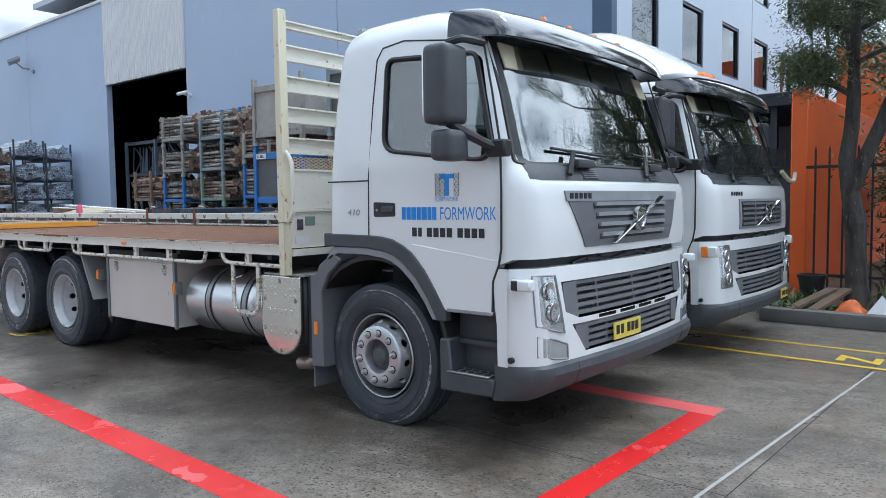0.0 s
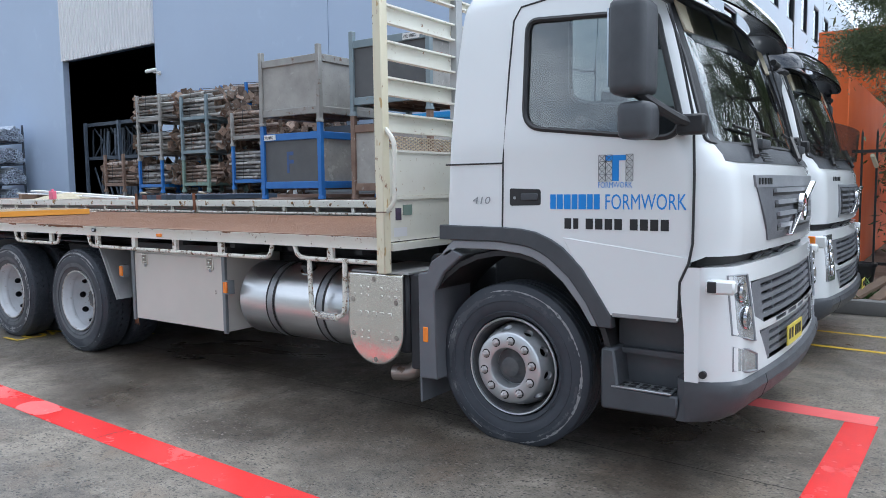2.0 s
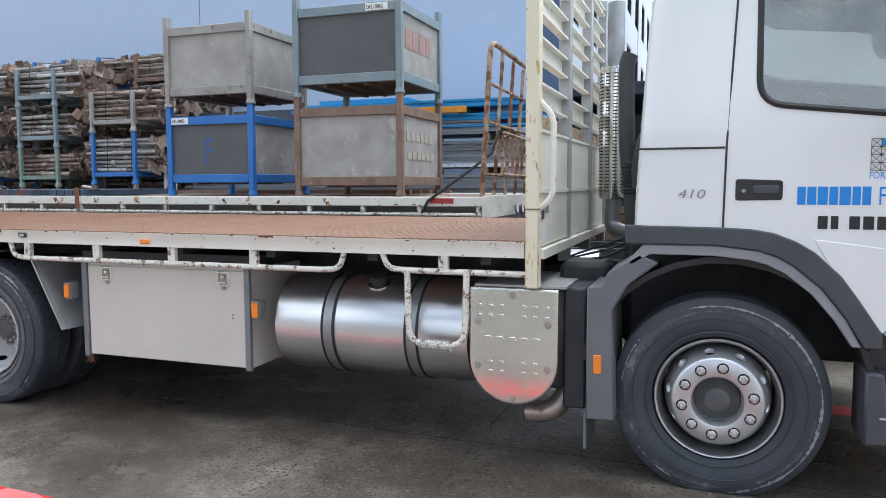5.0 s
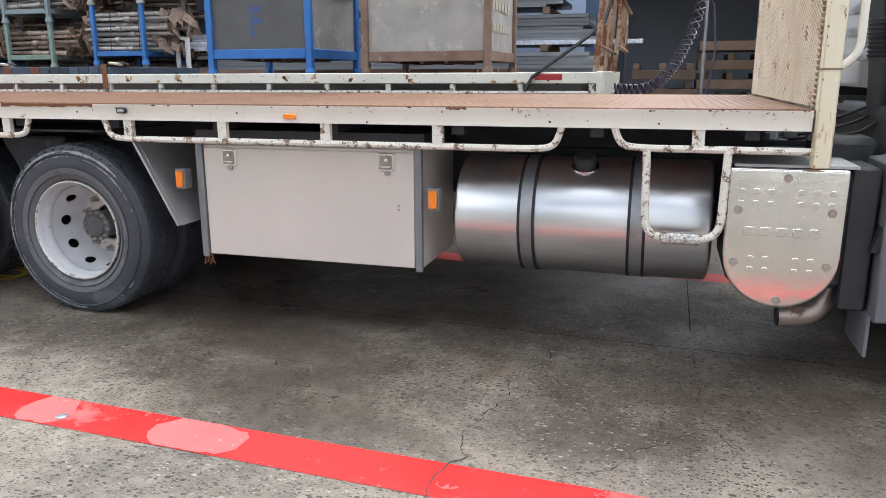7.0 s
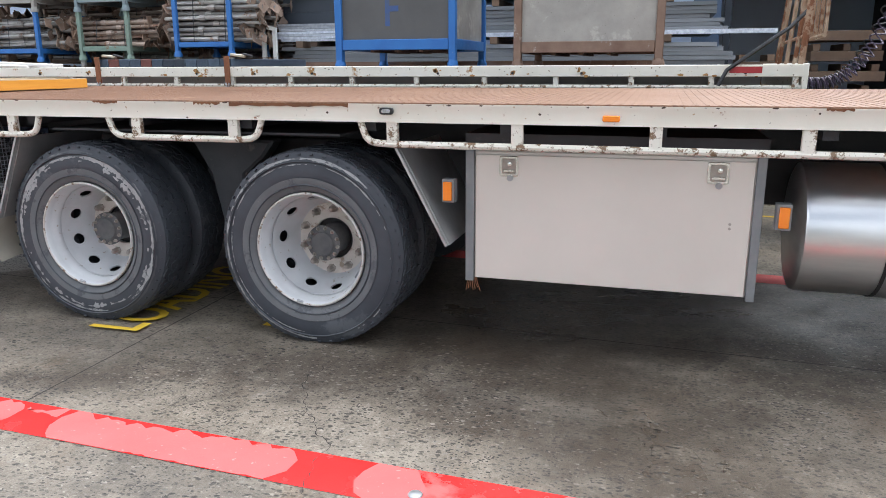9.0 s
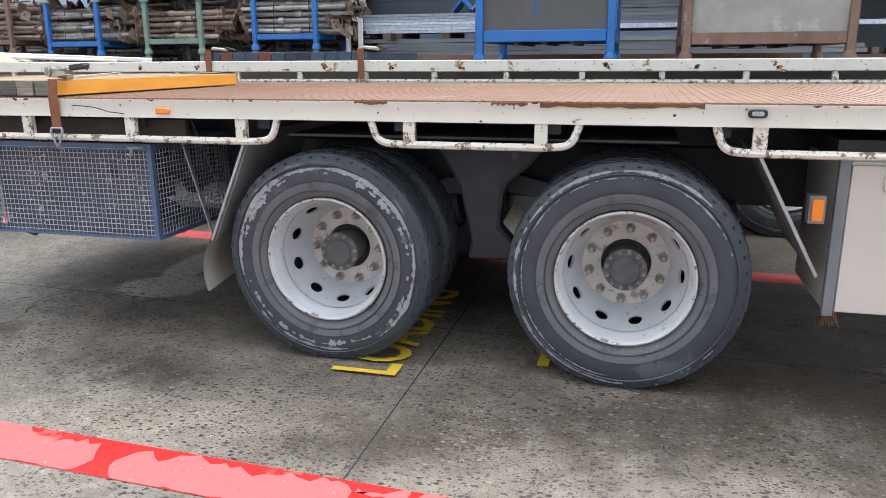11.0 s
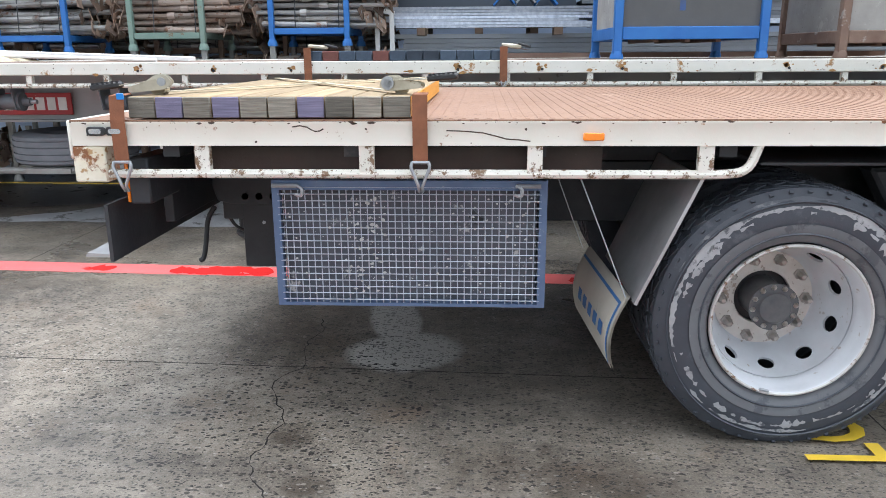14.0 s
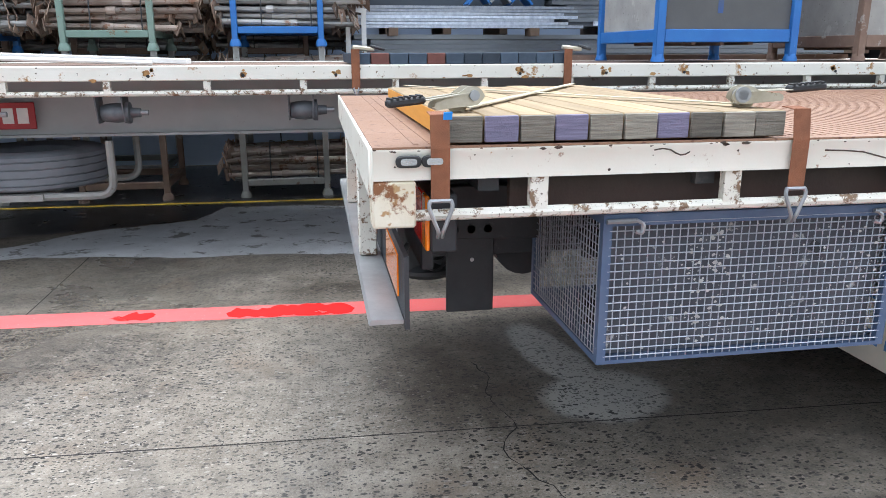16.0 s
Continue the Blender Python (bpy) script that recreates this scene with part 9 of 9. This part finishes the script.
# mesh cage under the rear of the deck
CX0, CX1, CZ0, CZ1, CYF, CYB = -11.645, -10.640, 0.533, 1.012, 3.62, 4.35
cg = part("mesh_cage", G().box(CX0, CX0 + 0.028, CYF, CYF + 0.028, CZ0, CZ1).box(CX1 - 0.028, CX1, CYF, CYF + 0.028, CZ0, CZ1).box(CX0, CX0 + 0.028, CYB - 0.028, CYB, CZ0, CZ1).box(CX1 - 0.028, CX1, CYB - 0.028, CYB, CZ0, CZ1)
          .box(CX0 + 0.028, CX1 - 0.028, CYF, CYF + 0.028, CZ0, CZ0 + 0.012).box(CX0 + 0.028, CX1 - 0.028, CYF, CYF + 0.028, CZ1 - 0.035, CZ1).box(CX0 + 0.028, CX1 - 0.028, CYB - 0.028, CYB, CZ0, CZ0 + 0.02).box(CX0 + 0.028, CX1 - 0.028, CYB - 0.028, CYB, CZ1 - 0.03, CZ1)
          .box(CX0, CX0 + 0.028, CYF + 0.028, CYB - 0.028, CZ0, CZ0 + 0.02).box(CX0, CX0 + 0.028, CYF + 0.028, CYB - 0.028, CZ1 - 0.03, CZ1).box(CX1 - 0.028, CX1, CYF + 0.028, CYB - 0.028, CZ0, CZ0 + 0.02).box(CX1 - 0.028, CX1, CYF + 0.028, CYB - 0.028, CZ1 - 0.03, CZ1), M_CAGE, truck, "blue-grey steel mesh cage")
def wire_panel(a, b, axis, fixed):
    g = G()
    n = round((b - a) / 0.0255)
    for i in range(1, n):
        p = a + (b - a) * i / n
        if axis == "x":
            g.tube([(p, fixed, CZ0 + 0.005), (p, fixed, CZ1 - 0.01)], 0.0021, 4)
        else:
            g.tube([(fixed, p, CZ0 + 0.005), (fixed, p, CZ1 - 0.01)], 0.0021, 4)
    k = round((CZ1 - CZ0) / 0.0255)
    for i in range(1, k):
        z = CZ0 + (CZ1 - CZ0) * i / k
        if axis == "x":
            g.tube([(a, fixed - 0.003, z), (b, fixed - 0.003, z)], 0.0021, 4)
        else:
            g.tube([(fixed - 0.003, a, z), (fixed - 0.003, b, z)], 0.0021, 4)
    return g
part("wire_mesh", wire_panel(CX0 + 0.02, CX1 - 0.02, "x", CYF + 0.004), M_WIRE, cg, "welded wire mesh")["kind"] = "stuff"
part("wire_mesh", wire_panel(CYF + 0.02, CYB - 0.02, "y", CX0 + 0.006), M_WIRE, cg)["kind"] = "stuff"
part("wire_mesh", wire_panel(CYF + 0.02, CYB - 0.02, "y", CX1 - 0.003), M_WIRE, cg)["kind"] = "stuff"
part("wire_mesh", wire_panel(CX0 + 0.02, CX1 - 0.02, "x", CYB - 0.01), M_WIRE, cg)["kind"] = "stuff"
part("cage_floor", G().box(CX0 + 0.01, CX1 - 0.01, CYF + 0.03, CYB - 0.01, CZ0 + 0.004, CZ0 + 0.012), M_CAGE, cg)
M_LINING = mat("dusty_dark_lining", (0.07, 0.077, 0.095), (0.105, 0.112, 0.13), 5, 0.8, spots=(0.46, 0.46, 0.45), spot_scale=9, spot_at=0.61, fine=(0.34, 0.34, 0.34), fine_scale=60, fine_at=0.70)
part("cage_lining", G().box(CX0 + 0.035, CX1 - 0.035, CYF + 0.05, CYF + 0.06, CZ0 + 0.015, CZ1 - 0.04), M_LINING, cg, "dusty dark load behind the mesh")
rr = random.Random(31)
g = G()
for i in range(60):
    x, z = rr.uniform(CX0 + 0.1, CX1 - 0.1), CZ0 + 0.03 + rr.uniform(0, 0.30)
    g.obox(pose(x, CYF + 0.10 + rr.uniform(0, 0.5), z, rr.uniform(0, 90), rr.uniform(0, 90), rr.uniform(0, 180)), rr.uniform(0.08, 0.3), rr.uniform(0.03, 0.1), rr.uniform(0.02, 0.06))
part("cage_load", g, M_CHASSIS, cg, "dark straps and chocks inside the cage")["kind"] = "stuff"
for x in (-11.55, -10.755):
    part("cage_pin", G().tube([(x - 0.09 if x < -11 else x + 0.09, CYF - 0.012, 0.995), (x, CYF - 0.012, 0.995)], 0.008, 6).tube(arc([(x, CYF - 0.014, 0.998), (x + 0.025, CYF - 0.02, 0.985), (x + 0.02, CYF - 0.02, 0.955), (x - 0.004, CYF - 0.02, 0.965)], 0.012), 0.006, 6), M_STEEL, cg)

part("brown_packer", G().box(-11.93, -10.45, SIDE + 0.09, SIDE + 0.12, 1.03, 1.13), M_BROWND, truck, "dark brown timber packer under the deck")
# tail of the chassis
part("tail_plate", G().box(-11.997, -11.808, 4.325, 4.345, 0.478, 0.80), M_CHASSIS, truck, "black rubber tail flap", bev=0.004)
part("flap_rivet", G().cyl((-11.896, 4.326, 0.693), (-11.896, 4.321, 0.693), 0.008, 10), M_STEEL, truck)
part("tail_bracket", G().box(-12.16, -12.12, 3.86, 4.32, 0.80, 1.05).prism([(-12.10, 0.80), (-12.04, 0.785), (-11.63, 0.775), (-11.63, 0.99), (-12.16, 0.99)], "y", 4.300, 4.324), M_CHASSIS, truck, "black chassis end plate", bev=0.004)
for x in (-11.969, -11.904, -11.838):
    part("plate_hole", G().lathe([(0.0, 0.0), (0.015, 0.0), (0.017, 0.002), (0.019, 0.002), (0.019, 0.0)], Matrix.Translation((x, 4.299, 0.822)) @ pose(0, 0, 0, 90, 0, 0), 14), M_BLACK, truck)
tl = part("tail_light", G().box(-12.168, -12.09, 3.605, 3.87, 0.925, 1.095), M_CHASSIS, truck, "dark tail light housing", bev=0.006)
part("red_lens", G().box(-12.182, -12.169, 3.685, 3.865, 0.93, 1.09), M_REDL, tl, "red lens", bev=0.004)
part("amber_lens", G().box(-12.182, -12.169, 3.608, 3.682, 0.93, 1.09), M_AMBER, tl, "amber lens", bev=0.004)
for y in (4.27, 5.29):
    part("rear_leg", G().box(-12.335, -12.27, y, y + 0.075, 0.745, 1.10), M_CREAMW, truck, "cream underrun leg", bev=0.004)
part("underrun_step", G().prism([(-12.352, 0.728), (-12.252, 0.728), (-12.252, 0.74), (-12.345, 0.744)], "y", 3.575, 6.05), M_CHEQ, truck, "chequer plate underrun step")
part("underrun_board", G().box(-12.25, -12.236, 3.56, 6.06, 0.715, 0.93), M_CHASSIS, truck, "dark underrun board")
for y in (3.70, 4.5, 5.2):
    part("reflector_board", G().box(-12.256, -12.251, y, y + 0.35, 0.77, 0.90), M_AMBER, truck, "amber rear reflector")
part("air_tank", G().cyl((-11.6, 4.62, 0.66), (-11.6, 5.1, 0.66), 0.13, 20), M_CHASSIS, truck, "black air tank")
cpl = part("coupling", G().box(-12.12, -11.86, 4.62, 4.98, 0.56, 0.84).lathe([(0.0, 0.52), (0.10, 0.52), (0.15, 0.56), (0.10, 0.60), (0.06, 0.70), (0.0, 0.70)], pose(-12.02, 4.72, 0), 18), M_CHASSIS, truck, "dark tow coupling", bev=0.012)
part("release_handle", G().tube(arc([(-12.14, 4.36, 0.76), (-12.18, 4.36, 0.70), (-12.19, 4.35, 0.60), (-12.205, 4.34, 0.51), (-12.225, 4.34, 0.50)], 0.04), 0.012, 8), M_CHASSIS, cpl, "bent black release handle")
for k in range(3):
    part("air_line", G().tube(arc([(-12.12, 4.45 + 0.08 * k, 0.86), (-12.10 + 0.03 * k, 4.44 + 0.08 * k, 0.66), (-12.0 + 0.03 * k, 4.46 + 0.08 * k, 0.60 + 0.03 * k), (-11.9, 4.5 + 0.08 * k, 0.80)], 0.07), 0.008, 6), M_BLACK, truck)

# ---- timber bundle on the deck ----
tbn = thing("timber_bundle", (-11.62, 4.4, DZ), "bundle of ten yellowed timbers strapped to the deck", "timber")
for i in range(10):
    x = -12.125 + 0.1003 * i
    b_ = 5.25 + 0.06 * math.sin(i * 2.3)
    me_ = G().box(x + 0.003, x + 0.097, 3.575, b_, DZ + 0.008, DZ + 0.083)
    o = part("timber", me_, M_TIMBER, tbn, "yellowed pine timber", bev=0.004)
    if i in (0, 9):
        xs_ = x + 0.0015 if i == 0 else x + 0.0965
        part("sealed_face", G().box(xs_, xs_ + 0.002, 3.58, b_ - 0.004, DZ + 0.012, DZ + 0.079), M_TIMBO, o, "orange sealed side")
    part("end_grain", G().box(x + 0.003, x + 0.097, 3.569 - 0.004 * (i % 3), 3.578, DZ + 0.010, DZ + 0.081), M_TENDP if i in (1, 3, 6) else M_TEND, o, bev=0.002)


def strap_over(x, name_label):
    st = thing("ratchet_strap", (x, SIDE, 1.1), name_label, "strap", "ratchet straps")
    w_ = 0.026
    path = [(SIDE - 0.010, 1.085), (SIDE - 0.012, 1.23), (SIDE + 0.0, 1.318), (SIDE + 0.06, 1.322)]
    g = G()
    for (ya, za), (yb, zb) in zip(path, path[1:]):
        g.add([(x - w_, ya, za), (x + w_, ya, za), (x + w_, yb, zb), (x - w_, yb, zb), (x - w_, ya - 0.003, za + 0.002), (x + w_, ya - 0.003, za + 0.002), (x + w_, yb - 0.003, zb + 0.003), (x - w_, yb - 0.003, zb + 0.003)], [(0, 1, 2, 3), (7, 6, 5, 4), (0, 4, 5, 1), (1, 5, 6, 2), (2, 6, 7, 3), (3, 7, 4, 0)])
    part("webbing", g, M_STRAP, st, "frayed brown webbing")
    part("hook", G().tube(arc([(x - 0.028, SIDE - 0.014, 1.092), (x - 0.034, SIDE - 0.018, 1.075), (x - 0.006, SIDE - 0.02, 1.005), (x - 0.006, SIDE + 0.0, 0.985)], 0.012), 0.006, 7).tube(arc([(x + 0.028, SIDE - 0.014, 1.092), (x + 0.034, SIDE - 0.018, 1.075), (x + 0.006, SIDE - 0.02, 1.005), (x + 0.006, SIDE + 0.0, 0.985)], 0.012), 0.006, 7).tube([(x - 0.03, SIDE - 0.014, 1.09), (x + 0.03, SIDE - 0.014, 1.09)], 0.006, 6), M_STEEL, st, "steel wire hook")
    d = 1 if x < -11.6 else -1
    bx, by, bz = x + 0.07 * d, 3.68, DZ + 0.105
    lm = pose(bx, by, bz - 0.006, 0, -5 * d, (12 if d > 0 else 168))

    def placed(g):
        g.v = [tuple(lm @ Vector(p)) for p in g.v]
        return g
    rt = part("ratchet", placed(G().box(-0.07, 0.06, -0.02, 0.02, 0.0, 0.006)), M_ZINC, st, "zinc-plated ratchet buckle", bev=0.002)
    prof = rounded([(-0.075, 0.0), (0.055, 0.0), (0.082, 0.022), (0.062, 0.050), (0.030, 0.056), (-0.01, 0.034), (-0.075, 0.02)], 0.012, 3)
    for yy in (-0.027, 0.024):
        part("cheek_plate", placed(G().prism(prof, "y", yy, yy + 0.003)), M_ZINC, rt)
    part("spool", placed(G().cyl((0.045, -0.034, 0.028), (0.045, 0.034, 0.028), 0.015, 14)), M_STEEL, rt)
    part("ratchet_wheel", placed(G().lathe([(0.0, -0.003), (0.024, -0.003), (0.024, 0.003), (0.0, 0.003)], Matrix.Translation((0.045, 0.031, 0.028)) @ pose(0, 0, 0, 90, 0, 0), 11)), M_STEEL, rt)
    for yy in (-0.024, 0.021):
        part("handle_arm", placed(G().bar((0.03, yy + 0.0015, 0.036), (-0.10, yy + 0.0015, 0.030), 0.003, 0.022, (0, 1, 0))), M_ZINC, rt)
    gr_ = part("ratchet_grip", placed(G().box(-0.205, -0.095, -0.020, 0.020, 0.020, 0.042)), M_BLACK, rt, "black ribbed grip", bev=0.006)
    for k in range(6):
        part("grip_rib", placed(G().box(-0.198 + 0.017 * k, -0.190 + 0.017 * k, -0.0215, 0.0215, 0.041, 0.046)), M_BLACK, rt)
    part("webbing_roll", G().cyl((x + 0.08 * d, by + 0.03, bz), (x + 0.08 * d, by + 0.075, bz), 0.028, 12), M_STRAPC, st)
    x2 = x + 0.95 * d
    part("top_webbing", G().bar((x + 0.1 * d, 3.72, DZ + 0.093), (x2, 5.22, DZ + 0.093), 0.032, 0.003), M_STRAPC, st, "cream webbing over the timbers")
    return st


strap_over(-12.150, "brown ratchet strap holding the timbers, hooked under the rail")
strap_over(-11.090, "brown ratchet strap with pale webbing over the timbers")
solid("blue_tape", G().obox(pose(-12.13, SIDE - 0.014, 1.318, 12, 0, 14), 0.024, 0.005, 0.020), M_LTBLUE, "scrap of blue tape on the strap", "tape")

# ---- the second truck ----
OFFSET = Vector((-0.03, 3.16, 0))
truck2 = thing("prime_mover", (-4.5, YC + 3.16, 0), "white older forward-control prime mover with a roof deflector", "truck")
cab(truck2, 2)
for near in (True, False):
    y = 3.625 if near else 2 * YC - 3.625
    wheel(truck2, -3.605, y + 3.16, 0.505, "front", near)
    wheel(truck2, -7.2, y + 3.16, 0.512, "rear", near)
part("chassis_rail", G().box(-8.0, -2.6, 7.5, 7.58, 0.62, 0.86).box(-8.0, -2.6, 8.36, 8.44, 0.62, 0.86), M_CHASSIS, truck2, "black chassis rail")
part("fuel_tank", G().cyl((-5.9, 7.05, 0.62), (-4.6, 7.05, 0.62), 0.27, 32), M_ALU, truck2, "aluminium fuel tank")
def defl(o):
    def f(u, v):
        s_ = v * 2 - 1
        x = -2.92 - 1.02 * u
        z = 2.76 + 0.62 * math.sin(min(1.0, u * 1.05) * 1.57) ** 0.85 - (0.10 + 0.45 * u) * abs(s_) ** 5
        return (x - 0.03, YC + 3.16 + s_ * (0.95 + 0.16 * u), max(z, 2.72) - o)
    return f
part("roof_deflector", G().grid(defl(0), 16, 24).grid(defl(0.015), 16, 24), M_CABW, truck2, "white curved roof wind deflector", angle=70)
part("beacon", G().lathe([(0.06, 0.0), (0.07, 0.03), (0.065, 0.10), (0.04, 0.13), (0.0, 0.135)], pose(-2.83, 7.74, 2.72), 20).lathe([(0.06, 0.0), (0.07, 0.03), (0.065, 0.10), (0.04, 0.13), (0.0, 0.135)], pose(-2.83, 7.92, 2.72), 20).box(-2.90, -2.76, 7.72, 7.94, 2.71, 2.75), M_AMBER, truck2, "amber twin beacon on the roof")
pl = part("number_plate", G().box(-2.185, -2.178, 8.36, 8.60, 0.46, 0.56), M_YPLATE, truck2, "yellow number plate")
for y in (8.385, 8.425, 8.465, 8.52, 8.56):
    part("plate_bar", G().box(-2.1775, -2.1755, y, y + 0.028, 0.485, 0.535), M_INK, pl)
# dark stone guard with a rolled sling on it
def guard(o):
    def f(u, v):
        y = YC + 1.12 * (u * 2 - 1)
        return (front_x(y, 1.8) + 0.10 + o - 0.02 + 0.02 * v, y + 3.16, 1.76 + 0.30 * v)
    return f
M_TINT = mat("smoked_stone_guard", (0.03, 0.032, 0.035), None, 3, 0.2)
M_TINT.node_tree.nodes["Principled BSDF"].inputs["Alpha"].default_value = 0.5
part("stone_guard", G().grid(guard(0), 20, 3).grid(guard(-0.006), 20, 3), M_TINT, truck2, "dark tinted stone guard")
solid("rolled_sling", G().tube(arc([(-2.10, 8.0, 1.80), (-2.08, 8.15, 1.72), (-2.10, 8.45, 1.70), (-2.16, 8.75, 1.80)], 0.12), 0.022, 8), M_STRAPC, "rolled cream sling hung on the stone guard", "sling")
OFFSET = Vector((0, 0, 0))


# ---- chipped paint ----
def chips(x0, x1, y, z0, z1, n, seed, lo=0.003, hi=0.012, long=1.0):
    """Flakes of lost paint on an upright face that looks towards -y."""
    r = random.Random(seed)
    g = G()
    for _ in range(n):
        cx, cz, s = r.uniform(x0, x1), r.uniform(z0, z1), lo + (hi - lo) * r.random() ** 2.5
        k = r.randint(5, 8)
        g.add([(cx + s * long * r.uniform(0.5, 1.2) * math.cos(6.2832 * i / k), y, cz + s * r.uniform(0.4, 1.0) * math.sin(6.2832 * i / k)) for i in range(k)], [tuple(range(k))])
    return g


M_CHIPD = mat("dark_bare_steel_chip", (0.045, 0.038, 0.033), (0.10, 0.06, 0.04), 40, 0.8)
M_OCHRE = mat("ochre_rust_bloom", (0.46, 0.27, 0.10), (0.30, 0.15, 0.06), 20, 0.85, spots=(0.10, 0.055, 0.03), spot_scale=40, spot_at=0.6)
for ob, g, mm in ((truck, chips(DX_R, DX_F, SIDE - 0.0008, 1.150, 1.214, 50, 1, 0.002, 0.008), M_CHIPD),
                  (truck, chips(DX_R, DX_F, SIDE - 0.0046, 1.2225, 1.2295, 90, 2, 0.002, 0.007, 2.2), M_CHIPD),
                  (trl, chips(TX0, TX1, TY0 - 0.0008, 1.31, 1.395, 130, 3, 0.002, 0.009), M_CHIPD),
                  (trl, chips(TX0, TX1, TY0 - 0.0014, 1.308, 1.33, 60, 5, 0.004, 0.018, 1.8), M_OCHRE)):
    part("paint_chips", g, mm, ob, "flaked paint")["kind"] = "stuff"
# rust round the bolt holes of the trailer's rail
k = 0
x = TX1 - 0.42
while x > TX0:
    r_ = random.Random(k)
    part("rust_bloom", chips(x - 0.03, x + 0.03, TY0 - 0.0022, 1.325, 1.375, 7, 40 + k, 0.008, 0.028), M_OCHRE, trl, "ochre rust round a bolt hole")["kind"] = "stuff"
    part("bolt_hole", G().cyl((x, TY0 - 0.0026, 1.335), (x, TY0 - 0.0034, 1.335), 0.011, 10), M_BLACK, trl)
    x -= 0.62 * (1 if k % 3 else 2) + r_.uniform(-0.05, 0.05)
    k += 1
# cracks in the deck rail's paint
for pts in (((-11.536, 1.212), (-11.51, 1.216), (-11.485, 1.211), (-11.47, 1.202), (-11.455, 1.196), (-11.44, 1.198), (-11.427, 1.205)), ((-11.0, 1.199), (-10.93, 1.196), (-10.874, 1.191), (-10.83, 1.180), (-10.792, 1.170), (-10.75, 1.167), (-10.711, 1.162))):
    part("paint_crack", G().tube([(x, SIDE - 0.0006, z) for x, z in pts], 0.0022, 4), M_CHIPD, truck)
# rust run down the headboard post's foot
part("rust_run", chips(HX - 0.032, HX - 0.012, SIDE - 0.0288, 1.0, 1.38, 9, 9, 0.003, 0.010), M_OCHRE, hb, "ochre rust run")["kind"] = "stuff"
part("rust_run", chips(HX - 0.034, HX - 0.024, SIDE - 0.0288, 1.42, 2.9, 22, 10, 0.003, 0.008, 0.5), M_RUSTO, hb, "rust along the post's edge")["kind"] = "stuff"
# dried mud caught in the cage's mesh
M_MUD = mat("pale_dried_mud", (0.50, 0.50, 0.49), (0.36, 0.355, 0.345), 30, 0.9, bump=0.3)
for g in (chips(CX0 + 0.28, CX0 + 0.42, CYF - 0.004, CZ0 + 0.06, CZ1 - 0.05, 130, 21, 0.002, 0.010), chips(CX0 + 0.03, CX1 - 0.03, CYF - 0.004, CZ0 + 0.02, CZ1 - 0.04, 150, 22, 0.0015, 0.007), chips(CX0 + 0.62, CX1 - 0.04, CYF - 0.004, CZ0 + 0.08, CZ1 - 0.06, 60, 23, 0.002, 0.008)):
    part("dried_mud", g, M_MUD, cg, "pale dried mud")["kind"] = "stuff"
